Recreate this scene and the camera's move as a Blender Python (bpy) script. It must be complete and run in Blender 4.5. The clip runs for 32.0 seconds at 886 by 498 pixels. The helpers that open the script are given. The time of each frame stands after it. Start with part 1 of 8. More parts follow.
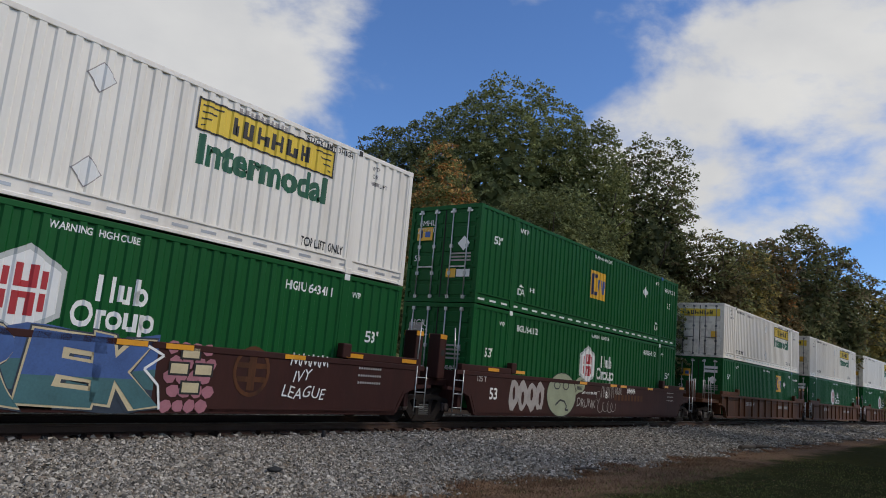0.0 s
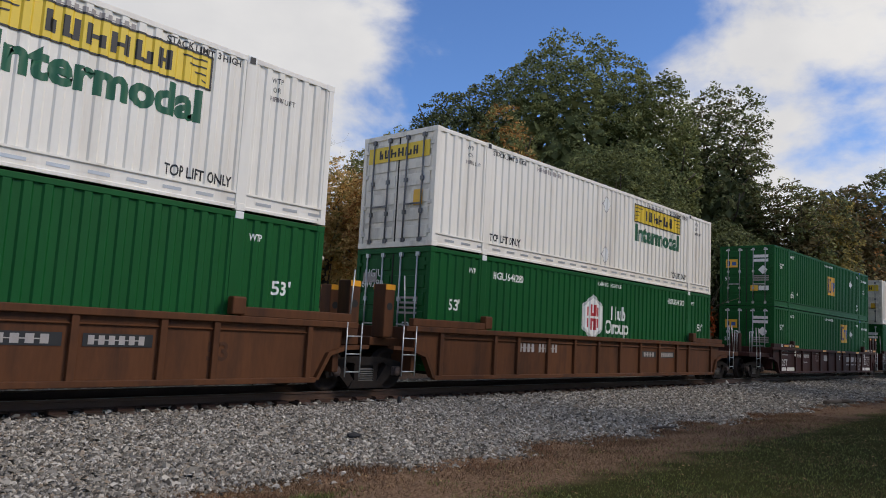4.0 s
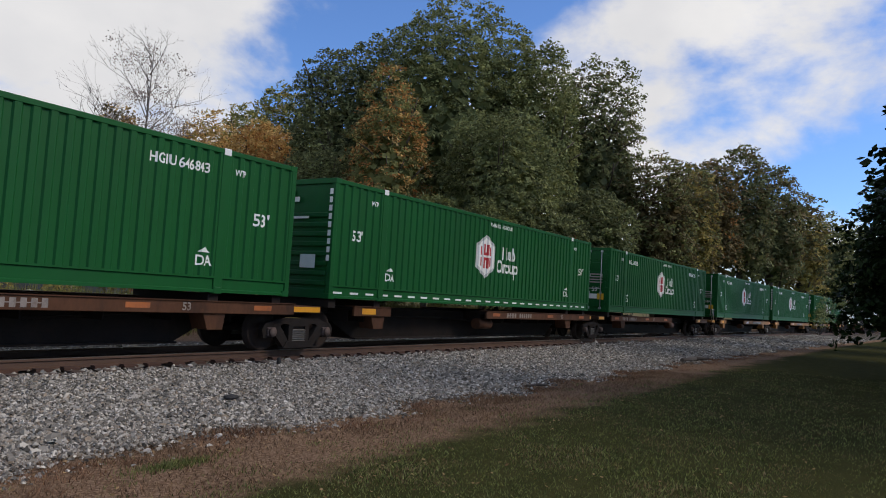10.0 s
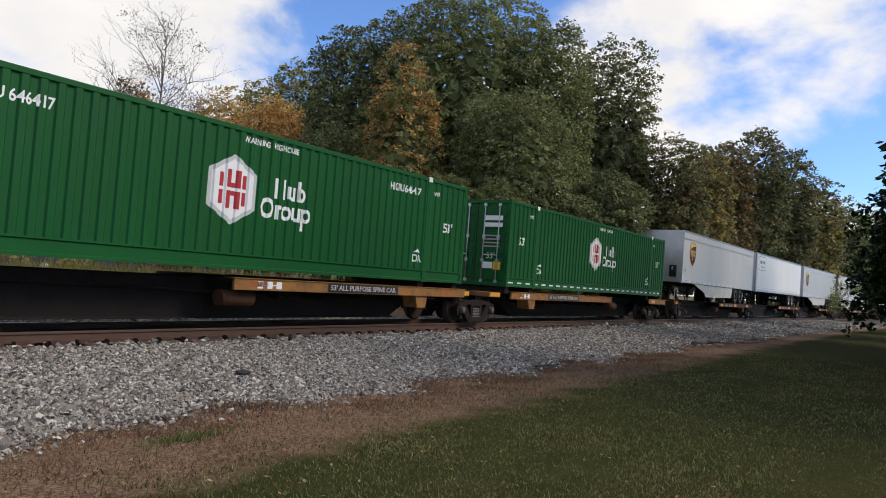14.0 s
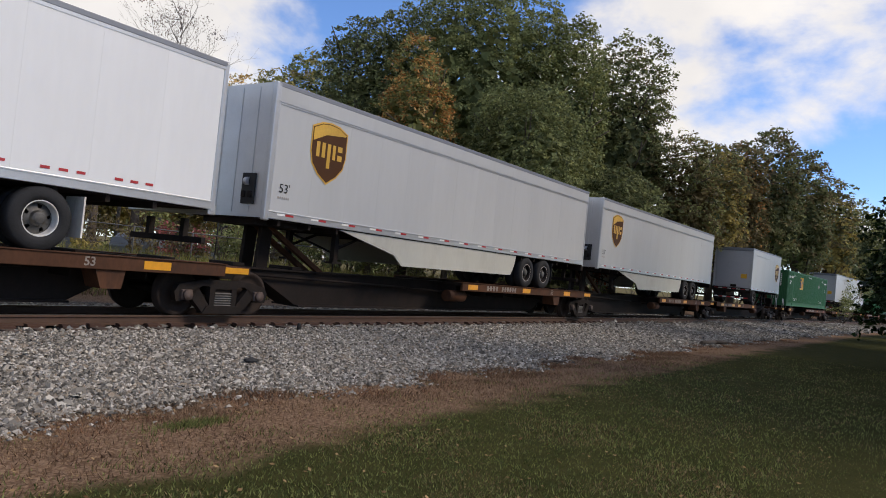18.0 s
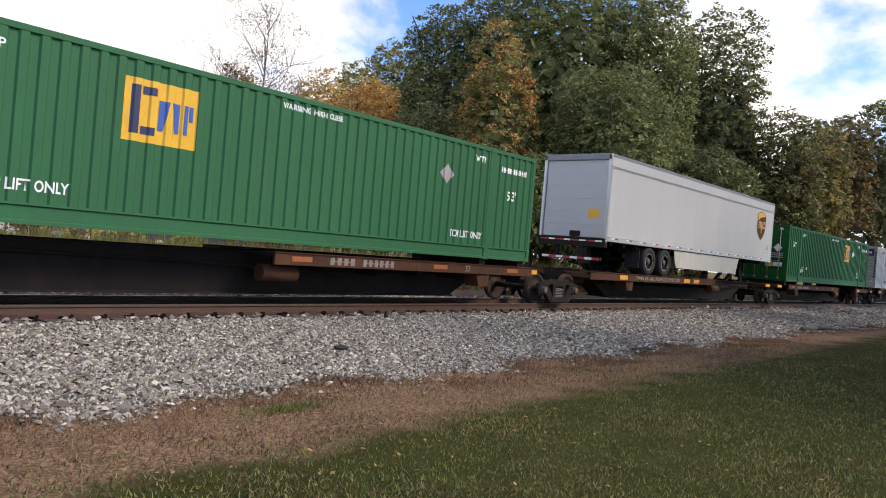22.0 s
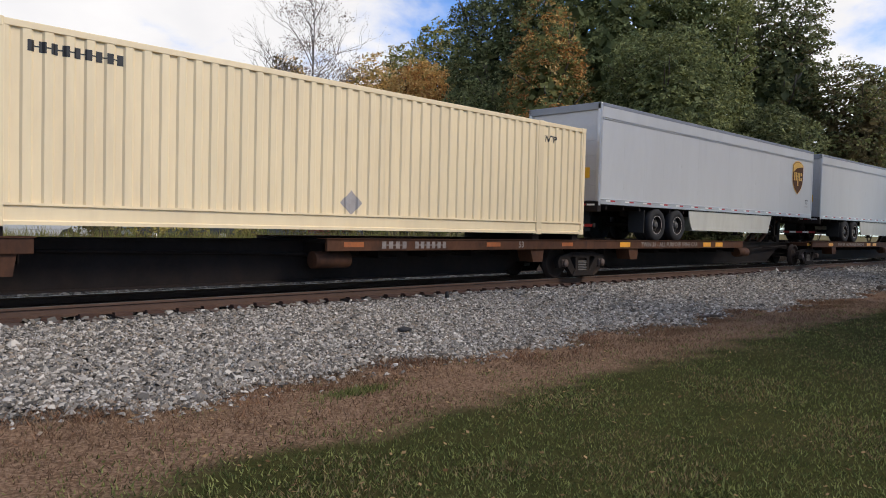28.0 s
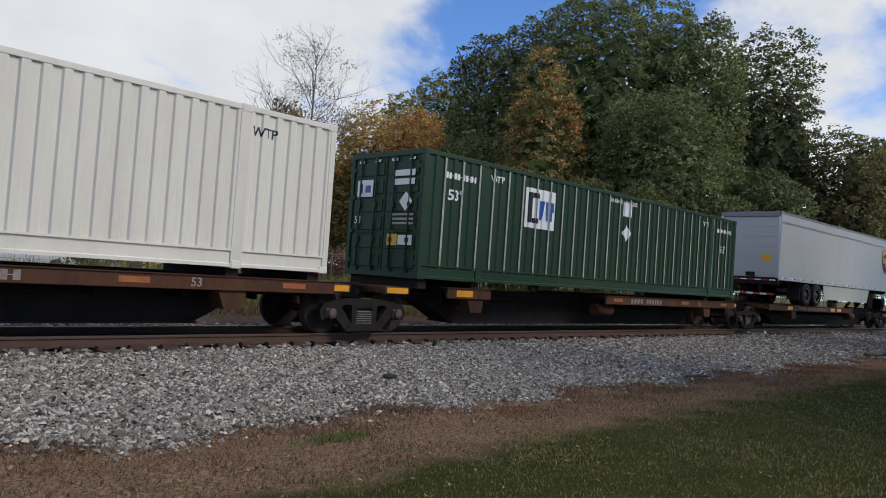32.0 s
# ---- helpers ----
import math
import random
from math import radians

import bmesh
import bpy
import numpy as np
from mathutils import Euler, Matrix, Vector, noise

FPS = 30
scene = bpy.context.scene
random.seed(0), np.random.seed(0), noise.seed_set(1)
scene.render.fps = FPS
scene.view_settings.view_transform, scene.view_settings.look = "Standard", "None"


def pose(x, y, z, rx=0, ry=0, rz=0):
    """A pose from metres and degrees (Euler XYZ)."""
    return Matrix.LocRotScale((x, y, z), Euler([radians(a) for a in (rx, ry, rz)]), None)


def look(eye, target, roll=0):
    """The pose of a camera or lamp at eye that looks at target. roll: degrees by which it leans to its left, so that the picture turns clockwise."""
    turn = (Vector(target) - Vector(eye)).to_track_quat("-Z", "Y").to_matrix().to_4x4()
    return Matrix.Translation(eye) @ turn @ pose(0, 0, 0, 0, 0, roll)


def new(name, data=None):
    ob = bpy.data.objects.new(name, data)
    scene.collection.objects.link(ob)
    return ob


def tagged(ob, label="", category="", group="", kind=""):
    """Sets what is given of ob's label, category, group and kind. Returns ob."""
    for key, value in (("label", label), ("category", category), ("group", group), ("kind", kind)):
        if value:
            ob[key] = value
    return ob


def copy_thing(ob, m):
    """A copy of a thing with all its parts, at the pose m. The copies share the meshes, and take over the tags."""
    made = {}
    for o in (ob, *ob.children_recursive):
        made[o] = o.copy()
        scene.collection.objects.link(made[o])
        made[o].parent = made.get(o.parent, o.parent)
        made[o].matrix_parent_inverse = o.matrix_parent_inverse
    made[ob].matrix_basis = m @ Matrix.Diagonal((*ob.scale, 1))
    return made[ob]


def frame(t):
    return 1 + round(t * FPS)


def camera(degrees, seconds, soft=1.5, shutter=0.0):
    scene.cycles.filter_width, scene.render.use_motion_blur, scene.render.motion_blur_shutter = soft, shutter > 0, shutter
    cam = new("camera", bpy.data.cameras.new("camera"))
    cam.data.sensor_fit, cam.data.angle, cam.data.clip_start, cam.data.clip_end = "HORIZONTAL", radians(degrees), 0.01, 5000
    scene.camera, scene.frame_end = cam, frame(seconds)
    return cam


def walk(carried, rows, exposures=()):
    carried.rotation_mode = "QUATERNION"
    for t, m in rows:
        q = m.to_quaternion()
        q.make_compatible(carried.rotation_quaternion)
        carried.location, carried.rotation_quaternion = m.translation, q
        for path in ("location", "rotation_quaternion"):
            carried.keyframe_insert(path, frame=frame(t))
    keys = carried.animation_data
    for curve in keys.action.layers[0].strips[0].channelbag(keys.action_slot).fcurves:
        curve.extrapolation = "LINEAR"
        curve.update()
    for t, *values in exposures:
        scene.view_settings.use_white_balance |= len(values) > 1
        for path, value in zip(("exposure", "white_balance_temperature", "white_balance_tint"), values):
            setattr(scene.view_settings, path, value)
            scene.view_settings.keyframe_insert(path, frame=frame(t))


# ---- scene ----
# The camera stands on the grass beside the line and turns by hand: seconds, yaw, pitch, roll.
EYE = 1.7
TURNS = [
    (0.0, -54.44, 9.47, -5.03),
    (0.5, -56.01, 9.19, -6.50),
    (1.0, -58.88, 10.44, -5.07),
    (1.5, -55.09, 9.87, -1.54),
    (2.0, -51.26, 3.95, -2.37),
    (2.5, -51.47, 4.43, -3.62),
    (4.5, -48.54, 6.69, -2.88),
    (5.0, -49.96, 5.86, -3.07),
    (5.5, -48.62, 5.08, -1.83),
    (6.0, -50.00, 5.70, -3.39),
    (6.5, -51.33, 6.01, -4.20),
    (7.0, -50.39, 6.41, -3.86),
    (7.5, -52.83, 6.97, -4.50),
    (8.0, -51.68, 8.20, -2.55),
    (8.5, -50.89, 8.66, -1.55),
    (9.0, -44.92, 6.32, -2.09),
    (9.5, -56.24, 5.56, -4.46),
    (10.0, -58.12, 3.88, -3.42),
    (10.5, -57.08, 4.12, -4.39),
    (11.0, -57.64, 4.84, -4.92),
    (11.5, -58.42, 4.66, -4.56),
    (12.0, -59.19, 4.48, -5.16),
    (12.5, -60.54, 4.52, -4.72),
    (13.0, -60.53, 3.98, -4.59),
    (13.5, -57.78, 4.17, -3.92),
    (14.0, -57.23, 2.21, -4.28),
    (14.5, -58.60, 2.13, -3.55),
    (16.5, -57.62, 3.67, -5.07),
    (17.0, -58.11, 3.00, -6.76),
    (17.5, -57.38, 2.59, -5.97),
    (18.0, -56.49, 1.61, -5.69),
    (18.5, -57.36, 1.00, -4.53),
    (19.0, -57.08, 1.25, -3.64),
    (19.5, -54.01, 1.79, -3.49),
    (20.0, -54.19, 1.01, -3.28),
    (20.5, -55.24, 0.89, -3.41),
    (21.0, -53.38, -0.05, -2.14),
    (21.5, -51.00, -0.01, -3.74),
    (22.0, -49.84, 0.01, -4.82),
    (22.5, -50.50, 1.16, -2.81),
    (23.0, -50.10, 1.59, -3.50),
    (23.5, -50.85, 0.46, -4.28),
    (24.0, -48.83, 2.29, -3.41),
    (24.5, -48.35, 2.47, -2.67),
    (25.0, -49.61, 2.55, -2.84),
    (25.5, -48.90, 2.16, -2.70),
    (26.0, -49.36, 1.07, -2.95),
    (26.5, -49.56, 0.22, -3.22),
    (28.5, -43.76, -1.56, -1.69),
    (29.0, -44.51, 1.39, -4.18),
    (29.5, -44.95, 2.20, -5.54),
    (30.0, -44.25, 2.24, -5.34),
    (30.5, -45.11, 1.88, -4.07),
    (31.0, -45.83, 2.91, -3.77),
    (31.5, -45.94, 2.75, -4.31),
    (32.0, -46.11, 1.90, -4.04),
]
cam = camera(62.54, 32.0, soft=0.95, shutter=0.0)
EXPOSURES = [(0.0, -0.52, 6600, 10), (1.0, -0.34, 6450, 8), (2.0, -0.29, 6780, 13), (5.0, -0.37, 6650, 11), (6.0, -0.12, 6750, 11), (7.0, 0.03, 6670, 12), (8.0, -0.27, 6370, 11), (9.0, -0.45, 6370, 11), (11.0, -0.07, 6850, 13), (13.0, -0.02, 6850, 12), (17.0, 0.08, 6850, 12), (18.0, -0.07, 6950, 13), (20.0, 0.23, 7150, 15), (21.0, 0.23, 7150, 14), (22.0, 0.48, 7000, 14), (23.0, 0.23, 6900, 14), (24.0, 0.33, 7000, 14), (25.0, 0.23, 6800, 13), (26.0, 0.08, 6900, 14), (29.0, 0.03, 6600, 12), (30.0, 0.13, 6800, 13), (31.0, 0.18, 6900, 14), (32.0, -0.27, 6350, 10)]
walk(cam, [(t, pose(0, 0, EYE, 90 + pitch, roll, yaw)) for t, yaw, pitch, roll in TURNS], EXPOSURES)

# ---- the train's way: metres gone at t seconds (nought at 16 s) ----
LINE_Y, RAIL_Z, BEND = 12.762, 0.315, -0.000508


def gone(t):
    u = (t - 16) / 16
    return 259.44 * u - 8.75 * u ** 2 - 2.10 * u ** 3 + 1.73 * u ** 4


def bend(x):
    """How far the line has curved towards the lawn at x."""
    return BEND * min(abs(x), 220.0) ** 2


# ---- sky and sun ----
SUN_AZ, SUN_EL = 150.0, 40.0          # azimuth from +y towards +x
sun_from = Vector((math.sin(radians(SUN_AZ)) * math.cos(radians(SUN_EL)), math.cos(radians(SUN_AZ)) * math.cos(radians(SUN_EL)), math.sin(radians(SUN_EL))))
sun = new("sun", bpy.data.lights.new("sun", "SUN"))
sun.data.energy, sun.data.angle, sun.data.color = 2.5, radians(20), (1.0, 0.91, 0.78)
sun.matrix_world = look(sun_from * 60, (0, 0, 0))


def links(tree, *pairs):
    for a, b in pairs:
        tree.links.new(a, b)


def make_world():
    w = bpy.data.worlds.new("world")
    scene.world = w
    w.use_nodes = True
    nt = w.node_tree
    nt.nodes.clear()
    N = nt.nodes.new
    out, bg = N("ShaderNodeOutputWorld"), N("ShaderNodeBackground")
    sky = N("ShaderNodeTexSky")
    sky.sky_type, sky.sun_disc = "NISHITA", False
    sky.sun_elevation, sky.sun_rotation = radians(SUN_EL), radians(SUN_AZ)
    sky.altitude, sky.air_density, sky.dust_density, sky.ozone_density = 300, 1.0, 0.1, 4.0
    gain = N("ShaderNodeVectorMath")
    gain.operation = "MULTIPLY"
    gain.inputs[1].default_value = (0.128, 0.160, 0.208)
    co = N("ShaderNodeTexCoord")
    # clouds: ragged heaps, a little wider than high
    flat = N("ShaderNodeMapping")
    flat.inputs["Scale"].default_value = (1.0, 1.0, 1.7)
    flat.inputs["Location"].default_value = (0.4, 0.9, 0.2)
    n1, n2 = N("ShaderNodeTexNoise"), N("ShaderNodeTexNoise")
    n1.inputs["Scale"].default_value, n1.inputs["Detail"].default_value, n1.inputs["Roughness"].default_value = 3.6, 9, 0.55
    n1.inputs["Distortion"].default_value = 0.15
    n2.inputs["Scale"].default_value, n2.inputs["Detail"].default_value = 5.0, 7
    mask = N("ShaderNodeMapRange")
    mask.interpolation_type = "SMOOTHSTEP"
    mask.inputs["From Min"].default_value, mask.inputs["From Max"].default_value = 0.42, 0.74
    shade = N("ShaderNodeMix")
    shade.data_type = "RGBA"
    shade.inputs["A"].default_value, shade.inputs["B"].default_value = (0.66, 0.69, 0.75, 1), (1.15, 1.15, 1.13, 1)
    mix = N("ShaderNodeMix")
    mix.data_type = "RGBA"
    # broad cloud banks and the clear gap between them
    bank = None
    for (az, el), size, amount in CLOUDS:
        d = Vector((math.sin(radians(az)) * math.cos(radians(el)), math.cos(radians(az)) * math.cos(radians(el)), math.sin(radians(el))))
        dot = N("ShaderNodeVectorMath")
        dot.operation = "DOT_PRODUCT"
        dot.inputs[1].default_value = d
        r = N("ShaderNodeMapRange")
        r.interpolation_type = "SMOOTHSTEP"
        r.inputs["From Min"].default_value, r.inputs["From Max"].default_value = math.cos(radians(size)), 1.0
        r.inputs["To Min"].default_value, r.inputs["To Max"].default_value = 0.0, amount
        links(nt, (co.outputs["Generated"], dot.inputs[0]), (dot.outputs["Value"], r.inputs["Value"]))
        if bank:
            add = N("ShaderNodeMath")
            add.operation = "ADD"
            links(nt, (bank, add.inputs[0]), (r.outputs[0], add.inputs[1]))
            bank = add.outputs[0]
        else:
            bank = r.outputs[0]
    total = N("ShaderNodeMath")
    total.operation = "ADD"
    ragged = N("ShaderNodeMath")
    ragged.operation = "MULTIPLY_ADD"
    ragged.inputs[1].default_value, ragged.inputs[2].default_value = 1.7, -0.35
    links(nt, (n1.outputs["Fac"], ragged.inputs[0]))
    links(nt, (co.outputs["Generated"], flat.inputs["Vector"]),
          (flat.outputs[0], n1.inputs["Vector"]), (flat.outputs[0], n2.inputs["Vector"]), (ragged.outputs[0], total.inputs[0]), (bank, total.inputs[1]),
          (total.outputs[0], mask.inputs["Value"]), (n2.outputs["Fac"], shade.inputs["Factor"]), (sky.outputs[0], gain.inputs[0]),
          (gain.outputs[0], mix.inputs["A"]), (shade.outputs["Result"], mix.inputs["B"]), (mask.outputs[0], mix.inputs["Factor"]),
          (mix.outputs["Result"], bg.inputs["Color"]), (bg.outputs[0], out.inputs["Surface"]))


# cloud banks: azimuth and elevation in degrees, radius, amount (below nought: clear sky)
# the last bank is unseen, added to whiten the fill on faces towards -x
CLOUDS = [((28, 19), 26, 0.20), ((40, 28), 11, 0.08), ((51, 19), 15, -0.20), ((55, 30), 15, -0.16), ((75, 20), 16, 0.27), ((87, 22), 12, 0.17), ((80, 13), 7, -0.10), ((67, 31), 7, -0.12), ((10, 16), 24, 0.18), ((-70, 22), 48, 0.20)]
make_world()


# ---- materials ----
def mat(name, colour, rough=0.6, metal=0.0, vary=0.12, scale=3.0, bump=0.0, bump_scale=60.0, dirt=0.0, dirt_colour=(0.10, 0.08, 0.06), streak=1.0, hue=0.0, spec=0.5):
    """Paint, metal, soil: a base colour with a coarse and a fine variation, dirt in patches or streaks, and fine relief."""
    m = bpy.data.materials.new(name)
    m.use_nodes = True
    nt = m.node_tree
    N, p = nt.nodes.new, nt.nodes["Principled BSDF"]
    p.inputs["Roughness"].default_value, p.inputs["Metallic"].default_value = rough, metal
    p.inputs["Specular IOR Level"].default_value = spec
    co, mp = N("ShaderNodeTexCoord"), N("ShaderNodeMapping")
    mp.inputs["Scale"].default_value = (1, 1, 1 / streak)
    rnd = N("ShaderNodeObjectInfo")
    off = N("ShaderNodeVectorMath")
    off.operation = "SCALE"
    off.inputs[0].default_value = (17.0, 9.0, 5.0)
    links(nt, (co.outputs["Object"], mp.inputs["Vector"]), (rnd.outputs["Random"], off.inputs["Scale"]), (off.outputs[0], mp.inputs["Location"]))
    big, fine = N("ShaderNodeTexNoise"), N("ShaderNodeTexNoise")
    big.inputs["Scale"].default_value, big.inputs["Detail"].default_value = scale, 5
    fine.inputs["Scale"].default_value, fine.inputs["Detail"].default_value = scale * 14, 4
    both = N("ShaderNodeMath")
    both.operation = "MULTIPLY_ADD"
    both.inputs[1].default_value = 0.65
    half = N("ShaderNodeMath")
    half.operation = "MULTIPLY"
    half.inputs[1].default_value = 0.35
    ramp = N("ShaderNodeMapRange")
    ramp.inputs["From Min"].default_value, ramp.inputs["From Max"].default_value = 0.3, 0.7
    ramp.inputs["To Min"].default_value, ramp.inputs["To Max"].default_value = 1 - vary, 1 + vary
    tint = N("ShaderNodeVectorMath")
    tint.operation = "SCALE"
    tint.inputs[0].default_value = colour
    links(nt, (mp.outputs[0], big.inputs["Vector"]), (mp.outputs[0], fine.inputs["Vector"]), (fine.outputs["Fac"], half.inputs[0]), (big.outputs["Fac"], both.inputs[0]), (half.outputs[0], both.inputs[2]),
          (both.outputs[0], ramp.inputs["Value"]), (ramp.outputs[0], tint.inputs["Scale"]))
    last = tint.outputs[0]
    if dirt:
        d = N("ShaderNodeTexNoise")
        d.inputs["Scale"].default_value, d.inputs["Detail"].default_value, d.inputs["Roughness"].default_value = scale * 1.7, 8, 0.65
        dr, mx = N("ShaderNodeMapRange"), N("ShaderNodeMix")
        dr.inputs["From Min"].default_value, dr.inputs["From Max"].default_value = 0.48, 0.72
        dr.inputs["To Max"].default_value = dirt
        mx.data_type = "RGBA"
        mx.inputs["B"].default_value = (*dirt_colour, 1)
        links(nt, (mp.outputs[0], d.inputs["Vector"]), (d.outputs["Fac"], dr.inputs["Value"]), (dr.outputs[0], mx.inputs["Factor"]), (last, mx.inputs["A"]))
        last = mx.outputs["Result"]
    if hue:
        h, hm = N("ShaderNodeHueSaturation"), N("ShaderNodeMapRange")
        hm.inputs["To Min"].default_value, hm.inputs["To Max"].default_value = 1 - hue, 1 + hue
        links(nt, (rnd.outputs["Random"], hm.inputs["Value"]), (hm.outputs[0], h.inputs["Value"]), (last, h.inputs["Color"]))
        last = h.outputs[0]
    links(nt, (last, p.inputs["Base Color"]))
    if bump:
        bn, bp = N("ShaderNodeTexNoise"), N("ShaderNodeBump")
        bn.inputs["Scale"].default_value, bn.inputs["Detail"].default_value = bump_scale, 4
        bp.inputs["Strength"].default_value, bp.inputs["Distance"].default_value = bump, 0.02
        links(nt, (co.outputs["Object"], bn.inputs["Vector"]), (bn.outputs["Fac"], bp.inputs["Height"]), (bp.outputs[0], p.inputs["Normal"]))
    return m


def leaf_mat(name, low, high, rough=0.55, light=0.25, patches=0.5):
    """Foliage: each leaf takes its own tone between two colours; some light passes through."""
    m = bpy.data.materials.new(name)
    m.use_nodes = True
    nt = m.node_tree
    N, p = nt.nodes.new, nt.nodes["Principled BSDF"]
    geo, ramp, co, n, mx, out = N("ShaderNodeNewGeometry"), N("ShaderNodeMix"), N("ShaderNodeTexCoord"), N("ShaderNodeTexNoise"), N("ShaderNodeMath"), nt.nodes["Material Output"]
    ramp.data_type = "RGBA"
    ramp.inputs["A"].default_value, ramp.inputs["B"].default_value = (*low, 1), (*high, 1)
    n.inputs["Scale"].default_value, n.inputs["Detail"].default_value, n.inputs["Roughness"].default_value = patches, 5, 0.65
    mx.operation = "MULTIPLY"
    two = N("ShaderNodeMath")
    two.operation = "MULTIPLY"
    two.inputs[1].default_value = 1.9
    tr, ms = N("ShaderNodeBsdfTranslucent"), N("ShaderNodeMixShader")
    ms.inputs[0].default_value = light + 0.1
    p.inputs["Roughness"].default_value = rough
    p.inputs["Specular IOR Level"].default_value = 0.06
    links(nt, (co.outputs["Object"], n.inputs["Vector"]), (geo.outputs["Random Per Island"], mx.inputs[0]), (n.outputs["Fac"], two.inputs[0]), (two.outputs[0], mx.inputs[1]), (mx.outputs[0], ramp.inputs["Factor"]),
          (ramp.outputs["Result"], p.inputs["Base Color"]), (ramp.outputs["Result"], tr.inputs["Color"]), (p.outputs[0], ms.inputs[1]), (tr.outputs[0], ms.inputs[2]), (ms.outputs[0], out.inputs["Surface"]))
    return m


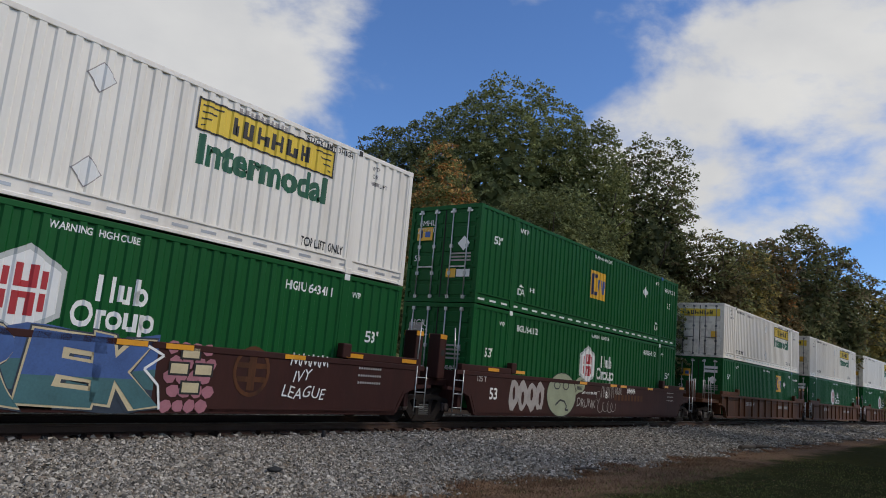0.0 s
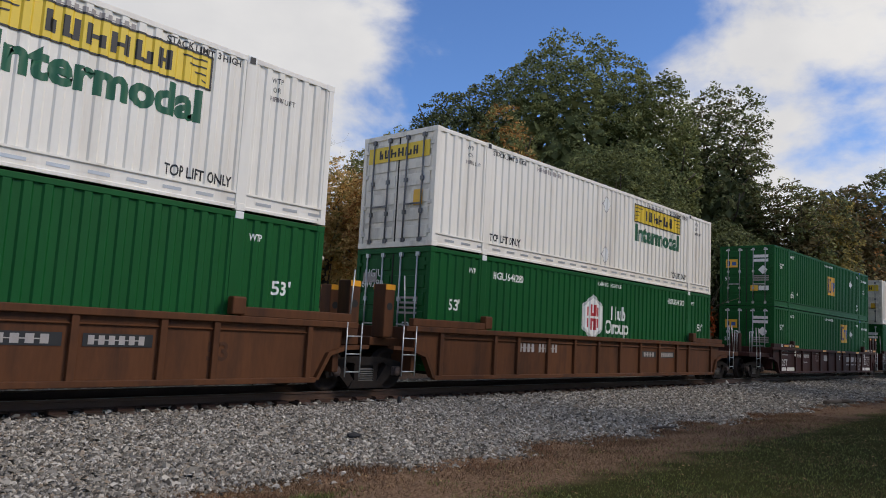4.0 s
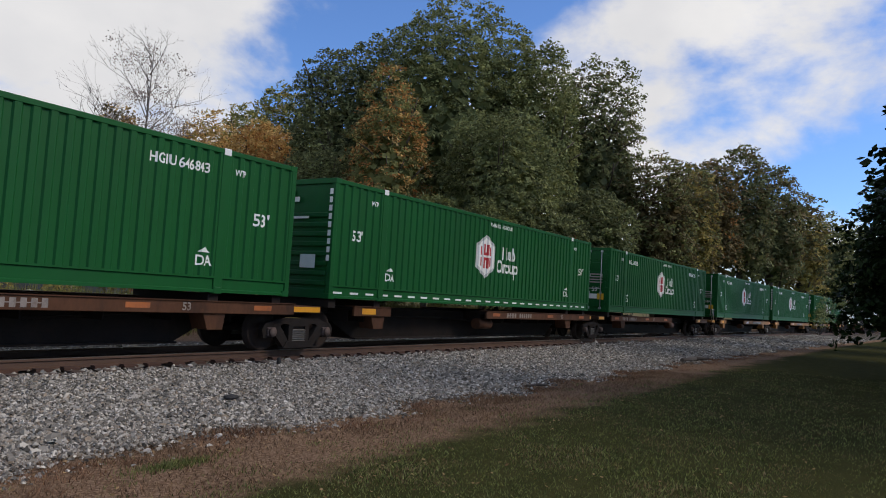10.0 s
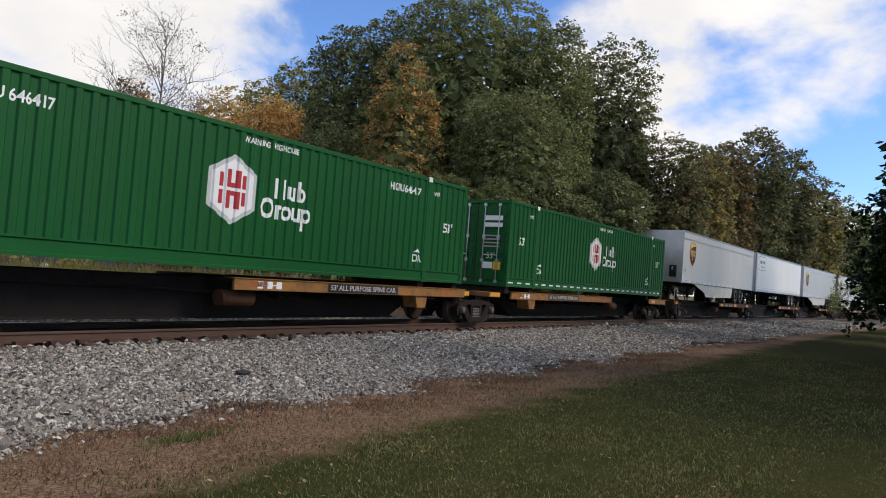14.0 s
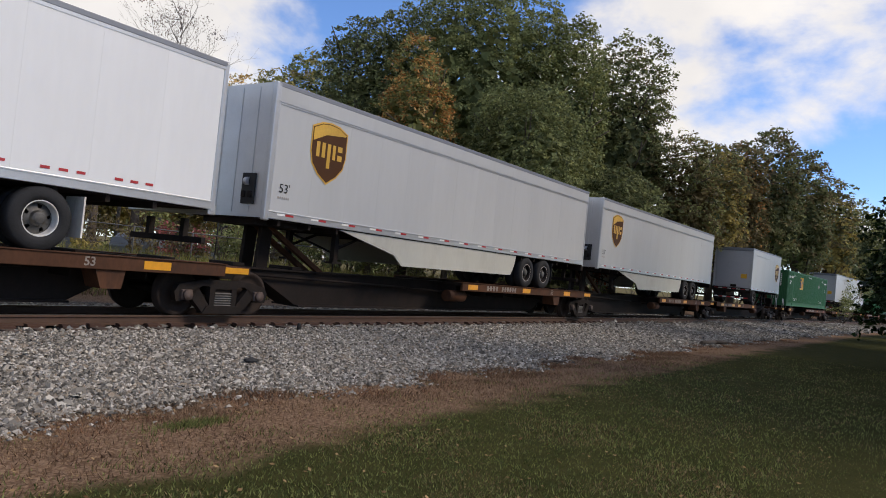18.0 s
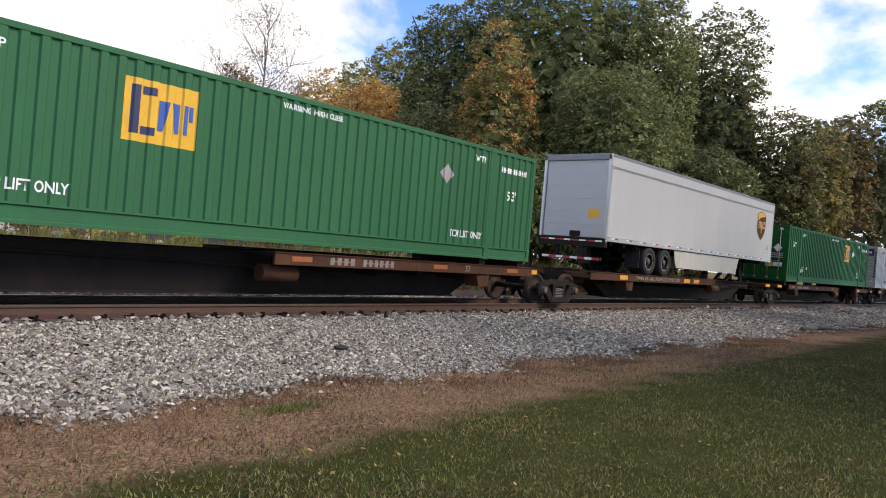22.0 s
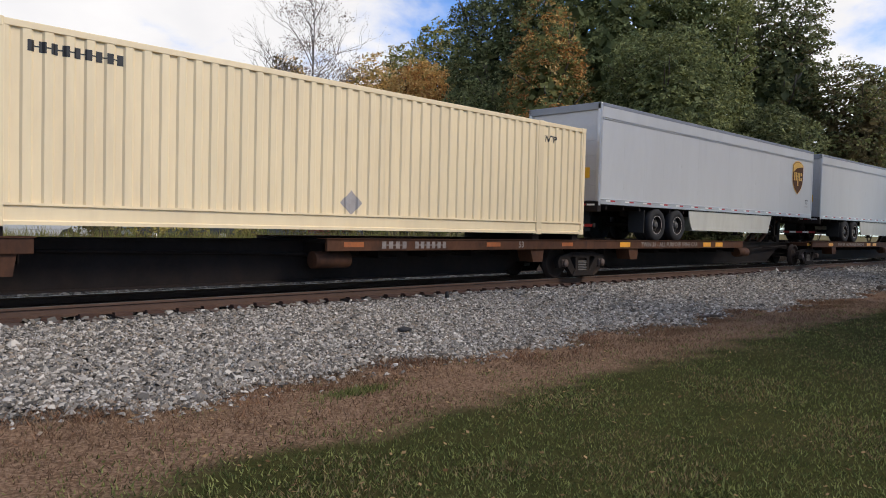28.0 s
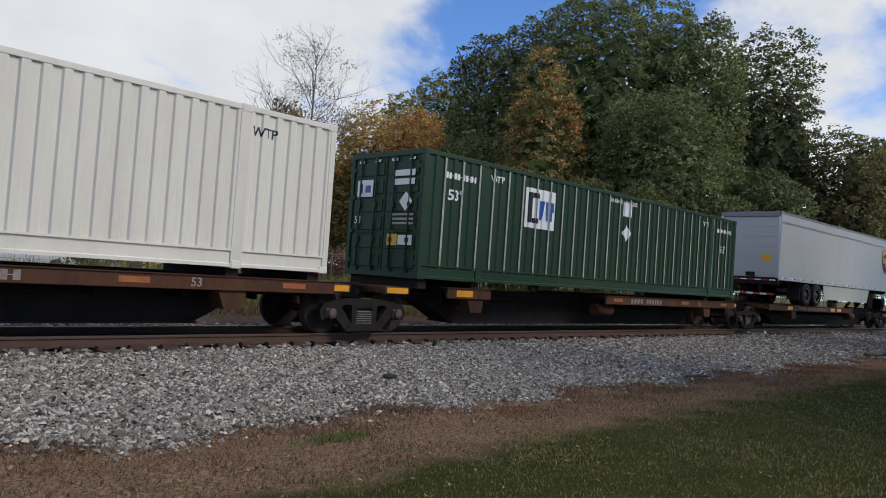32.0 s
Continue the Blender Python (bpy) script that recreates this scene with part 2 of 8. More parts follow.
M = dict(
    green_pale=mat("container_green_chalky", (0.030, 0.130, 0.054), 0.6, 0, 0.10, 0.6, dirt=0.3, dirt_colour=(0.05, 0.11, 0.06), streak=4, spec=0.2),
    green=mat("container_green", (0.0045, 0.087, 0.019), 0.5, 0, 0.12, 0.6, dirt=0.22, dirt_colour=(0.016, 0.050, 0.022), streak=4, spec=0.18),
    green_dark=mat("container_green_dull", (0.004, 0.034, 0.011), 0.55, 0, 0.14, 0.6, dirt=0.35, dirt_colour=(0.025, 0.04, 0.03), streak=4),
    white=mat("container_white", (0.88, 0.84, 0.755), 0.5, 0, 0.05, 0.9, dirt=0.45, dirt_colour=(0.50, 0.43, 0.34), streak=9, spec=0.25),
    cream=mat("container_cream", (0.84, 0.68, 0.42), 0.55, 0, 0.06, 0.6, dirt=0.25, dirt_colour=(0.45, 0.34, 0.22), streak=5),
    grey=mat("container_light_grey", (0.470, 0.478, 0.460), 0.5, 0, 0.05, 0.6, dirt=0.15, dirt_colour=(0.35, 0.35, 0.34), streak=5),
    soiled=mat("soiled_white_paint", (0.80, 0.76, 0.68), 0.55, 0, 0.1, 1.0, dirt=0.7, dirt_colour=(0.26, 0.23, 0.20), streak=2),
    ivory=mat("ivory_paint", (0.74, 0.685, 0.57), 0.55, 0, 0.07, 0.6, dirt=0.3, dirt_colour=(0.46, 0.40, 0.30), streak=6),
    wheel_disc=mat("grimy_wheel_metal", (0.10, 0.095, 0.088), 0.55, 0.5, 0.3, 6.0, dirt=0.7, dirt_colour=(0.03, 0.027, 0.024)),
    rust_end=mat("rusty_white_paint", (0.86, 0.74, 0.54), 0.65, 0, 0.12, 1.2, dirt=0.6, dirt_colour=(0.30, 0.15, 0.065), streak=3),
    maroon=mat("car_maroon", (0.044, 0.0145, 0.0115), 0.65, 0, 0.2, 1.0, dirt=0.6, dirt_colour=(0.024, 0.0125, 0.010), streak=3, spec=0.2),
    brown=mat("car_brown", (0.100, 0.038, 0.015), 0.65, 0, 0.25, 1.0, dirt=0.85, dirt_colour=(0.034, 0.017, 0.011), streak=5, spec=0.2),
    spine=mat("car_rust_brown", (0.085, 0.036, 0.018), 0.7, 0, 0.32, 1.3, dirt=0.85, dirt_colour=(0.032, 0.018, 0.013), streak=2, spec=0.2),
    spine_dark=mat("car_grimy_underframe", (0.018, 0.013, 0.011), 0.8, 0, 0.3, 1.5, dirt=0.5, dirt_colour=(0.034, 0.020, 0.014), spec=0.2),
    yellow_sill=mat("worn_yellow_paint", (0.30, 0.13, 0.028), 0.6, 0, 0.2, 2.0, dirt=0.8, dirt_colour=(0.08, 0.04, 0.022)),
    mark=mat("yellow_reflector", (0.75, 0.33, 0.02), 0.4, 0, 0.1, 3.0, dirt=0.3, dirt_colour=(0.3, 0.15, 0.03)),
    mark_dull=mat("soiled_orange_reflector", (0.36, 0.10, 0.022), 0.6, 0, 0.2, 3.0, dirt=0.7, dirt_colour=(0.10, 0.05, 0.03)),
    steel=mat("truck_steel", (0.022, 0.018, 0.016), 0.85, 0.0, 0.25, 4.0, bump=0.3, dirt=0.5, dirt_colour=(0.040, 0.025, 0.017), spec=0.12),
    tread=mat("wheel_steel", (0.038, 0.027, 0.022), 0.8, 0.0, 0.25, 4.0, dirt=0.5, dirt_colour=(0.05, 0.03, 0.02), spec=0.15),
    rail=mat("rail_rust", (0.085, 0.045, 0.028), 0.75, 0.1, 0.2, 3.0, bump=0.2),
    plate_rust=mat("tie_plate_rust", (0.060, 0.028, 0.017), 0.85, 0, 0.35, 4.0, bump=0.3),
    spring_steel=mat("spring_steel", (0.15, 0.14, 0.13), 0.6, 0.3, 0.2, 5.0),
    bearing_rust=mat("bearing_rust", (0.075, 0.050, 0.040), 0.75, 0.1, 0.3, 5.0),
    rail_top=mat("rail_polished", (0.30, 0.29, 0.28), 0.3, 0.9, 0.1, 3.0),
    tie=mat("tie_wood", (0.075, 0.05, 0.038), 0.9, 0, 0.3, 3.0, bump=0.5, bump_scale=25, hue=0.3),
    rod_dark=mat("grey_lock_rod", (0.16, 0.16, 0.165), 0.5, 0.3, 0.15, 4.0),
    rod=mat("galvanised_rod", (0.50, 0.51, 0.50), 0.4, 0.6, 0.1, 4.0),
    dark=mat("black_rubber", (0.018, 0.018, 0.018), 0.8, 0, 0.2, 4.0),
    gap=mat("gasket_and_hole_dark", (0.012, 0.014, 0.013), 0.85, 0, 0.1, 4.0),
    rim=mat("wheel_rim_white", (0.62, 0.61, 0.58), 0.5, 0.2, 0.1, 4.0, dirt=0.4, dirt_colour=(0.1, 0.08, 0.07)),
    trailer=mat("trailer_white_panel", (0.475, 0.482, 0.480), 0.42, 0, 0.05, 0.5, dirt=0.25, dirt_colour=(0.36, 0.36, 0.35), streak=5, spec=0.3),
    trailer_bright=mat("trailer_bright_white", (0.78, 0.78, 0.77), 0.45, 0, 0.04, 0.5, dirt=0.10, dirt_colour=(0.5, 0.5, 0.48), streak=5),
    alu=mat("aluminium_trim", (0.50, 0.51, 0.52), 0.4, 0.55, 0.08, 2.0),
    roofgrey=mat("roof_edge_grey", (0.20, 0.215, 0.24), 0.5, 0.2, 0.1, 2.0),
    door_grey=mat("door_panel_grey", (0.44, 0.45, 0.47), 0.5, 0, 0.05, 1.0),
    skirt=mat("skirt_panel", (0.51, 0.50, 0.44), 0.5, 0, 0.06, 1.0, dirt=0.3, dirt_colour=(0.3, 0.27, 0.22), streak=3),
    black=mat("sign_black", (0.015, 0.015, 0.015), 0.5),
    paint_white=mat("sign_white", (0.80, 0.80, 0.77), 0.5, 0, 0.05, 4.0),
    red=mat("sign_red", (0.42, 0.025, 0.03), 0.45),
    sign_yellow=mat("sign_yellow", (0.78, 0.55, 0.04), 0.45, 0, 0.05, 3.0),
    hex_rim=mat("sign_pale_grey", (0.50, 0.52, 0.50), 0.5, 0, 0.05, 4.0),
    sign_gold=mat("sign_gold", (0.75, 0.42, 0.03), 0.4),
    emblem_gold=mat("emblem_gold", (0.62, 0.36, 0.055), 0.4, 0, 0.2, 1.2),
    tyre=mat("tyre_rubber", (0.022, 0.022, 0.023), 0.8, 0, 0.25, 3.0, bump=0.2, bump_scale=30, spec=0.25),
    sign_brown=mat("sign_brown", (0.070, 0.027, 0.009), 0.6, spec=0.2),
    navy=mat("sign_navy", (0.02, 0.03, 0.09), 0.45),
    blue=mat("sign_blue", (0.03, 0.10, 0.36), 0.45),
    purple=mat("sign_purple", (0.055, 0.02, 0.19), 0.45),
    orange=mat("sign_orange", (0.80, 0.16, 0.01), 0.45),
    sign_green=mat("sign_green", (0.015, 0.11, 0.05), 0.45),
    graf_blue=mat("spray_blue", (0.045, 0.10, 0.27), 0.6, 0, 0.25, 2.0),
    graf_teal=mat("spray_teal", (0.045, 0.13, 0.14), 0.6, 0, 0.25, 2.0),
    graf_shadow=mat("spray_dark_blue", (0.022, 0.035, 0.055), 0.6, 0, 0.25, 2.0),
    graf_cream=mat("spray_cream", (0.55, 0.46, 0.28), 0.6, 0, 0.15, 2.0),
    graf_pink=mat("spray_pink", (0.36, 0.14, 0.17), 0.6, 0, 0.2, 2.0),
    graf_grey=mat("spray_grey_green", (0.30, 0.33, 0.22), 0.6, 0, 0.2, 2.0),
    worn=mat("worn_green_ridge", (0.36, 0.38, 0.31), 0.7, 0, 0.25, 1.5, dirt=0.5, dirt_colour=(0.02, 0.07, 0.03), streak=2),
    stencil=mat("worn_sill_stencil", (0.24, 0.205, 0.18), 0.75, 0, 0.3, 6.0, dirt=0.6, dirt_colour=(0.09, 0.045, 0.025)),
    stencil_white=mat("worn_white_stencil", (0.52, 0.50, 0.47), 0.7, 0, 0.2, 5.0, dirt=0.5, dirt_colour=(0.2, 0.12, 0.1)),
    faded=mat("faded_lettering", (0.36, 0.33, 0.31), 0.7, 0, 0.15, 5.0),
    bark=mat("bark", (0.10, 0.078, 0.06), 0.9, 0, 0.3, 2.0, bump=0.6, bump_scale=12),
    twig=mat("bare_twig", (0.15, 0.135, 0.125), 0.9, 0, 0.2, 3.0),
    post=mat("fence_steel", (0.10, 0.10, 0.10), 0.7, 0.3),
    lamp_glass=mat("lamp_globe_glass", (0.55, 0.50, 0.40), 0.3),
    car_paint=mat("car_silver_white", (0.62, 0.65, 0.68), 0.28, 0.3, 0.03),
    car_slate=mat("car_slate_paint", (0.17, 0.20, 0.24), 0.28, 0.2, 0.03),
    car_dark=mat("car_dark_paint", (0.05, 0.06, 0.075), 0.28, 0.2, 0.03),
    car_glass=mat("car_window_glass", (0.03, 0.035, 0.04), 0.08, 0, 0.02),
)
LEAF = dict(
    oak=leaf_mat("leaf_oak", (0.077, 0.094, 0.040), (0.362, 0.398, 0.176)),
    olive=leaf_mat("leaf_olive", (0.100, 0.114, 0.042), (0.390, 0.398, 0.160)),
    fallen=leaf_mat("fallen_leaf", (0.10, 0.055, 0.025), (0.42, 0.28, 0.14), 0.7, 0.1, 3.0),
    weed=leaf_mat("weed_blade", (0.10, 0.12, 0.03), (0.34, 0.33, 0.11), 0.7, 0.25, 1.0),
    dry=leaf_mat("dry_turf_blade", (0.085, 0.060, 0.028), (0.350, 0.265, 0.140), 0.8, 0.1, 2.0),
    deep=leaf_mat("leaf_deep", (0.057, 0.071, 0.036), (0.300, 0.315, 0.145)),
    rust=leaf_mat("leaf_rust", (0.196, 0.098, 0.037), (0.598, 0.299, 0.103)),
    gold=leaf_mat("leaf_gold", (0.46, 0.29, 0.10), (0.86, 0.60, 0.25)),
    yellow=leaf_mat("leaf_yellow", (0.20, 0.165, 0.055), (0.62, 0.50, 0.17)),
    wine=leaf_mat("leaf_wine", (0.17, 0.058, 0.058), (0.46, 0.15, 0.14)),
    scarlet=leaf_mat("leaf_scarlet", (0.16, 0.035, 0.012), (0.36, 0.085, 0.025)),
    brush=leaf_mat("leaf_brush", (0.090, 0.072, 0.036), (0.285, 0.230, 0.115)),
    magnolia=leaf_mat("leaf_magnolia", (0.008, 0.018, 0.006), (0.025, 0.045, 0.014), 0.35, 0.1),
    blade=leaf_mat("grass_blade", (0.036, 0.053, 0.015), (0.295, 0.315, 0.113), 0.6, 0.2, 3.0),
    withered=leaf_mat("withered_weed", (0.085, 0.047, 0.032), (0.340, 0.190, 0.110), 0.85, 0.1, 2.0),
    ash=leaf_mat("leaf_ash_grey", (0.150, 0.120, 0.105), (0.440, 0.370, 0.330)),
    straw=leaf_mat("dead_grass", (0.090, 0.055, 0.034), (0.34, 0.228, 0.140), 0.8, 0.15),
)


# ---- mesh helpers ----
def box(bm, x0, x1, y0, y1, z0, z1, bevel=0.0):
    v = [bm.verts.new((x, y, z)) for z in (z0, z1) for y in (y0, y1) for x in (x0, x1)]
    f = [bm.faces.new([v[i] for i in q]) for q in ((0, 2, 3, 1), (4, 5, 7, 6), (0, 1, 5, 4), (2, 6, 7, 3), (0, 4, 6, 2), (1, 3, 7, 5))]
    if bevel:
        edges = list({e for a in f for e in a.edges})
        bmesh.ops.bevel(bm, geom=edges, offset=bevel, segments=2, affect="EDGES", profile=0.5)
    return bm


def bar(bm, a, b, r, n=8, r2=None):
    """A round bar from a to b."""
    a, b = Vector(a), Vector(b)
    d = (b - a).normalized()
    u = d.orthogonal().normalized()
    w = d.cross(u)
    r2 = r if r2 is None else r2
    rings = [[bm.verts.new(p + (u * math.cos(2 * math.pi * i / n) + w * math.sin(2 * math.pi * i / n)) * s) for i in range(n)] for p, s in ((a, r), (b, r2))]
    for i in range(n):
        j = (i + 1) % n
        bm.faces.new((rings[0][i], rings[0][j], rings[1][j], rings[1][i])).smooth = True
    bm.faces.new(rings[0][::-1])
    bm.faces.new(rings[1])
    return bm


def lathe(bm, profile, centre=(0, 0, 0), n=24, ends="capped"):
    """Turns (radius, y) points round an axis along y; ends: capped, bare, or joined to a ring."""
    rings = []
    for r, y in profile:
        rings.append([bm.verts.new((centre[0] + r * math.cos(2 * math.pi * i / n), centre[1] + y, centre[2] + r * math.sin(2 * math.pi * i / n))) for i in range(n)])
    for a, b in zip(rings, rings[1:] + (rings[:1] if ends == "joined" else [])):
        for i in range(n):
            j = (i + 1) % n
            bm.faces.new((a[i], a[j], b[j], b[i])).smooth = True
    if ends == "capped":
        bm.faces.new(rings[0])
        bm.faces.new(rings[-1][::-1])
    return bm


def slab(bm, points, y0, y1):
    """A polygon of (x, z) points given thickness from y0 to y1."""
    a, b = [bm.verts.new((x, y0, z)) for x, z in points], [bm.verts.new((x, y1, z)) for x, z in points]
    n = len(points)
    bm.faces.new(a)
    bm.faces.new(b[::-1])
    for i in range(n):
        j = (i + 1) % n
        bm.faces.new((a[j], a[i], b[i], b[j]))
    return bm


def tube(bm, points, r, n=6):
    for a, b in zip(points, points[1:]):
        bar(bm, a, b, r, n)
    return bm


def fresh():
    return bmesh.new()


def mesh_of(name, bm, material, fix=True):
    if fix:
        bmesh.ops.recalc_face_normals(bm, faces=bm.faces)
    me = bpy.data.meshes.new(name)
    bm.to_mesh(me)
    bm.free()
    me.materials.append(material)
    return me


def part(name, bm, material, parent, label="", fix=True):
    ob = new(name, mesh_of(name, bm, material, fix))
    ob.parent = parent
    return tagged(ob, label)


def again(name, me, parent, x=0, y=0, z=0, rz=0):
    """One more part on the same mesh."""
    ob = new(name, me)
    ob.parent = parent
    ob.matrix_basis = pose(x, y, z, 0, 0, rz)
    return ob


def thing(name, label, category, group="", kind=""):
    return tagged(new(name), label, category, group, kind)


def raw_mesh(name, verts, quads, materials, index=None, smooth=False):
    """A large mesh from arrays: n x 3 points and m x k corners."""
    me = bpy.data.meshes.new(name)
    m, k = quads.shape
    me.vertices.add(len(verts))
    me.vertices.foreach_set("co", verts.astype(np.float32).ravel())
    me.loops.add(m * k)
    me.loops.foreach_set("vertex_index", quads.astype(np.int32).ravel())
    me.polygons.add(m)
    me.polygons.foreach_set("loop_start", np.arange(0, m * k, k, dtype=np.int32))
    me.polygons.foreach_set("loop_total", np.full(m, k, dtype=np.int32))
    for a in materials:
        me.materials.append(a)
    if index is not None:
        me.polygons.foreach_set("material_index", index.astype(np.int32))
    me.polygons.foreach_set("use_smooth", np.full(m, smooth))
    me.update(calc_edges=True)
    return me


# ---- lettering: words as flat meshes in the x-z plane, facing -y, their middle at the origin ----
WORDS = {}


def words(text, height, wide=1.0, bold=0.0):
    key = (text, height, wide, bold)
    if key not in WORDS:
        cu = bpy.data.curves.new("words", "FONT")
        cu.offset = height * bold
        cu.body, cu.size, cu.align_x, cu.align_y, cu.resolution_u = text, height * 1.4, "CENTER", "CENTER", 3
        ob = bpy.data.objects.new("words", cu)
        scene.collection.objects.link(ob)
        me = bpy.data.meshes.new_from_object(ob.evaluated_get(bpy.context.evaluated_depsgraph_get()))
        bpy.data.objects.remove(ob)
        me.transform(Matrix(((wide, 0, 0, 0), (0, 0, 0, 0), (0, 1, 0, 0), (0, 0, 0, 1))))
        WORDS[key] = me
    bm = bmesh.new()
    bm.from_mesh(WORDS[key])
    return bm


def poly(bm, points, x=0.0, z=0.0, s=1.0):
    bm.faces.new([bm.verts.new((x + s * a, 0, z + s * b)) for a, b in points])
    return bm


def rect(bm, x0, x1, z0, z1):
    return poly(bm, ((x0, z0), (x1, z0), (x1, z1), (x0, z1)))


def round_poly(cx, cz, rx, rz, n=16, a0=0.0, a1=360.0):
    return [(cx + rx * math.cos(radians(a0 + (a1 - a0) * i / n)), cz + rz * math.sin(radians(a0 + (a1 - a0) * i / n))) for i in range(n + (a1 - a0 < 360))]


# ---- the ground ----
BED = ((-400, 0.0), (-2, 0.0), (4.2, 0.0), (6.4, -0.10), (7.2, -0.08), (10.8, 0.05), (11.4, 0.09), (14.1, 0.09), (14.8, 0.03), (17.0, 0.10), (21.0, 0.60), (26.0, 0.95), (28.5, 0.5), (1500, 0.5))


def ground_z(x, y):
    """Height of the ground: mown grass, a shallow dip, the ballast bed, and a bank beyond the line."""
    y -= bend(x)
    pts = BED
    for (a, ha), (b, hb) in zip(pts, pts[1:]):
        if y <= b:
            u = max(0.0, (y - a) / (b - a))
            return ha + (hb - ha) * u
    return pts[-1][1]


def ground_mat():
    m = bpy.data.materials.new("ground_soil_grass_gravel")
    m.use_nodes = True
    nt = m.node_tree
    N, p = nt.nodes.new, nt.nodes["Principled BSDF"]
    p.inputs["Roughness"].default_value = 0.95
    p.inputs["Specular IOR Level"].default_value = 0.02
    co, sep = N("ShaderNodeTexCoord"), N("ShaderNodeSeparateXYZ")
    edge, fine, mid = N("ShaderNodeTexNoise"), N("ShaderNodeTexNoise"), N("ShaderNodeTexNoise")
    edge.inputs["Scale"].default_value, edge.inputs["Detail"].default_value = 0.9, 6
    fine.inputs["Scale"].default_value, fine.inputs["Detail"].default_value = 26, 5
    mid.inputs["Scale"].default_value, mid.inputs["Detail"].default_value = 2.2, 5
    links(nt, (co.outputs["Object"], sep.inputs[0]), *[(co.outputs["Object"], a.inputs["Vector"]) for a in (edge, fine, mid)])

    def math_(op, a, b):
        q = N("ShaderNodeMath")
        q.operation = op
        for i, v in enumerate((a, b)):
            if isinstance(v, (int, float)):
                q.inputs[i].default_value = v
            else:
                nt.links.new(v, q.inputs[i])
        return q.outputs[0]

    def blend(f, a, b):
        q = N("ShaderNodeMix")
        q.data_type = "RGBA"
        for k, v in (("Factor", f), ("A", a), ("B", b)):
            if isinstance(v, tuple):
                q.inputs[k].default_value = (*v, 1)
            else:
                nt.links.new(v, q.inputs[k])
        return q.outputs["Result"]

    def step(v, a, b):
        q = N("ShaderNodeMapRange")
        q.interpolation_type = "SMOOTHSTEP"
        q.inputs["From Min"].default_value, q.inputs["From Max"].default_value = a, b
        nt.links.new(v, q.inputs["Value"])
        return q.outputs[0]

    # across the line: y, bent a little by noise, and drifting away from the line with x
    sq = math_("MULTIPLY", math_("MULTIPLY", sep.outputs["X"], sep.outputs["X"]), BEND)
    own = math_("SUBTRACT", sep.outputs["Y"], sq)
    wob = math_("MULTIPLY", math_("SUBTRACT", edge.outputs["Fac"], 0.5), 1.9)
    drift = math_("MULTIPLY", math_("SUBTRACT", sep.outputs["X"], 6.0), 0.012)
    across = math_("SUBTRACT", math_("ADD", own, wob), drift)
    grass = blend(mid.outputs["Fac"], (0.020, 0.028, 0.008), (0.068, 0.060, 0.022))
    soil = blend(step(fine.outputs["Fac"], 0.35, 0.7), blend(mid.outputs["Fac"], (0.074, 0.044, 0.027), (0.195, 0.118, 0.073)), (0.285, 0.187, 0.120))
    # gravel is kept dark: the shade between the loose stones is in its colour
    gravel = blend(step(fine.outputs["Fac"], 0.4, 0.6), (0.035, 0.032, 0.028), (0.17, 0.155, 0.13))
    far = blend(mid.outputs["Fac"], (0.09, 0.075, 0.035), (0.20, 0.17, 0.085))
    a = blend(step(across, 4.3, 5.1), grass, soil)
    b = blend(step(math_("ADD", own, math_("MULTIPLY", wob, 0.6)), 6.65, 7.0), a, gravel)
    c = blend(step(math_("ADD", own, wob), 16.2, 17.2), b, soil)
    d = blend(step(math_("ADD", own, wob), 18.0, 20.0), c, far)
    bp = N("ShaderNodeBump")
    bp.inputs["Strength"].default_value, bp.inputs["Distance"].default_value = 0.7, 0.05
    links(nt, (d, p.inputs["Base Color"]), (fine.outputs["Fac"], bp.inputs["Height"]), (bp.outputs[0], p.inputs["Normal"]))
    return m


def make_ground():
    xs = sorted({*(i * 1.0 for i in range(-10, 60)), *(60 + i * 8.0 for i in range(0, 20)), *(-10 - i * 10.0 for i in range(0, 20)), -1500.0, -600.0, 400.0, 800.0, 1500.0})
    ys = sorted({*(i * 0.25 for i in range(8, 120)), *(-i * 6.0 for i in range(0, 12)), *(30 + i * 10.0 for i in range(0, 12)), -1500.0, -400.0, 400.0, 1500.0, 0.5, 1.0, 1.5})
    nx, ny = len(xs), len(ys)
    v = np.array([(x, y, ground_z(x, y) + (0.03 * noise.noise((x * 0.7, y * 0.9, 0)) if abs(x) < 70 and y < 12 else 0)) for y in ys for x in xs])
    i = np.arange((nx - 1) * (ny - 1))
    r, c = i // (nx - 1), i % (nx - 1)
    a = r * nx + c
    me = raw_mesh("ground", v, np.stack([a, a + 1, a + nx + 1, a + nx], 1), [ground_mat()], smooth=True)
    tagged(new("ground", me), "ground of mown grass, bare brown soil and grey ballast", "ground", kind="structure")


make_ground()


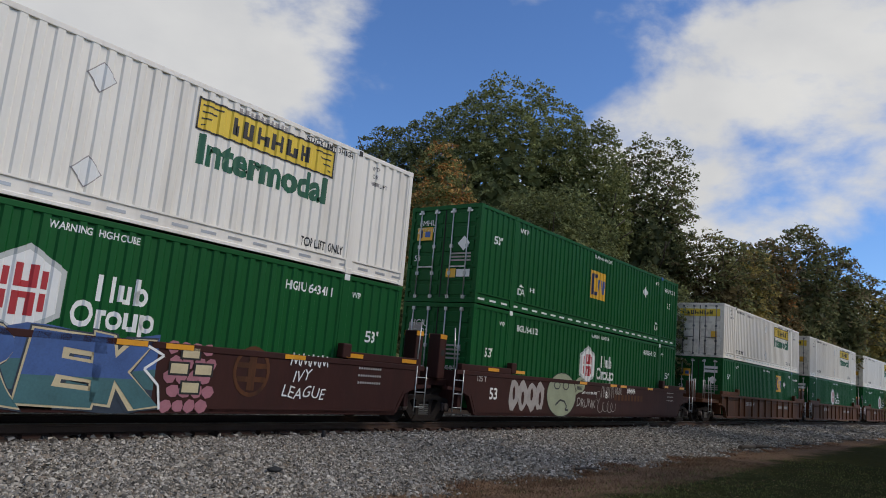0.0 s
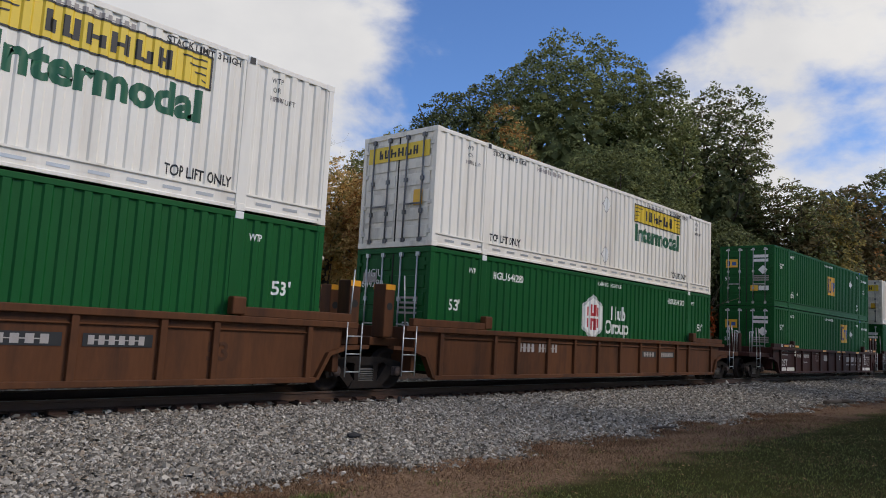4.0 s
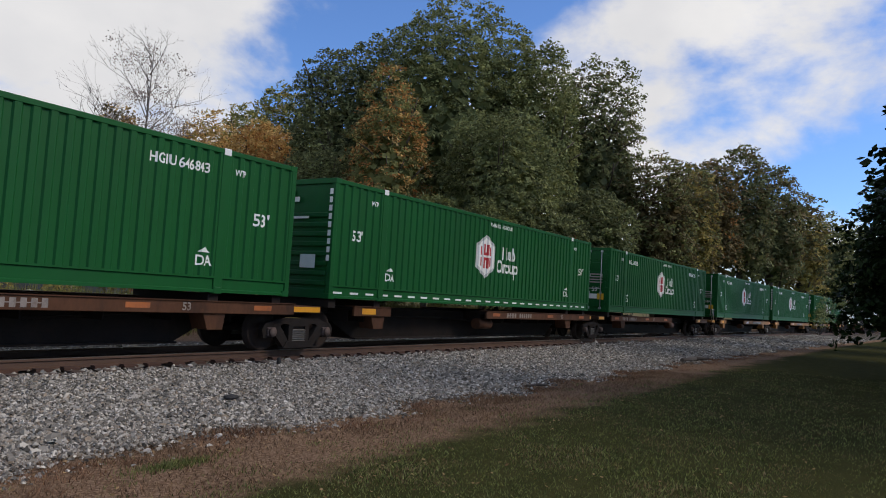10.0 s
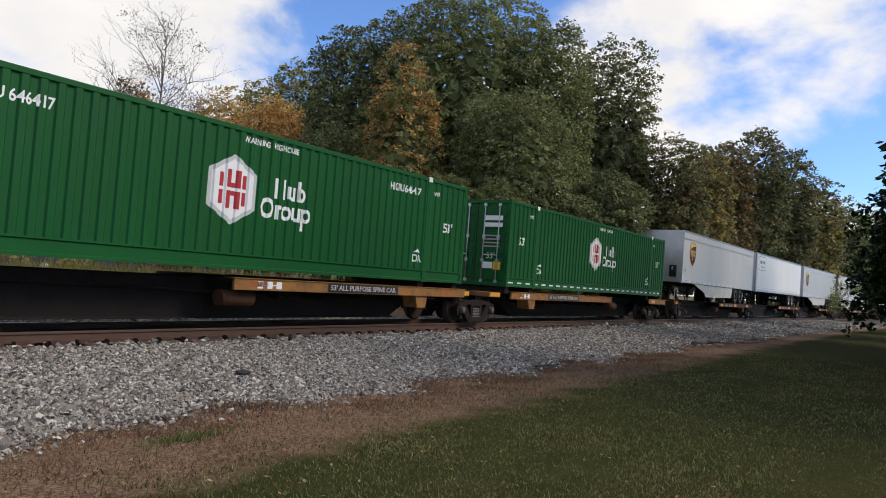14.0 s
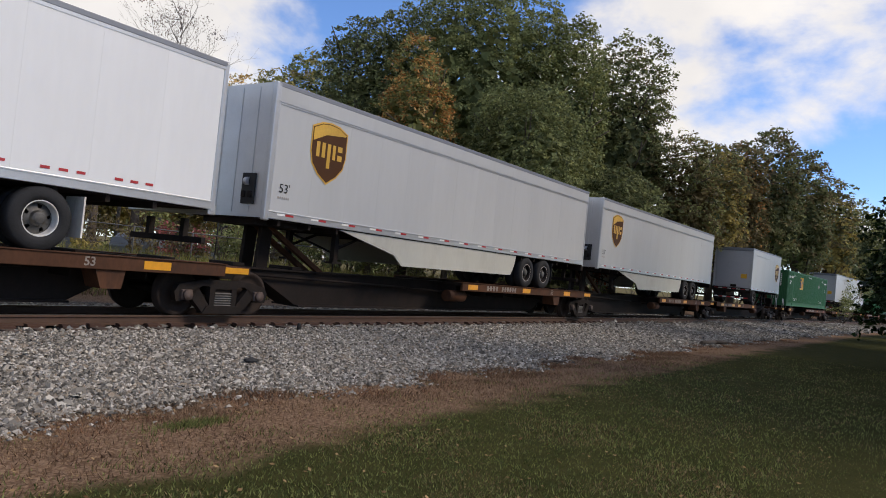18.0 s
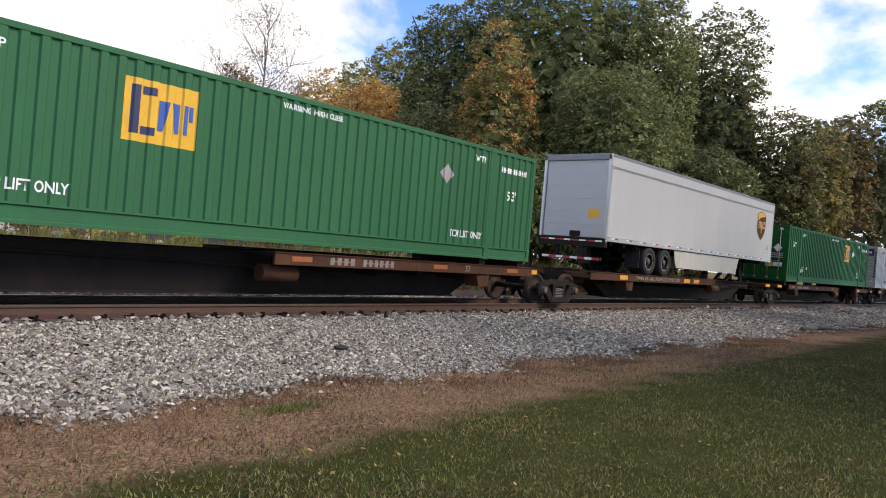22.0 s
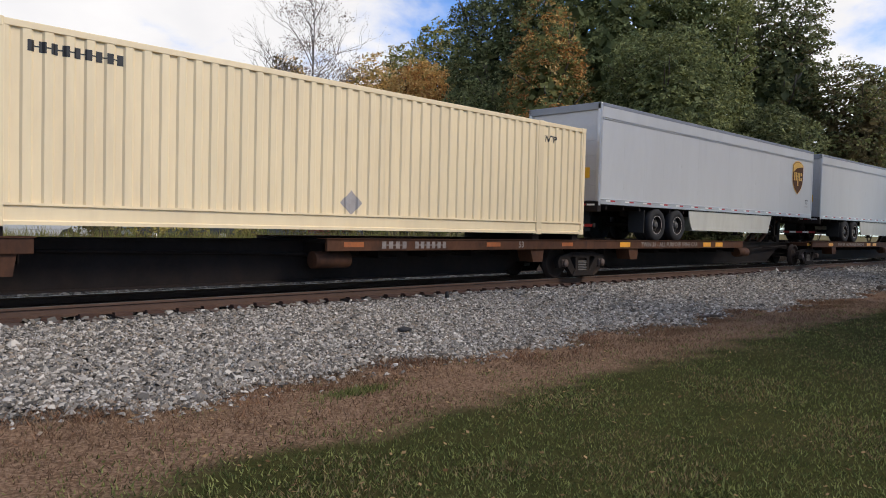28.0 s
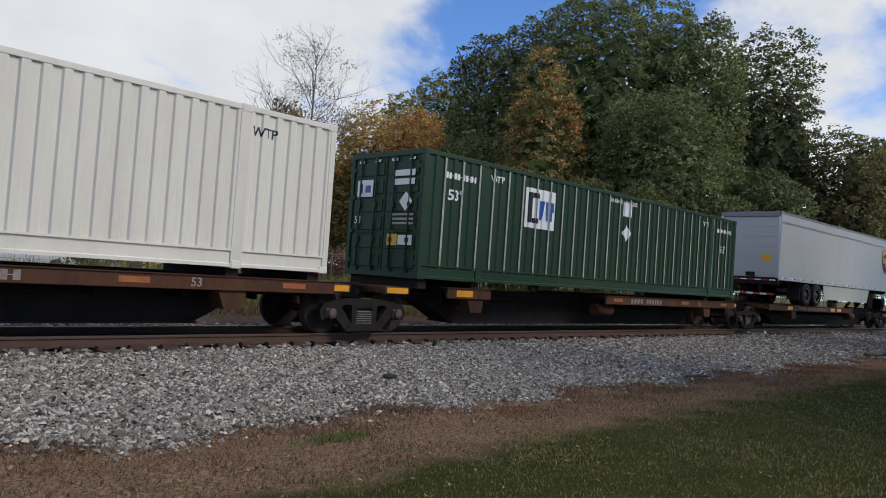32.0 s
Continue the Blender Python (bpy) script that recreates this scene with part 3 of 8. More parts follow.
def make_ballast():
    """Broken grey stone on the bed and its slope, thinning where it runs out into the soil."""
    rng = np.random.default_rng(5)
    spots = []
    for x0, x1, per, size in ((0, 13, 1080, 0.0245), (13, 26, 580, 0.0315), (26, 45, 250, 0.044), (45, 90, 60, 0.075)):
        n = int((x1 - x0) * 5.4 * per)
        x, y = rng.uniform(x0, x1, n), rng.uniform(6.2, 11.45, n)
        toe = 6.95 + 0.28 * np.sin(x * 1.3) + 0.2 * np.sin(x * 3.1 + 1)
        keep = (y > toe) | (rng.random(n) < np.exp(-(toe - y) / 0.16) * 0.6)
        spots.append((x[keep], y[keep], np.full(keep.sum(), size)))
    for x0, x1, per, size in ((0, 30, 60, 0.045), (30, 90, 14, 0.08)):      # between and beyond the rails
        n = int((x1 - x0) * 4.5 * per)
        x, y = rng.uniform(x0, x1, n), rng.uniform(11.45, 16.2, n)
        spots.append((x, y, np.full(n, size)))
    x, y, s = (np.concatenate([a[i] for a in spots]) for i in range(3))
    z = np.interp(y, [a for a, _ in BED], [b for _, b in BED])
    y = y + BEND * x ** 2
    n = len(x)
    s = s * rng.lognormal(0, 0.28, n)
    base = np.array([(-1, -0.55, 0), (0.95, -0.6, 0), (1, 0.55, 0), (-0.95, 0.6, 0), (-0.5, 0.05, 0.78), (0.55, -0.05, 0.72)], float)
    v = base[None] * rng.uniform(0.75, 1.25, (n, 6, 3)) + rng.normal(0, 0.13, (n, 6, 3))
    ang = rng.uniform(0, 6.28, n)
    tip = rng.uniform(-0.6, 0.6, n)
    ca, sa, ct, st = np.cos(ang), np.sin(ang), np.cos(tip), np.sin(tip)
    X, Y, Z = v[..., 0], v[..., 1], v[..., 2]
    X, Z = X * ct[:, None] - Z * st[:, None], X * st[:, None] + Z * ct[:, None]
    X, Y = X * ca[:, None] - Y * sa[:, None], X * sa[:, None] + Y * ca[:, None]
    v = np.stack([X * s[:, None] + x[:, None], Y * s[:, None] + y[:, None], Z * s[:, None] + z[:, None] - 0.002 + rng.uniform(-0.006, 0.028, n)[:, None]], 2)
    q = np.array([(0, 1, 5), (0, 5, 4), (1, 2, 5), (2, 3, 4), (2, 4, 5), (3, 0, 4)])
    quads = (q[None] + 6 * np.arange(n)[:, None, None]).reshape(-1, 3)
    m = bpy.data.materials.new("ballast_stones")
    m.use_nodes = True
    nt = m.node_tree
    N, p = nt.nodes.new, nt.nodes["Principled BSDF"]
    p.inputs["Roughness"].default_value, p.inputs["Specular IOR Level"].default_value = 0.9, 0.15
    geo, ramp, nz, bp, co = N("ShaderNodeNewGeometry"), N("ShaderNodeValToRGB"), N("ShaderNodeTexNoise"), N("ShaderNodeBump"), N("ShaderNodeTexCoord")
    el = ramp.color_ramp.elements
    el[0].position, el[0].color = 0.0, (0.066, 0.059, 0.050, 1)
    el[1].position, el[1].color = 1.0, (0.56, 0.515, 0.445, 1)
    for pos, col in ((0.15, (0.138, 0.125, 0.106, 1)), (0.45, (0.232, 0.211, 0.180, 1)), (0.55, (0.26, 0.205, 0.150, 1)), (0.64, (0.275, 0.251, 0.214, 1)), (0.85, (0.395, 0.360, 0.306, 1))):
        e = el.new(pos)
        e.color = col
    nz.inputs["Scale"].default_value = 45
    bp.inputs["Strength"].default_value = 0.5
    links(nt, (geo.outputs["Random Per Island"], ramp.inputs[0]), (ramp.outputs[0], p.inputs["Base Color"]), (co.outputs["Object"], nz.inputs["Vector"]), (nz.outputs["Fac"], bp.inputs["Height"]), (bp.outputs[0], p.inputs["Normal"]))
    tagged(new("ballast", raw_mesh("ballast", v.reshape(-1, 3), quads, [m])), "broken grey ballast stone along the track", "gravel", kind="stuff")


def make_blades(name, label, material, count, region, height, width, lean, seed):
    """Short blades of grass in a region given as a sampler of x and y."""
    rng = np.random.default_rng(seed)
    x, y = region(rng, count)
    n = len(x)
    z = np.interp(y - BEND * x ** 2, [a for a, _ in BED], [b for _, b in BED]) + 0.005
    a, h, w = rng.uniform(0, 6.28, n), height * rng.uniform(0.5, 1.3, n), width * rng.uniform(0.7, 1.3, n)
    dx, dy = np.cos(a) * w, np.sin(a) * w
    la, lm = rng.uniform(0, 6.28, n), lean * rng.uniform(0.2, 1.2, n) * h
    v = np.zeros((n, 3, 3))
    v[:, 0] = np.stack([x - dx, y - dy, z - 0.01], 1)
    v[:, 1] = np.stack([x + dx, y + dy, z - 0.01], 1)
    v[:, 2] = np.stack([x + np.cos(la) * lm, y + np.sin(la) * lm, z + h], 1)
    f = np.arange(3 * n).reshape(-1, 3)
    tagged(new(name, raw_mesh(name, v.reshape(-1, 3), f, [material])), label, "grass", kind="stuff")


def turf(rng, n):
    d = np.where(rng.random(n) < 0.06, 2.3 * np.sqrt(rng.random(n)), 2.0 + 24 * rng.random(n) ** 1.6)
    a = np.where(rng.random(n) < 0.72, rng.normal(62, 24, n), rng.uniform(-180, 180, n))
    x, y = d * np.sin(np.radians(a)), d * np.cos(np.radians(a))
    edge = 4.8 + BEND * x ** 2 + 0.012 * (x - 6) + 0.28 * np.sin(x * 1.1) + 0.16 * np.sin(x * 2.9 + 2) + 0.12 * np.sin(x * 7.3) + rng.normal(0, 0.36, n)
    k = y < edge
    return x[k], y[k]


def dry_turf(rng, n):
    x, y = turf(rng, n)
    k = noise_field(x, y) > 0.15
    return x[k], y[k]


def noise_field(x, y):
    return np.sin(x * 1.9 + 0.7 * y) * np.sin(y * 2.3 - 0.5 * x + 1) + 0.5 * np.sin(x * 4.7 + 2) * np.sin(y * 5.1 + x)


def strays(rng, n):
    x, y = rng.uniform(1, 20, n), rng.uniform(4.7, 6.6, n)
    k = noise_field(2 * x, 2 * y) > 0.55
    return x[k], y[k] + BEND * x[k] ** 2


def scruff(rng, n):
    x, y = rng.uniform(0.5, 22, n), rng.uniform(4.6, 7.2, n)
    k = rng.random(n) < 0.25 + 0.75 * (np.sin(x * 1.7) * np.sin(y * 2.3 + x) > 0.1) * np.exp(-((y - 6.4) / 0.7) ** 2)
    return x[k], y[k] + BEND * x[k] ** 2


def toe_weeds(rng, n):
    """Clumps of withered weeds along the ballast's foot."""
    x = rng.uniform(0.5, 40, n)
    y = 6.55 + 0.28 * np.sin(x * 1.3) + rng.normal(0, 0.34, n)
    k = noise_field(1.3 * x, 1.7 * y) + 0.6 * noise_field(3.1 * x + 4, 3.7 * y) > rng.uniform(-0.1, 0.9, n)
    return x[k], y[k] + BEND * x[k] ** 2


def patch(rng, n):
    return 4.80 + rng.normal(0, 0.24, n), 5.95 + rng.normal(0, 0.09, n)


def bank(rng, n):
    return rng.uniform(2, 60, n), rng.uniform(17.4, 25, n)


# ---- track ----
def make_track():
    prof = ((-0.07, 0), (0.07, 0), (0.07, 0.015), (0.012, 0.035), (0.012, 0.125), (0.036, 0.135), (0.036, 0.165), (0.03, 0.172), (-0.03, 0.172), (-0.036, 0.165), (-0.036, 0.135), (-0.012, 0.125), (-0.012, 0.035), (-0.07, 0.015))
    for side in (-1, 1):
        t = thing("rail", "rust-brown steel rail with a worn bright head on the ties", "rail", "rails of the track", "structure")
        t.location = (0, LINE_Y + side * 0.753, RAIL_Z - 0.172)
        for nm, m, shape in (("rail_web", "rail", prof), ("rail_head", "rail_top", ((-0.030, 0.170), (0.026, 0.170), (0.026, 0.1745), (-0.030, 0.1745)))):
            bm = fresh()
            rows = [[bm.verts.new((x, y + bend(x), z)) for y, z in shape] for x in range(-60, 226, 3)]
            n = len(shape)
            for a, b in zip(rows, rows[1:]):
                for i in range(n):
                    j = (i + 1) % n
                    bm.faces.new((a[i], a[j], b[j], b[i]))
            bm.faces.new(rows[0][::-1])
            bm.faces.new(rows[-1])
            part(nm, bm, M[m], t)
    ties = thing("ties", "row of dark weathered wooden railway ties in the ballast", "ties", kind="structure")
    me = mesh_of("tie", box(fresh(), -0.115, 0.115, -1.32, 1.32, -0.17, 0.0, 0.012), M["tie"])
    bm = fresh()
    shape = ((-0.27, 0.0), (-0.27, 0.030), (-0.19, 0.052), (-0.078, 0.048), (-0.074, 0.013), (0.19, 0.013), (0.19, 0.0))
    ends = [[bm.verts.new((x * (1.0 if y < -0.2 else 0.8), y, z)) for y, z in shape] for x in (-0.14, 0.14)]
    for i in range(7):
        bm.faces.new((ends[0][i], ends[0][(i + 1) % 7], ends[1][(i + 1) % 7], ends[1][i]))
    bm.faces.new(ends[0][::-1])
    bm.faces.new(ends[1])
    plate = mesh_of("tie_plate", bm, M["plate_rust"])
    k = 0
    for i in range(-4, 150):
        x = i * 0.52 + random.uniform(-0.03, 0.03)
        o = again("tie", me, ties, x, LINE_Y + bend(x) + random.uniform(-0.05, 0.05), RAIL_Z - 0.186, random.uniform(-1, 1) + math.degrees(2 * BEND * x))
        if 2 < x < 30:
            again("tie_plate", plate, o, 0, -0.753, 0.0)
    return ties


make_track()


# ---- freight containers, 53 feet long ----
CL, CW, CH = 16.154, 2.6, 2.896
PITCH, DEEP = 0.286, 0.033
POST = CL / 2 - 1.98


def ridge_marks(x0, x1, wide=0.11, slope=0.032):
    """Breaks of the corrugation between x0 and x1: (x, depth)."""
    n = max(1, round((x1 - x0) / PITCH))
    p = (x1 - x0) / n
    out = [(x0, 0.0)]
    for i in range(n):
        a = x0 + i * p
        low = p - wide - 2 * slope
        out += [(a + wide / 2, 0.0), (a + wide / 2 + slope, DEEP), (a + wide / 2 + slope + low, DEEP), (a + wide / 2 + 2 * slope + low, 0.0)]
    return out + [(x1, 0.0)]


BAYS = ((-CL / 2 + 0.12, -POST - 0.11), (-POST + 0.11, POST - 0.11), (POST + 0.11, CL / 2 - 0.12))
MARKS = [m for a, b in BAYS for m in ridge_marks(a, b)]
MX, MD = np.array([m[0] for m in MARKS]), np.array([m[1] for m in MARKS])


def wall_sheet(bm, marks, side, z0, z1):
    rows = [[bm.verts.new((x, side * (CW / 2 - 0.012 - d), z)) for x, d in marks] for z in (z0, z1)]
    for i in range(len(marks) - 1):
        q = (rows[0][i], rows[0][i + 1], rows[1][i + 1], rows[1][i])
        bm.faces.new(q if side < 0 else q[::-1])
    return bm


def lay_on(bm, x, z, ribbed=True, proud=0.004, flat_y=-CW / 2):
    """Moves flat artwork to its place on the near side wall and lets it follow the ridges."""
    bmesh.ops.translate(bm, verts=bm.verts, vec=(x, 0, z))
    if ribbed:
        lo, hi = min(v.co.x for v in bm.verts), max(v.co.x for v in bm.verts)
        for xb in MX[(MX > lo) & (MX < hi)]:
            bmesh.ops.bisect_plane(bm, geom=[*bm.verts, *bm.edges, *bm.faces], plane_co=(xb, 0, 0), plane_no=(1, 0, 0))
        for v in bm.verts:
            v.co.y = -(CW / 2 - 0.012 - float(np.interp(v.co.x, MX, MD))) - proud
    else:
        for v in bm.verts:
            v.co.y = flat_y - proud
    return bm


def on_end(bm, y, z, proud=0.006):
    """Artwork turned onto the end wall that faces -x; y from the near side's edge."""
    for v in bm.verts:
        v.co = Vector((-CL / 2 - proud, -v.co.x + y, v.co.z + z))
    return bm


def letters(parent, text, x, z, h, m, wide=1.0, name="lettering", ribbed=True, flat_y=-CW / 2, bold=0.03, span=None):
    """Words on the near side; span squeezes or stretches them to that many metres."""
    bm = words(text, h, wide, bold)
    if span:
        lo, hi = min(v.co.x for v in bm.verts), max(v.co.x for v in bm.verts)
        for v in bm.verts:
            v.co.x = (v.co.x - (lo + hi) / 2) * span / (hi - lo)
    part(name, lay_on(bm, x, z, ribbed, flat_y=flat_y), M[m], parent)


def bars(parent, x, z, w, h, m, n=6, name="code_bar", ribbed=True, flat_y=-CW / 2):
    """Unreadable codes: a row of small bars of their size, joined by a thin line."""
    bm, cols = fresh(), []
    for i in range(n):
        x_ = -w / 2 + w * i / n
        cols += [x_, x_ + 0.6 * w / n]
    rows = [[bm.verts.new((x_, 0, z_)) for x_ in cols] for z_ in (-h / 2, -0.06 * h, 0.06 * h, h / 2)]
    for i in range(2 * n - 1):
        for k in (0, 1, 2) if i % 2 == 0 else (1,):
            bm.faces.new((rows[k][i], rows[k][i + 1], rows[k + 1][i + 1], rows[k + 1][i]))
    part(name, lay_on(bm, x, z, ribbed, flat_y=flat_y), M[m], parent)


def blocks(parent, shapes, x, z, m, name, s=1.0, ribbed=True, flat_y=-CW / 2, label="", proud=0.004):
    bm = fresh()
    for pts in shapes:
        poly(bm, pts, s=s)
    return part(name, lay_on(bm, x, z, ribbed, proud, flat_y), M[m], parent, label)


def R4(x0, z0, x1, z1):
    return ((x0, z0), (x1, z0), (x1, z1), (x0, z1))


def glyph_row(widths, h, gap=0.05, low=0.0, fat=0.28):
    """A row of plain upright shapes that stands for a brand word."""
    out, x = [], -sum(widths) / 2 - gap * (len(widths) - 1) / 2
    for i, w in enumerate(widths):
        t = h * fat
        out.append(R4(x, low, x + min(t, w), low + h))
        if w > t * 1.6:
            out.append(R4(x + w - t, low, x + w, low + h * (1.0 if i % 2 else 0.62)))
            out.append(R4(x + t, low + (0.0 if i % 3 == 1 else h * 0.36), x + w - t, low + (t * 0.7 if i % 3 == 1 else h * 0.36 + t * 0.7)))
        x += w + gap
    return out


def yellow_sign(parent, x, z, w=3.6, h=0.62):
    blocks(parent, [R4(-w / 2, -h / 2, w / 2, h / 2)], x, z, "sign_yellow", "sign_panel", label="yellow panel with dark emblem and bars")
    e = 0.035
    blocks(parent, [R4(-w / 2, -h / 2, w / 2, -h / 2 + e), R4(-w / 2, h / 2 - e, w / 2, h / 2), R4(-w / 2, -h / 2, -w / 2 + e, h / 2), R4(w / 2 - e, -h / 2, w / 2, h / 2)], x, z, "black", "sign_border", proud=0.012)
    blocks(parent, glyph_row((0.16, 0.26, 0.30, 0.30, 0.30, 0.24), 0.34, 0.09, -0.17), x + 0.02, z, "black", "sign_lettering", proud=0.009)
    for side in (-1, 1):
        c = side * (w / 2 - 0.32)
        blocks(parent, [[(c - side * 0.26 + side * 0.12 * i, 0.2 - 0.12 * i), (c + side * 0.2, 0.20 - 0.13 * i), (c + side * 0.2, 0.17 - 0.13 * i), (c - side * 0.24 + side * 0.12 * i, 0.17 - 0.12 * i)][::side] for i in range(4)], x, z, "black", "sign_scroll", proud=0.009)


def hex_sign(parent, x, z, s=1.0):
    hexa = [(0, 0.82), (0.71, 0.42), (0.71, -0.42), (0, -0.82), (-0.71, -0.42), (-0.71, 0.42)]
    blocks(parent, [hexa], x, z, "hex_rim", "emblem", s, label="white hexagon emblem with a grey rim and red bars")
    blocks(parent, [[(a * 0.86, b * 0.86) for a, b in hexa]], x, z, "paint_white", "emblem_field", s, proud=0.007)
    red = []
    for k in (-1, 1):
        red += [R4(*q) for q in ((-0.39, min(k * 0.04, k * 0.36), -0.28, max(k * 0.04, k * 0.36)), (-0.20, min(k * 0.04, k * 0.45), -0.06, max(k * 0.04, k * 0.45)), (0.06, min(k * 0.04, k * 0.45), 0.20, max(k * 0.04, k * 0.45)),
                                 (0.28, min(k * 0.04, k * 0.36), 0.39, max(k * 0.04, k * 0.36)), (-0.06, min(k * 0.04, k * 0.15), 0.06, max(k * 0.04, k * 0.15)))]
    bm = fresh()
    for pts in red:
        poly(bm, pts, s=s)
    part("emblem_bar", lay_on(bm, x, z, proud=0.010), M["red"], parent)
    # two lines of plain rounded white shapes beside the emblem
    ring = lambda cx, cz, rx, rz, t: [[(cx + a * math.cos(radians(k * 30)) * rx, cz + a * math.sin(radians(k * 30)) * rz) for k, a in ((i, 1), (i + 1, 1), (i + 1, 1 - t), (i, 1 - t))] for i in range(12)]
    post = lambda x0, z0, z1, w=0.105: R4(x0, z0, x0 + w, z1)
    up = [post(-0.42, 0.06, 0.60), post(-0.14, 0.06, 0.60), post(0.04, 0.10, 0.44), post(0.23, 0.06, 0.44), R4(0.145, 0.06, 0.23, 0.16), post(0.40, 0.06, 0.62)] + ring(0.57, 0.245, 0.17, 0.195, 0.52)
    low = ring(-0.66, -0.22, 0.245, 0.27, 0.42) + [post(-0.36, -0.49, -0.11), R4(-0.255, -0.22, -0.17, -0.11)] + ring(0.02, -0.30, 0.18, 0.195, 0.52) + [post(0.24, -0.45, -0.11), post(0.44, -0.49, -0.11), R4(0.345, -0.49, 0.44, -0.39), post(0.60, -0.72, -0.11)] + ring(0.78, -0.30, 0.17, 0.195, 0.52)
    blocks(parent, up + low, x + 1.46, z - 0.08, "paint_white", "emblem_lettering", 0.80, label="two rows of rounded white shapes")


def square_sign(parent, x, z, w=1.25, ground="sign_gold", ends=("navy", "blue"), h=1.02):
    blocks(parent, [R4(-w / 2, -h / 2, w / 2, h / 2)], x, z, ground, "emblem", label="gold square emblem with dark shapes")
    big = [R4(-0.52, -0.38, -0.38, 0.40), R4(-0.33, 0.27, -0.10, 0.40), R4(-0.33, -0.38, -0.10, -0.25)]
    small = [((-0.04, 0.22), (-0.04, -0.28), (0.05, -0.28), (0.14, 0.22)), ((0.18, 0.22), (0.26, -0.28), (0.33, -0.28), (0.33, 0.22)), R4(0.40, -0.28, 0.47, 0.22), R4(0.49, -0.04, 0.58, 0.22)]
    for sh, m in ((big, ends[0]), (small, ends[1])):
        bm = fresh()
        for pts in sh:
            poly(bm, pts)
        part("emblem_lettering", lay_on(bm, x, z, proud=0.009), M[m], parent)


def diamond(parent, x, z, m="paint_white", r=0.2, proud=0.006):
    blocks(parent, [((0, -r), (r, 0), (0, r), (-r, 0))], x, z, m, "placard_holder", proud=proud)


# a container's bottom rail in section: depth behind the side, height
RAIL_PROFILE = ((0.08, 0.02), (0.0, 0.02), (0.0, 0.072), (0.012, 0.082), (0.030, 0.088), (0.030, 0.285), (0.012, 0.292), (-0.002, 0.300), (-0.002, 0.335), (0.08, 0.335))


def channel(bm, profile, sy, x0, x1):
    """A rail of the given section along x, lying in the side that sy names."""
    ends = [[bm.verts.new((x, sy * (CW / 2 - d), z)) for d, z in profile] for x in (x0, x1)]
    n = len(profile)
    for i in range(n):
        j = (i + 1) % n
        bm.faces.new((ends[0][i], ends[0][j], ends[1][j], ends[1][i]))
    bm.faces.new(ends[0][::-1])
    bm.faces.new(ends[1])
    return bm


def frame_of(c, body, stripes):
    """Posts, rails, corner castings and roof, shared by all containers."""
    m = M[body]
    h = CL / 2
    for sx in (-1, 1):
        for sy in (-1, 1):
            part("corner_post", box(fresh(), *sorted((sx * (h - 0.13), sx * h)), *sorted((sy * (CW / 2 - 0.12), sy * CW / 2)), 0.12, CH - 0.12, 0.012), m, c)
            part("lift_post", box(fresh(), sx * POST - 0.11, sx * POST + 0.11, *sorted((sy * (CW / 2 - 0.1), sy * CW / 2)), 0.0, CH, 0.01), m, c)
            for z in (0, CH - 0.13):
                part("corner_casting", box(fresh(), *sorted((sx * (h - 0.19), sx * (h + 0.004))), *sorted((sy * (CW / 2 - 0.17), sy * (CW / 2 + 0.004))), z, z + 0.13, 0.012), m, c)
                part("lift_casting", box(fresh(), sx * POST - 0.09, sx * POST + 0.09, *sorted((sy * (CW / 2 - 0.12), sy * (CW / 2 + 0.008))), z - 0.004, z + 0.134, 0.012), M["paint_white"] if (z and stripes) else m, c)
    for sy in (-1, 1):
        for x0, x1 in BAYS if sy < 0 else ((BAYS[0][0], BAYS[2][1]),):
            part("bottom_rail", channel(fresh(), RAIL_PROFILE, sy, x0 - 0.02, x1 + 0.02), m, c)
            part("top_rail", box(fresh(), x0 - 0.02, x1 + 0.02, *sorted((sy * (CW / 2 - 0.06), sy * (CW / 2 - 0.004))), CH - 0.11, CH - 0.01, 0.01), m, c)
            if sy < 0:
                part("side_sheet", wall_sheet(fresh(), [q for q in MARKS if x0 - 0.001 <= q[0] <= x1 + 0.001], sy, 0.32, CH - 0.10), m, c, fix=False)
    part("side_sheet", wall_sheet(fresh(), MARKS, 1, 0.18, CH - 0.10), m, c, fix=False)
    bm = fresh()
    marks = [(x0, 0) for x0 in np.arange(-h + 0.1, h, 0.25)]
    rows = [[bm.verts.new((x, y, CH - 0.03 + (0.018 if i % 2 else 0))) for i, (x, _) in enumerate(marks)] for y in (-CW / 2 + 0.05, CW / 2 - 0.05)]
    for i in range(len(marks) - 1):
        bm.faces.new((rows[0][i], rows[0][i + 1], rows[1][i + 1], rows[1][i]))
    part("roof_sheet", bm, m, c, fix=False)
    part("floor", box(fresh(), -h + 0.1, h - 0.1, -CW / 2 + 0.08, CW / 2 - 0.08, 0.05, 0.15), M["spine_dark"], c)


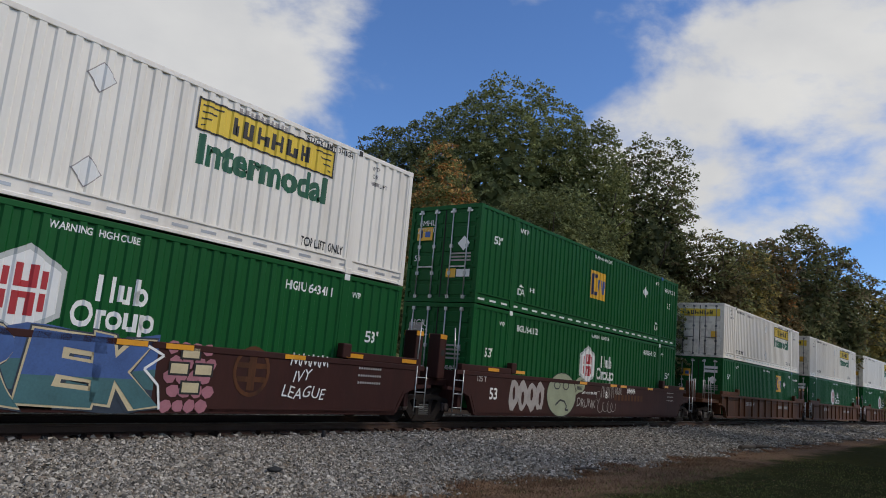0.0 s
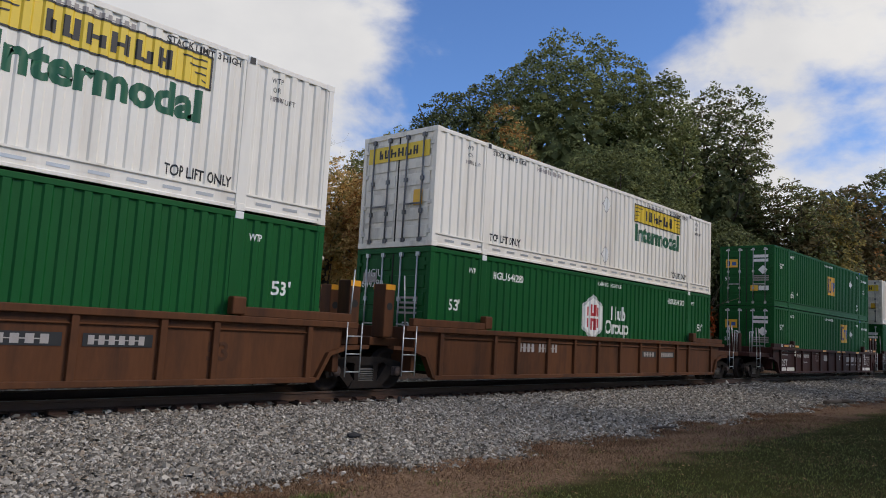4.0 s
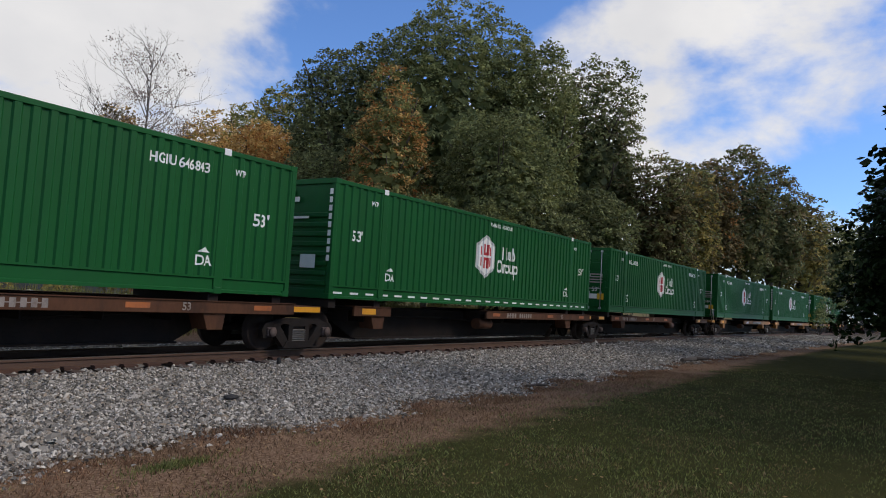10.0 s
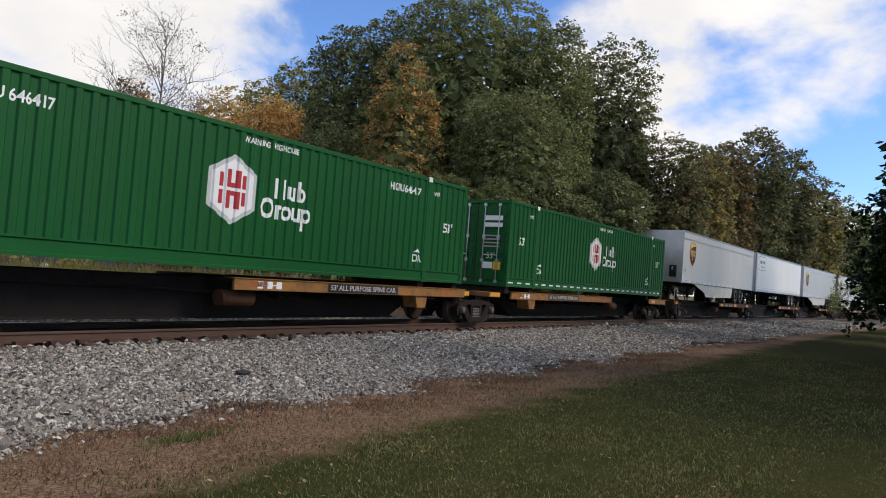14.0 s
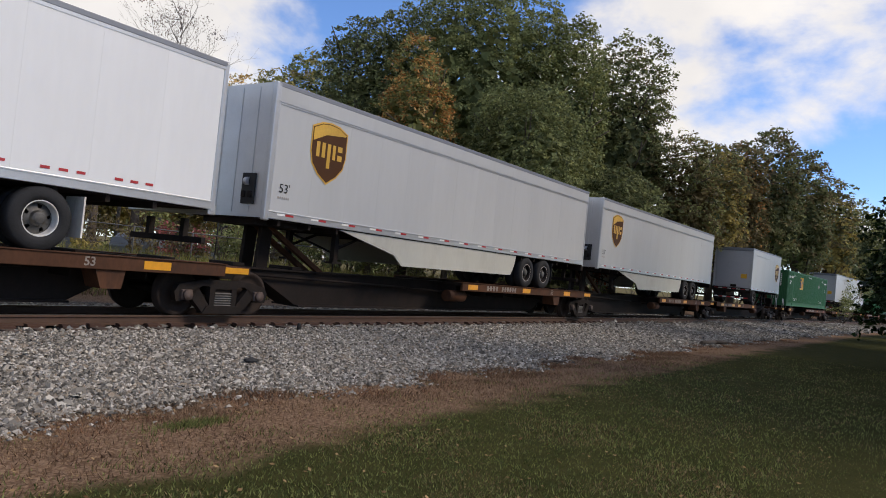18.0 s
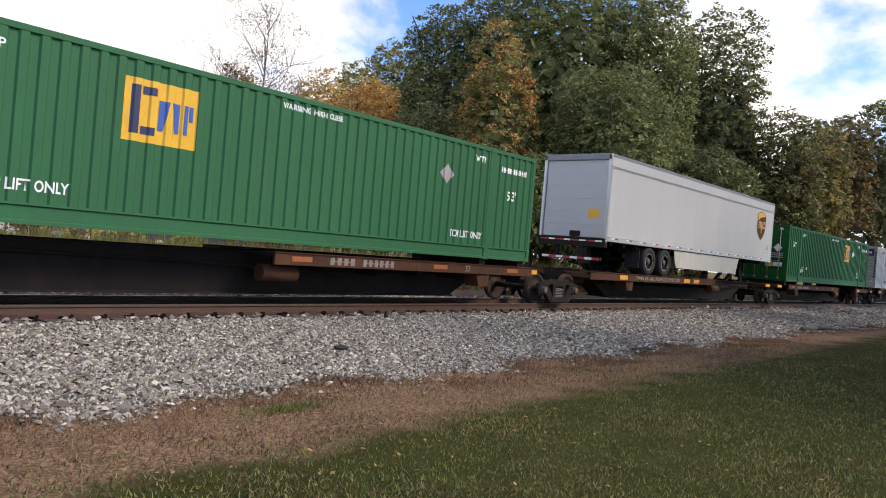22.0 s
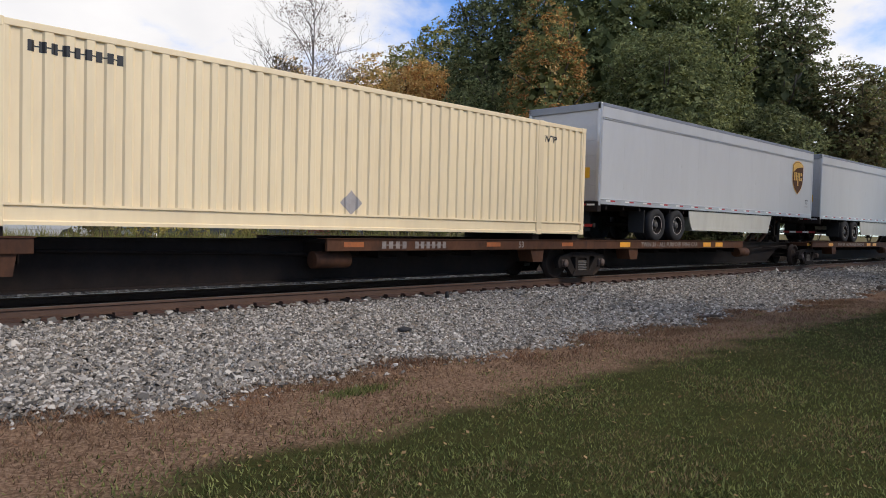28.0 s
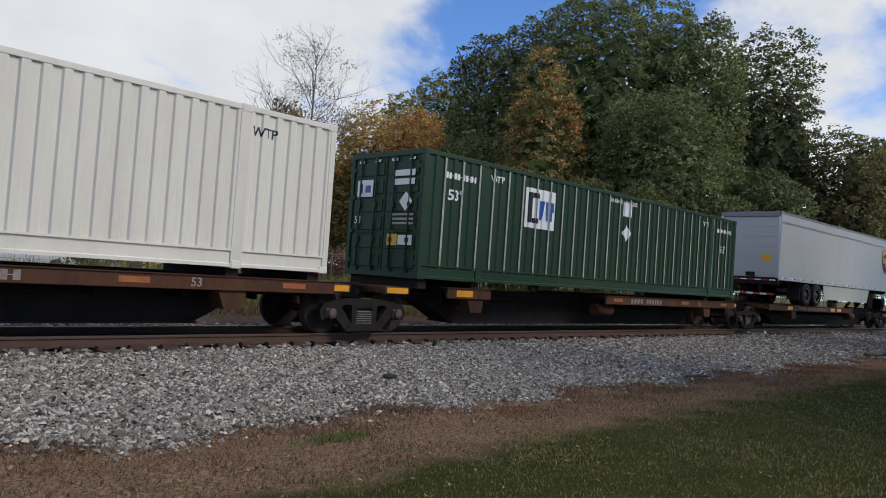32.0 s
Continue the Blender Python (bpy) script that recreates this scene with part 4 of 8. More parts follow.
def door_end(c, body, sx, rods="rod"):
    """Two door leaves with ribs, hinges, lock rods and handles on the end at sx."""
    h = CL / 2
    X = lambda d0, d1: sorted((sx * (h - d0), sx * (h - d1)))
    m = M[body]
    for sy in (-1, 1):
        y0, y1 = sorted((sy * 0.012, sy * (CW / 2 - 0.125)))
        leaf = part("door_leaf", box(fresh(), *X(0.075, 0.04), y0, y1, 0.14, CH - 0.13), m, c)
        for k in range(6):
            z = 0.22 + k * 0.425
            part("panel", box(fresh(), *X(0.045, 0.016), y0 + 0.07, y1 - 0.07, z, z + 0.30, 0.012), m, leaf)
        part("door_gasket", box(fresh(), *X(0.05, 0.03), *sorted((sy * 0.002, sy * 0.02)), 0.14, CH - 0.13), M["gap"], leaf)
        for fy in (0.32, 0.88):
            y = sy * fy
            bm = bar(fresh(), (sx * (h + 0.018), y, 0.12), (sx * (h + 0.018), y, CH - 0.12), 0.021, 8)
            for z in (0.16, 0.85, 1.65, CH - 0.17):
                box(bm, *sorted((sx * (h - 0.03), sx * (h + 0.035))), y - 0.05, y + 0.05, z - 0.05, z + 0.05)
            part("lock_rod", bm, M[rods], leaf)
            part("lock_handle", box(fresh(), *sorted((sx * (h + 0.01), sx * (h + 0.04))), y - 0.02, y + 0.36 * (1 if fy < 0.5 else -1) * sy, 1.02, 1.06) if sy > 0 else box(fresh(), *sorted((sx * (h + 0.01), sx * (h + 0.04))), min(y, y - 0.36 * (1 if fy < 0.5 else -1)), max(y, y - 0.36 * (1 if fy < 0.5 else -1)), 1.02, 1.06), M[rods], leaf)
        for z in (0.35, 1.05, 1.85, 2.5):
            part("hinge", box(fresh(), *X(0.03, -0.01), *sorted((sy * (CW / 2 - 0.2), sy * (CW / 2 - 0.06))), z - 0.05, z + 0.05, 0.01), m, leaf)
    part("door_sill", box(fresh(), *X(0.12, 0.0), -CW / 2 + 0.15, CW / 2 - 0.15, 0.0, 0.14, 0.01), m, c)
    part("door_header", box(fresh(), *X(0.12, 0.0), -CW / 2 + 0.15, CW / 2 - 0.15, CH - 0.13, CH, 0.01), m, c)


def nose_end(c, body, sx, ribs=True, flat_top=0.62):
    """The closed front wall with level ribs."""
    h = CL / 2
    X = lambda d0, d1: sorted((sx * (h - d0), sx * (h - d1)))
    m = M[body]
    part("end_sheet", box(fresh(), *X(0.08, 0.05), -CW / 2 + 0.12, CW / 2 - 0.12, 0.1, CH - 0.1), m, c)
    if ribs == "upright":
        me = mesh_of("rib", box(fresh(), *X(0.055, 0.006), -0.07, 0.07, 0.24, CH - 0.14, 0.03), m)
        for k in range(9):
            again("rib", me, c, 0, -1.04 + 0.26 * k)
    elif ribs:
        for k in range(8):
            z = 0.30 + k * 0.235
            if z < CH - flat_top - 0.15:
                part("rib", box(fresh(), *X(0.055, 0.006), -CW / 2 + 0.16, CW / 2 - 0.16, z, z + 0.13, 0.03), m, c)
    part("end_sill", box(fresh(), *X(0.12, 0.0), -CW / 2 + 0.15, CW / 2 - 0.15, 0.0, 0.22, 0.01), m, c)
    part("end_header", box(fresh(), *X(0.12, 0.0), -CW / 2 + 0.15, CW / 2 - 0.15, CH - 0.13, CH, 0.01), m, c)


def end_text(parent, text, y, z, h, m="paint_white"):
    part("lettering", on_end(words(text, h), y, z, 0.012), M[m], parent)


def end_rect(parent, y0, y1, z0, z1, m, name="sticker", proud=0.012):
    part(name, on_end(rect(fresh(), y0, y1, z0, z1), 0, 0, proud), M[m], parent)


def container(style, left_door=True, stripes=False, sign_x=None, code=""):
    """A whole container; style names its livery."""
    pale = style == "emp" and sign_x == -3.0
    body = "green_pale" if pale else dict(jb="white", hub="green", emp="green", emp_old="green_dark", fed="grey", tan="cream", ups_box="ivory")[style]
    label = dict(jb="white corrugated freight container with a yellow sign panel", hub="green corrugated freight container with a white hexagon emblem", emp="green corrugated freight container with a gold square emblem",
                 emp_old="faded green container with pale ridges and a worn square emblem", fed="light grey corrugated container with a purple sign panel", tan="cream corrugated freight container with a rusty ribbed end",
                 ups_box="dirty white corrugated container with rust-stained doors")[style]
    c = thing("freight_container", label, "container", "containers on the train")
    frame_of(c, body, style in ("hub", "jb"))
    part("end_sheet", box(fresh(), CL / 2 - 0.08, CL / 2 - 0.05, -CW / 2 + 0.12, CW / 2 - 0.12, 0.02, CH - 0.02), M[body], c)
    for sx in (-1,):
        if left_door:
            door_end(c, "rust_end" if style == "ups_box" else ("soiled" if style == "jb" else body), sx, "rod_dark" if style in ("jb", "ups_box") else ("green_dark" if style == "emp_old" else "rod"))
        else:
            nose_end(c, "rust_end" if style == "tan" else ("soiled" if style == "jb" else body), sx, "upright" if style == "emp" else True)
    ink = "black" if style in ("jb", "fed", "tan", "ups_box") else "paint_white"
    if style == "jb":
        sx = 3.52 if sign_x is None else sign_x
        yellow_sign(c, sx, 2.32)
        letters(c, "Intermodal", sx - 0.02, 1.64, 0.54, "sign_green", 1.0, bold=0.06)
        for k in (-1, 1):
            letters(c, "TOP LIFT ONLY", k * 5.24, 0.47, 0.19, "black", span=1.3)
            letters(c, "STACK LIMIT 3 HIGH", k * 5.16, 2.68, 0.12, "black", span=1.45)
            if code:
                letters(c, code, k * 3.3, 2.66, 0.14, "faded", span=1.45)
            else:
                bars(c, k * 3.3, 2.66, 1.3, 0.12, "faded", 10)
        for x in (-6.8, 6.7):
            letters(c, "WTP", x, 2.60, 0.11, "black", bold=0, span=0.24)
            letters(c, "OR", x, 2.42, 0.10, "black", bold=0, span=0.15)
            bars(c, x, 2.24, 0.30, 0.09, "faded", 4)
            letters(c, "PIN LIFT", x + 0.20, 2.24, 0.10, "black", bold=0, span=0.46)
        for z in (2.28, 0.68):
            diamond(c, -0.1, z, "faded", 0.27)
            diamond(c, -0.1, z, "paint_white", 0.245, 0.011)
        tape = mesh_of("reflector_tape", lay_on(rect(fresh(), 0, 0.34, 0.15, 0.205), 0, 0, False, flat_y=-CW / 2 + 0.028), M["alu"])
        for i in range(26):
            again("reflector_tape", tape, c, -7.6 + i * 0.61)
        bm = fresh()
        for x in (-POST, POST):
            rect(bm, x - 0.06, x + 0.06, CH - 0.14, CH - 0.02)
        part("black_casting_mark", lay_on(bm, 0, 0, False, 0.012), M["black"], c)
        if left_door:
            end_rect(c, -1.08, 1.08, 2.18, 2.58, "sign_yellow", "sign_panel", 0.004)
            bm = fresh()
            for pts in glyph_row((0.13, 0.16, 0.2, 0.2, 0.22, 0.16), 0.22, 0.06, -0.11):
                poly(bm, pts)
            part("sign_lettering", on_end(bm, 0, 2.38, 0.008), M["black"], c)
            end_rect(c, 0.62, 0.92, 1.0, 1.38, "sign_gold")
        else:
            end_rect(c, -1.08, 1.08, 2.30, 2.68, "sign_yellow", "sign_panel")
            bm = fresh()
            for pts in glyph_row((0.13, 0.16, 0.2, 0.2, 0.22, 0.16), 0.22, 0.06, -0.11):
                poly(bm, pts)
            part("sign_lettering", on_end(bm, 0, 2.49, 0.018), M["black"], c)
            end_rect(c, 0.35, 0.55, 0.42, 0.62, "faded")
    if style == "hub":
        hex_sign(c, -0.72, 1.60, 0.86)
        letters(c, "WARNING  HIGH CUBE", 0.25, 2.65, 0.12, ink, span=1.55)
        for k in (-1, 1):
            letters(c, "WTP", k * 6.5, 2.46, 0.13, ink, span=0.28)
            letters(c, "53'", k * 7.14, 1.56, 0.26, ink, span=0.42)
            letters(c, "DA", k * 5.72, 0.62, 0.20, ink)
            blocks(c, [((-0.15, 0.0), (0.15, 0.0), (0.0, 0.1))], k * 5.72, 0.79, ink, "lettering_mark")
            if code:
                letters(c, code, k * 5.02, 2.42, 0.19, ink, span=1.33)
        if stripes:
            tape = mesh_of("reflector_tape", lay_on(rect(fresh(), 0, 0.32, 0.13, 0.18), 0, 0, False, flat_y=-CW / 2 + 0.028), M["paint_white"])
            for i in range(26):
                again("reflector_tape", tape, c, -7.9 + i * 0.61)
        if left_door:
            if code:
                end_text(c, code[:4], 0.62, 2.28, 0.2)
                end_text(c, code[5:], 0.66, 2.02, 0.19)
            else:
                end_rect(c, 0.30, 1.02, 2.20, 2.36, "paint_white", "code_bar")
                end_rect(c, 0.30, 1.02, 1.98, 2.12, "paint_white", "code_bar")
            for z in (1.30, 1.42, 1.54, 1.66):
                end_rect(c, 0.32, 0.95, z, z + 0.05, "faded", "fine_print")
            end_text(c, "53'", 0.62 * -1 + 0.0, 1.0, 0.2)
            end_rect(c, 0.74, 1.04, 0.55, 0.82, "sign_gold")
            end_rect(c, 0.34, 0.72, 0.58, 0.80, "paint_white")
            end_rect(c, -1.0, -0.5, 2.05, 2.30, "faded", "fine_print")
        else:
            hexa = [(0.2 * math.cos(radians(60 * i + 30)), 0.2 * math.sin(radians(60 * i + 30))) for i in range(6)]
            part("emblem", on_end(poly(fresh(), hexa), 0.75, 2.50, 0.05), M["paint_white"], c)
            end_rect(c, -0.50, -0.05, 2.50, 2.66, "paint_white", "emblem_lettering", 0.012)
            end_rect(c, -0.45, 0.15, 2.34, 2.46, "paint_white", "emblem_lettering", 0.012)
            end_rect(c, -0.3, 0.5, 1.92, 1.98, "paint_white", "fine_print", 0.012)
            end_rect(c, 0.3, 0.8, 0.72, 1.05, "paint_white", "sticker", 0.012)
            for k in range(9):
                end_rect(c, 1.14, 1.24, 2.5 - k * 0.2, 2.64 - k * 0.2, "paint_white", "code_bar", 0.012)
    if style in ("emp", "emp_old"):
        ex = 2.95 if sign_x is None else sign_x
        square_sign(c, ex, 2.0 if abs(ex) > 2 else 1.62, 1.30 if style == "emp" else 1.25, "sign_gold" if style == "emp" else "paint_white", ("black" if style == "emp_old" else "navy", "blue"))
        letters(c, "WARNING  HIGH CUBE", 0.15, 2.65, 0.11, ink, span=1.5)
        if style == "emp" and not pale:
            part("blue_casting_mark", lay_on(rect(fresh(), POST - 0.1, POST + 0.1, CH - 0.13, CH), 0, 0, False, 0.012), M["blue"], c)
        diamond(c, 4.33 if style == "emp" else 0.4, 2.0 if style == "emp" else 1.75, "faded" if left_door is False else "paint_white", 0.25)
        for k in (-1, 1):
            letters(c, "53'", k * 7.05, 1.95 if k < 0 else 1.72, 0.24, ink, span=0.42)
            letters(c, "WTP", k * 5.6, 2.53, 0.15, ink)
        if code and not pale:
            letters(c, code, 7.1, 2.38, 0.17, ink, span=1.25)
        else:
            bars(c, 7.1, 2.40, 1.2, 0.14, ink, 9)
        if sign_x is None or abs(sign_x) < 1:
            for k in (-1, 1):
                letters(c, "DA", k * 5.6, 0.62, 0.20, ink)
                blocks(c, [((-0.15, 0.0), (0.15, 0.0), (0.0, 0.1))], k * 5.6, 0.79, ink, "lettering_mark")
            bars(c, -4.9, 0.78, 0.32, 0.14, ink, 2)
        else:
            if style == "emp":
                for x in (-5.0, 5.25):
                    letters(c, "TOP LIFT ONLY", x, 0.58, 0.17, ink, span=1.3)
            if pale:
                letters(c, code, -6.85, 2.40, 0.17, ink, span=1.25)
            else:
                bars(c, -6.85, 2.40, 1.1, 0.14, ink, 8)
            if not pale:
                blocks(c, [R4(-0.22, -0.2, 0.22, 0.2)], 0.4 if style == "emp_old" else 7.3, 2.45, ink, "sticker")
        if left_door:
            end_rect(c, -1.0, -0.42, 1.85, 2.25, "sign_gold" if style == "emp" else "paint_white", "emblem")
            end_rect(c, -0.92, -0.80, 1.93, 2.17, "navy", "emblem_lettering", 0.016)
            end_rect(c, -0.70, -0.50, 1.95, 2.12, "blue", "emblem_lettering", 0.016)
            if code:
                end_text(c, code[:4], 0.62, 2.37, 0.17)
                end_text(c, code[5:], 0.66, 2.15, 0.17)
            else:
                end_rect(c, 0.34, 1.02, 2.30, 2.44, "paint_white", "code_bar")
                end_rect(c, 0.34, 1.02, 2.10, 2.24, "paint_white", "code_bar")
            part("placard_holder", on_end(poly(fresh(), ((0, -0.22), (0.22, 0), (0, 0.22), (-0.22, 0))), 0.78 * -1, 1.72, 0.03), M["paint_white"], c)
            for z in (1.20, 1.30, 1.40):
                end_rect(c, 0.34, 1.05, z, z + 0.05, "faded", "fine_print")
            end_rect(c, 0.20, 0.55, 0.72, 0.98, "sign_gold")
            end_rect(c, 0.58, 1.05, 0.74, 0.96, "paint_white")
            end_text(c, "53", 0.92, 1.30, 0.18)
            for y in (-0.9, -0.3, 0.3, 0.9):
                end_rect(c, y - 0.1, y + 0.1, 2.66, 2.72, "paint_white", "reflector_tape")
        else:
            end_rect(c, -0.45, 0.22, 2.13, 2.57, "paint_white", "emblem")
            end_rect(c, -0.40, -0.24, 2.2, 2.5, "black", "emblem_lettering", 0.016)
            for k in range(3):
                end_rect(c, -0.18 + 0.13 * k, -0.10 + 0.13 * k, 2.24, 2.44, "navy", "emblem_lettering", 0.016)
            end_text(c, "53'", 0.12, 1.75, 0.2)
            for k in range(4):
                end_rect(c, 0.5, 0.58, 2.48 - 0.15 * k, 2.58 - 0.15 * k, "paint_white", "code_bar")
            for k in range(7):
                end_rect(c, 0.73, 0.80, 2.50 - 0.15 * k, 2.60 - 0.15 * k, "paint_white", "code_bar")
            for k in range(4):
                end_rect(c, 0.12 + 0.16 * k, 0.18 + 0.16 * k, 0.55, 1.12, "faded", "fine_print")
            part("rust_patch", on_end(poly(fresh(), round_poly(-0.8, 2.25, 0.17, 0.18)), 0, 0, 0.012), M["brown"], c)
            part("rust_patch", on_end(poly(fresh(), round_poly(-0.55, 0.5, 0.36, 0.42)), 0, 0, 0.012), M["spine"], c)
        if sign_x == -0.2:
            tape = mesh_of("reflector_tape", lay_on(rect(fresh(), 0, 0.34, 0.12, 0.18), 0, 0, False, flat_y=-CW / 2 + 0.028), M["paint_white"])
            for i in range(26):
                again("reflector_tape", tape, c, -7.9 + i * 0.61)
    if style == "emp_old":
        ridge = mesh_of("bare_ridge", rect(fresh(), -0.012, 0.045, 0.28, CH - 0.12), M["worn"])
        for x, d in [q for q in MARKS if q[1] == 0][::4]:
            if abs(x) < 7.8:
                again("bare_ridge", ridge, c, x, -(CW / 2 - 0.012) - 0.004)
    if style == "fed":
        blocks(c, [R4(-1.86, -0.46, 1.86, 0.46)], -3.88, 2.06, "purple", "sign_panel", label="deep purple sign panel with white and orange shapes")
        for sh, dx, m in ((glyph_row((0.22, 0.2, 0.24), 0.42, 0.04, -0.24), -0.98, "paint_white"), (glyph_row((0.2, 0.22), 0.42, 0.04, -0.24), -0.28, "orange"), (glyph_row((0.26, 0.16, 0.06, 0.1, 0.04, 0.26, 0.18, 0.18, 0.18, 0.06), 0.3, 0.035, -0.24, 0.16), 0.80, "paint_white")):
            bm = fresh()
            for pts in sh:
                poly(bm, pts)
            part("sign_lettering", lay_on(bm, -3.88 + dx, 2.06, proud=0.009), M[m], c)
        for x in (-5.15, 5.08):
            letters(c, "TOP LIFT ONLY", x, 0.42, 0.2, "black", span=1.3)
        for x in (-6.35, 6.33):
            letters(c, "WTP", x, 2.50, 0.18, "black")
        letters(c, "FDXU 534963", 4.8, 2.52, 0.17, "black", span=1.35)
        for x in (4.78, 5.47):
            diamond(c, x, 2.15, "black", 0.26)
        bm = fresh()
        for x in (-POST, POST):
            for z in (0.0, CH - 0.12):
                rect(bm, x - 0.09, x + 0.09, z, z + 0.12)
        part("red_casting_mark", lay_on(bm, 0, 0, False, 0.012), M["red"], c)
        end_rect(c, -1.1, 1.1, 2.24, 2.72, "purple", "sign_panel")
        end_rect(c, -0.95, -0.45, 2.38, 2.60, "paint_white", "sign_lettering", 0.018)
        end_rect(c, -0.42, -0.12, 2.38, 2.60, "orange", "sign_lettering", 0.018)
        end_rect(c, 0.0, 0.95, 2.40, 2.54, "paint_white", "sign_lettering", 0.018)
        for k in range(10):
            end_rect(c, 1.14, 1.24, 2.4 - k * 0.19, 2.53 - k * 0.19, "black", "code_bar")
    if style in ("tan", "ups_box"):
        for x in (-POST - 0.4, POST + 0.4):
            letters(c, "WTP", x, 2.45, 0.17, "black")
        bars(c, -5.0, 2.56, 1.4, 0.16, "black", 9)
        letters(c, "53", -7.7, 0.50, 0.20, "black", bold=0)
        end_rect(c, -1.0, -0.45, 2.2, 2.34, "black", "code_bar")
        end_rect(c, -1.0, -0.45, 2.02, 2.14, "black", "code_bar")
        blocks(c, [R4(-0.18, -0.09, 0.18, 0.09)], -6.43, 0.50, "sign_gold", "sticker")
        diamond(c, 0.08, 0.56, "faded", 0.26)
        if style == "tan":
            part("seam_strip", lay_on(rect(fresh(), -0.05, 0.05, 0.2, CH - 0.12), 1.0, 0), M["cream"], c)
    return c


# ---- railway trucks ----
def make_truck(car, x, built={}):
    """A two-axle truck: bolster, side frames with springs and bearings, four wheels. Its height nought is the rail's top."""
    if not built:
        bm = box(fresh(), -0.22, 0.22, -1.02, 1.02, 0.42, 0.66, 0.02)
        lathe(bm, ((0.0, -0.02), (0.2, -0.02), (0.2, 0.0)), (0, 0, 0.7), 12)
        built["bolster"] = mesh_of("truck", bm, M["steel"])
        for sy in (-1, 1):
            bm = fresh()
            y0, y1 = sorted((sy * 0.93, sy * 1.07))
            top = [(-1.10, 0.30), (-1.15, 0.48), (-1.06, 0.62), (-0.78, 0.68), (-0.45, 0.73), (0.45, 0.73), (0.78, 0.68), (1.06, 0.62), (1.15, 0.48), (1.10, 0.30), (0.80, 0.30), (0.76, 0.43), (0.60, 0.56), (0.52, 0.61), (0.36, 0.60), (0.30, 0.55), (-0.30, 0.55), (-0.36, 0.60), (-0.52, 0.61), (-0.60, 0.56), (-0.76, 0.43), (-0.80, 0.30)]
            slab(bm, top, y0, y1)
            slab(bm, [(-0.82, 0.42), (-0.62, 0.58), (-0.33, 0.22), (-0.48, 0.09)], y0, y1)
            slab(bm, [(0.82, 0.42), (0.62, 0.58), (0.33, 0.22), (0.48, 0.09)], y0, y1)
            slab(bm, [(-0.50, 0.07), (0.50, 0.07), (0.40, 0.22), (-0.40, 0.22)], y0 - 0.03, y1 + 0.03)
            for c in (-0.27, 0.27):
                slab(bm, [(c - 0.055, 0.2), (c + 0.055, 0.2), (c + 0.07, 0.56), (c - 0.07, 0.56)], y0, y1)
            built["side_frame", sy] = mesh_of("side_frame", bm, M["steel"])
            bm = fresh()
            edge = [(sy * (1.085 - 0.045 * (k % 2)), 0.225 + 0.0235 * k) for k in range(12)]
            edge += [(sy * 0.95, 0.225 + 0.0235 * 11), (sy * 0.95, 0.225)]
            ends = [[bm.verts.new((x_, y_, z_)) for y_, z_ in edge] for x_ in (-0.21, 0.21)]
            for a_, b_, c_, d_ in zip(ends[0], ends[0][1:] + ends[0][:1], ends[1][1:] + ends[1][:1], ends[1]):
                bm.faces.new((a_, b_, c_, d_))
            for e_ in ends:
                bm.faces.new(e_)
            built["spring", sy] = mesh_of("spring", bm, M["spring_steel"])
            bm = box(fresh(), -0.13, 0.13, *sorted((sy * 0.96, sy * 1.12)), 0.33, 0.53, 0.03)
            lathe(bm, ((0.0, sy * 0.03), (0.10, sy * 0.03), (0.11, 0.0)), (0, sy * 1.13, 0.43), 12)
            built["bearing", sy] = mesh_of("bearing", bm, M["bearing_rust"])
        bm = fresh()
        lathe(bm, ((0.08, -0.10), (0.11, -0.06), (0.13, -0.02), (0.36, 0.01), (0.39, -0.045), (0.455, -0.045), (0.45, 0.06), (0.48, 0.068), (0.48, 0.095), (0.40, 0.10), (0.36, 0.05), (0.12, 0.04), (0.09, 0.1)), (0, 0, 0), 22)
        built["wheel"] = mesh_of("wheel", bm, M["tread"])
        built["axle"] = mesh_of("axle", bar(fresh(), (0, -1.0, 0), (0, 1.0, 0), 0.08, 10), M["steel"])
    t = again("truck", built["bolster"], car, x)
    tagged(t, "dark cast steel two-axle truck")
    for sy in (-1, 1):
        for nm in ("side_frame", "spring"):
            again(nm, built[nm, sy], t)
        for c in (-0.89, 0.89):
            again("bearing", built["bearing", sy], t, c)
            again("wheel", built["wheel"], t, c, sy * 0.76, 0.455, 0 if sy < 0 else 180)
    for c in (-0.89, 0.89):
        again("axle", built["axle"], t, c, 0, 0.455)
    return t


def coupler(car, x0, x1):
    bm = box(fresh(), x0, x1, -0.09, 0.09, 0.70, 0.92, 0.02)
    box(bm, (x0 + x1) / 2 - 0.22, (x0 + x1) / 2 + 0.22, -0.15, 0.15, 0.66, 0.96, 0.04)
    part("coupler", bm, M["steel"], car)
    part("air_hose", tube(fresh(), [(x0, -0.35, 0.85), (x0 + 0.15, -0.38, 0.5), ((x0 + x1) / 2, -0.4, 0.33), (x1 - 0.15, -0.38, 0.5), (x1, -0.35, 0.85)], 0.028), M["dark"], car)


def ladder(car, x, y, z0, z1, m="rod"):
    bm = fresh()
    for dx in (-0.2, 0.2):
        bar(bm, (x + dx, y, z0), (x + dx, y, z1), 0.016, 6)
    k = z0 + 0.1
    while k < z1:
        bar(bm, (x - 0.2, y, k), (x + 0.2, y, k), 0.014, 6)
        k += 0.36
    part("ladder", bm, M[m], car)


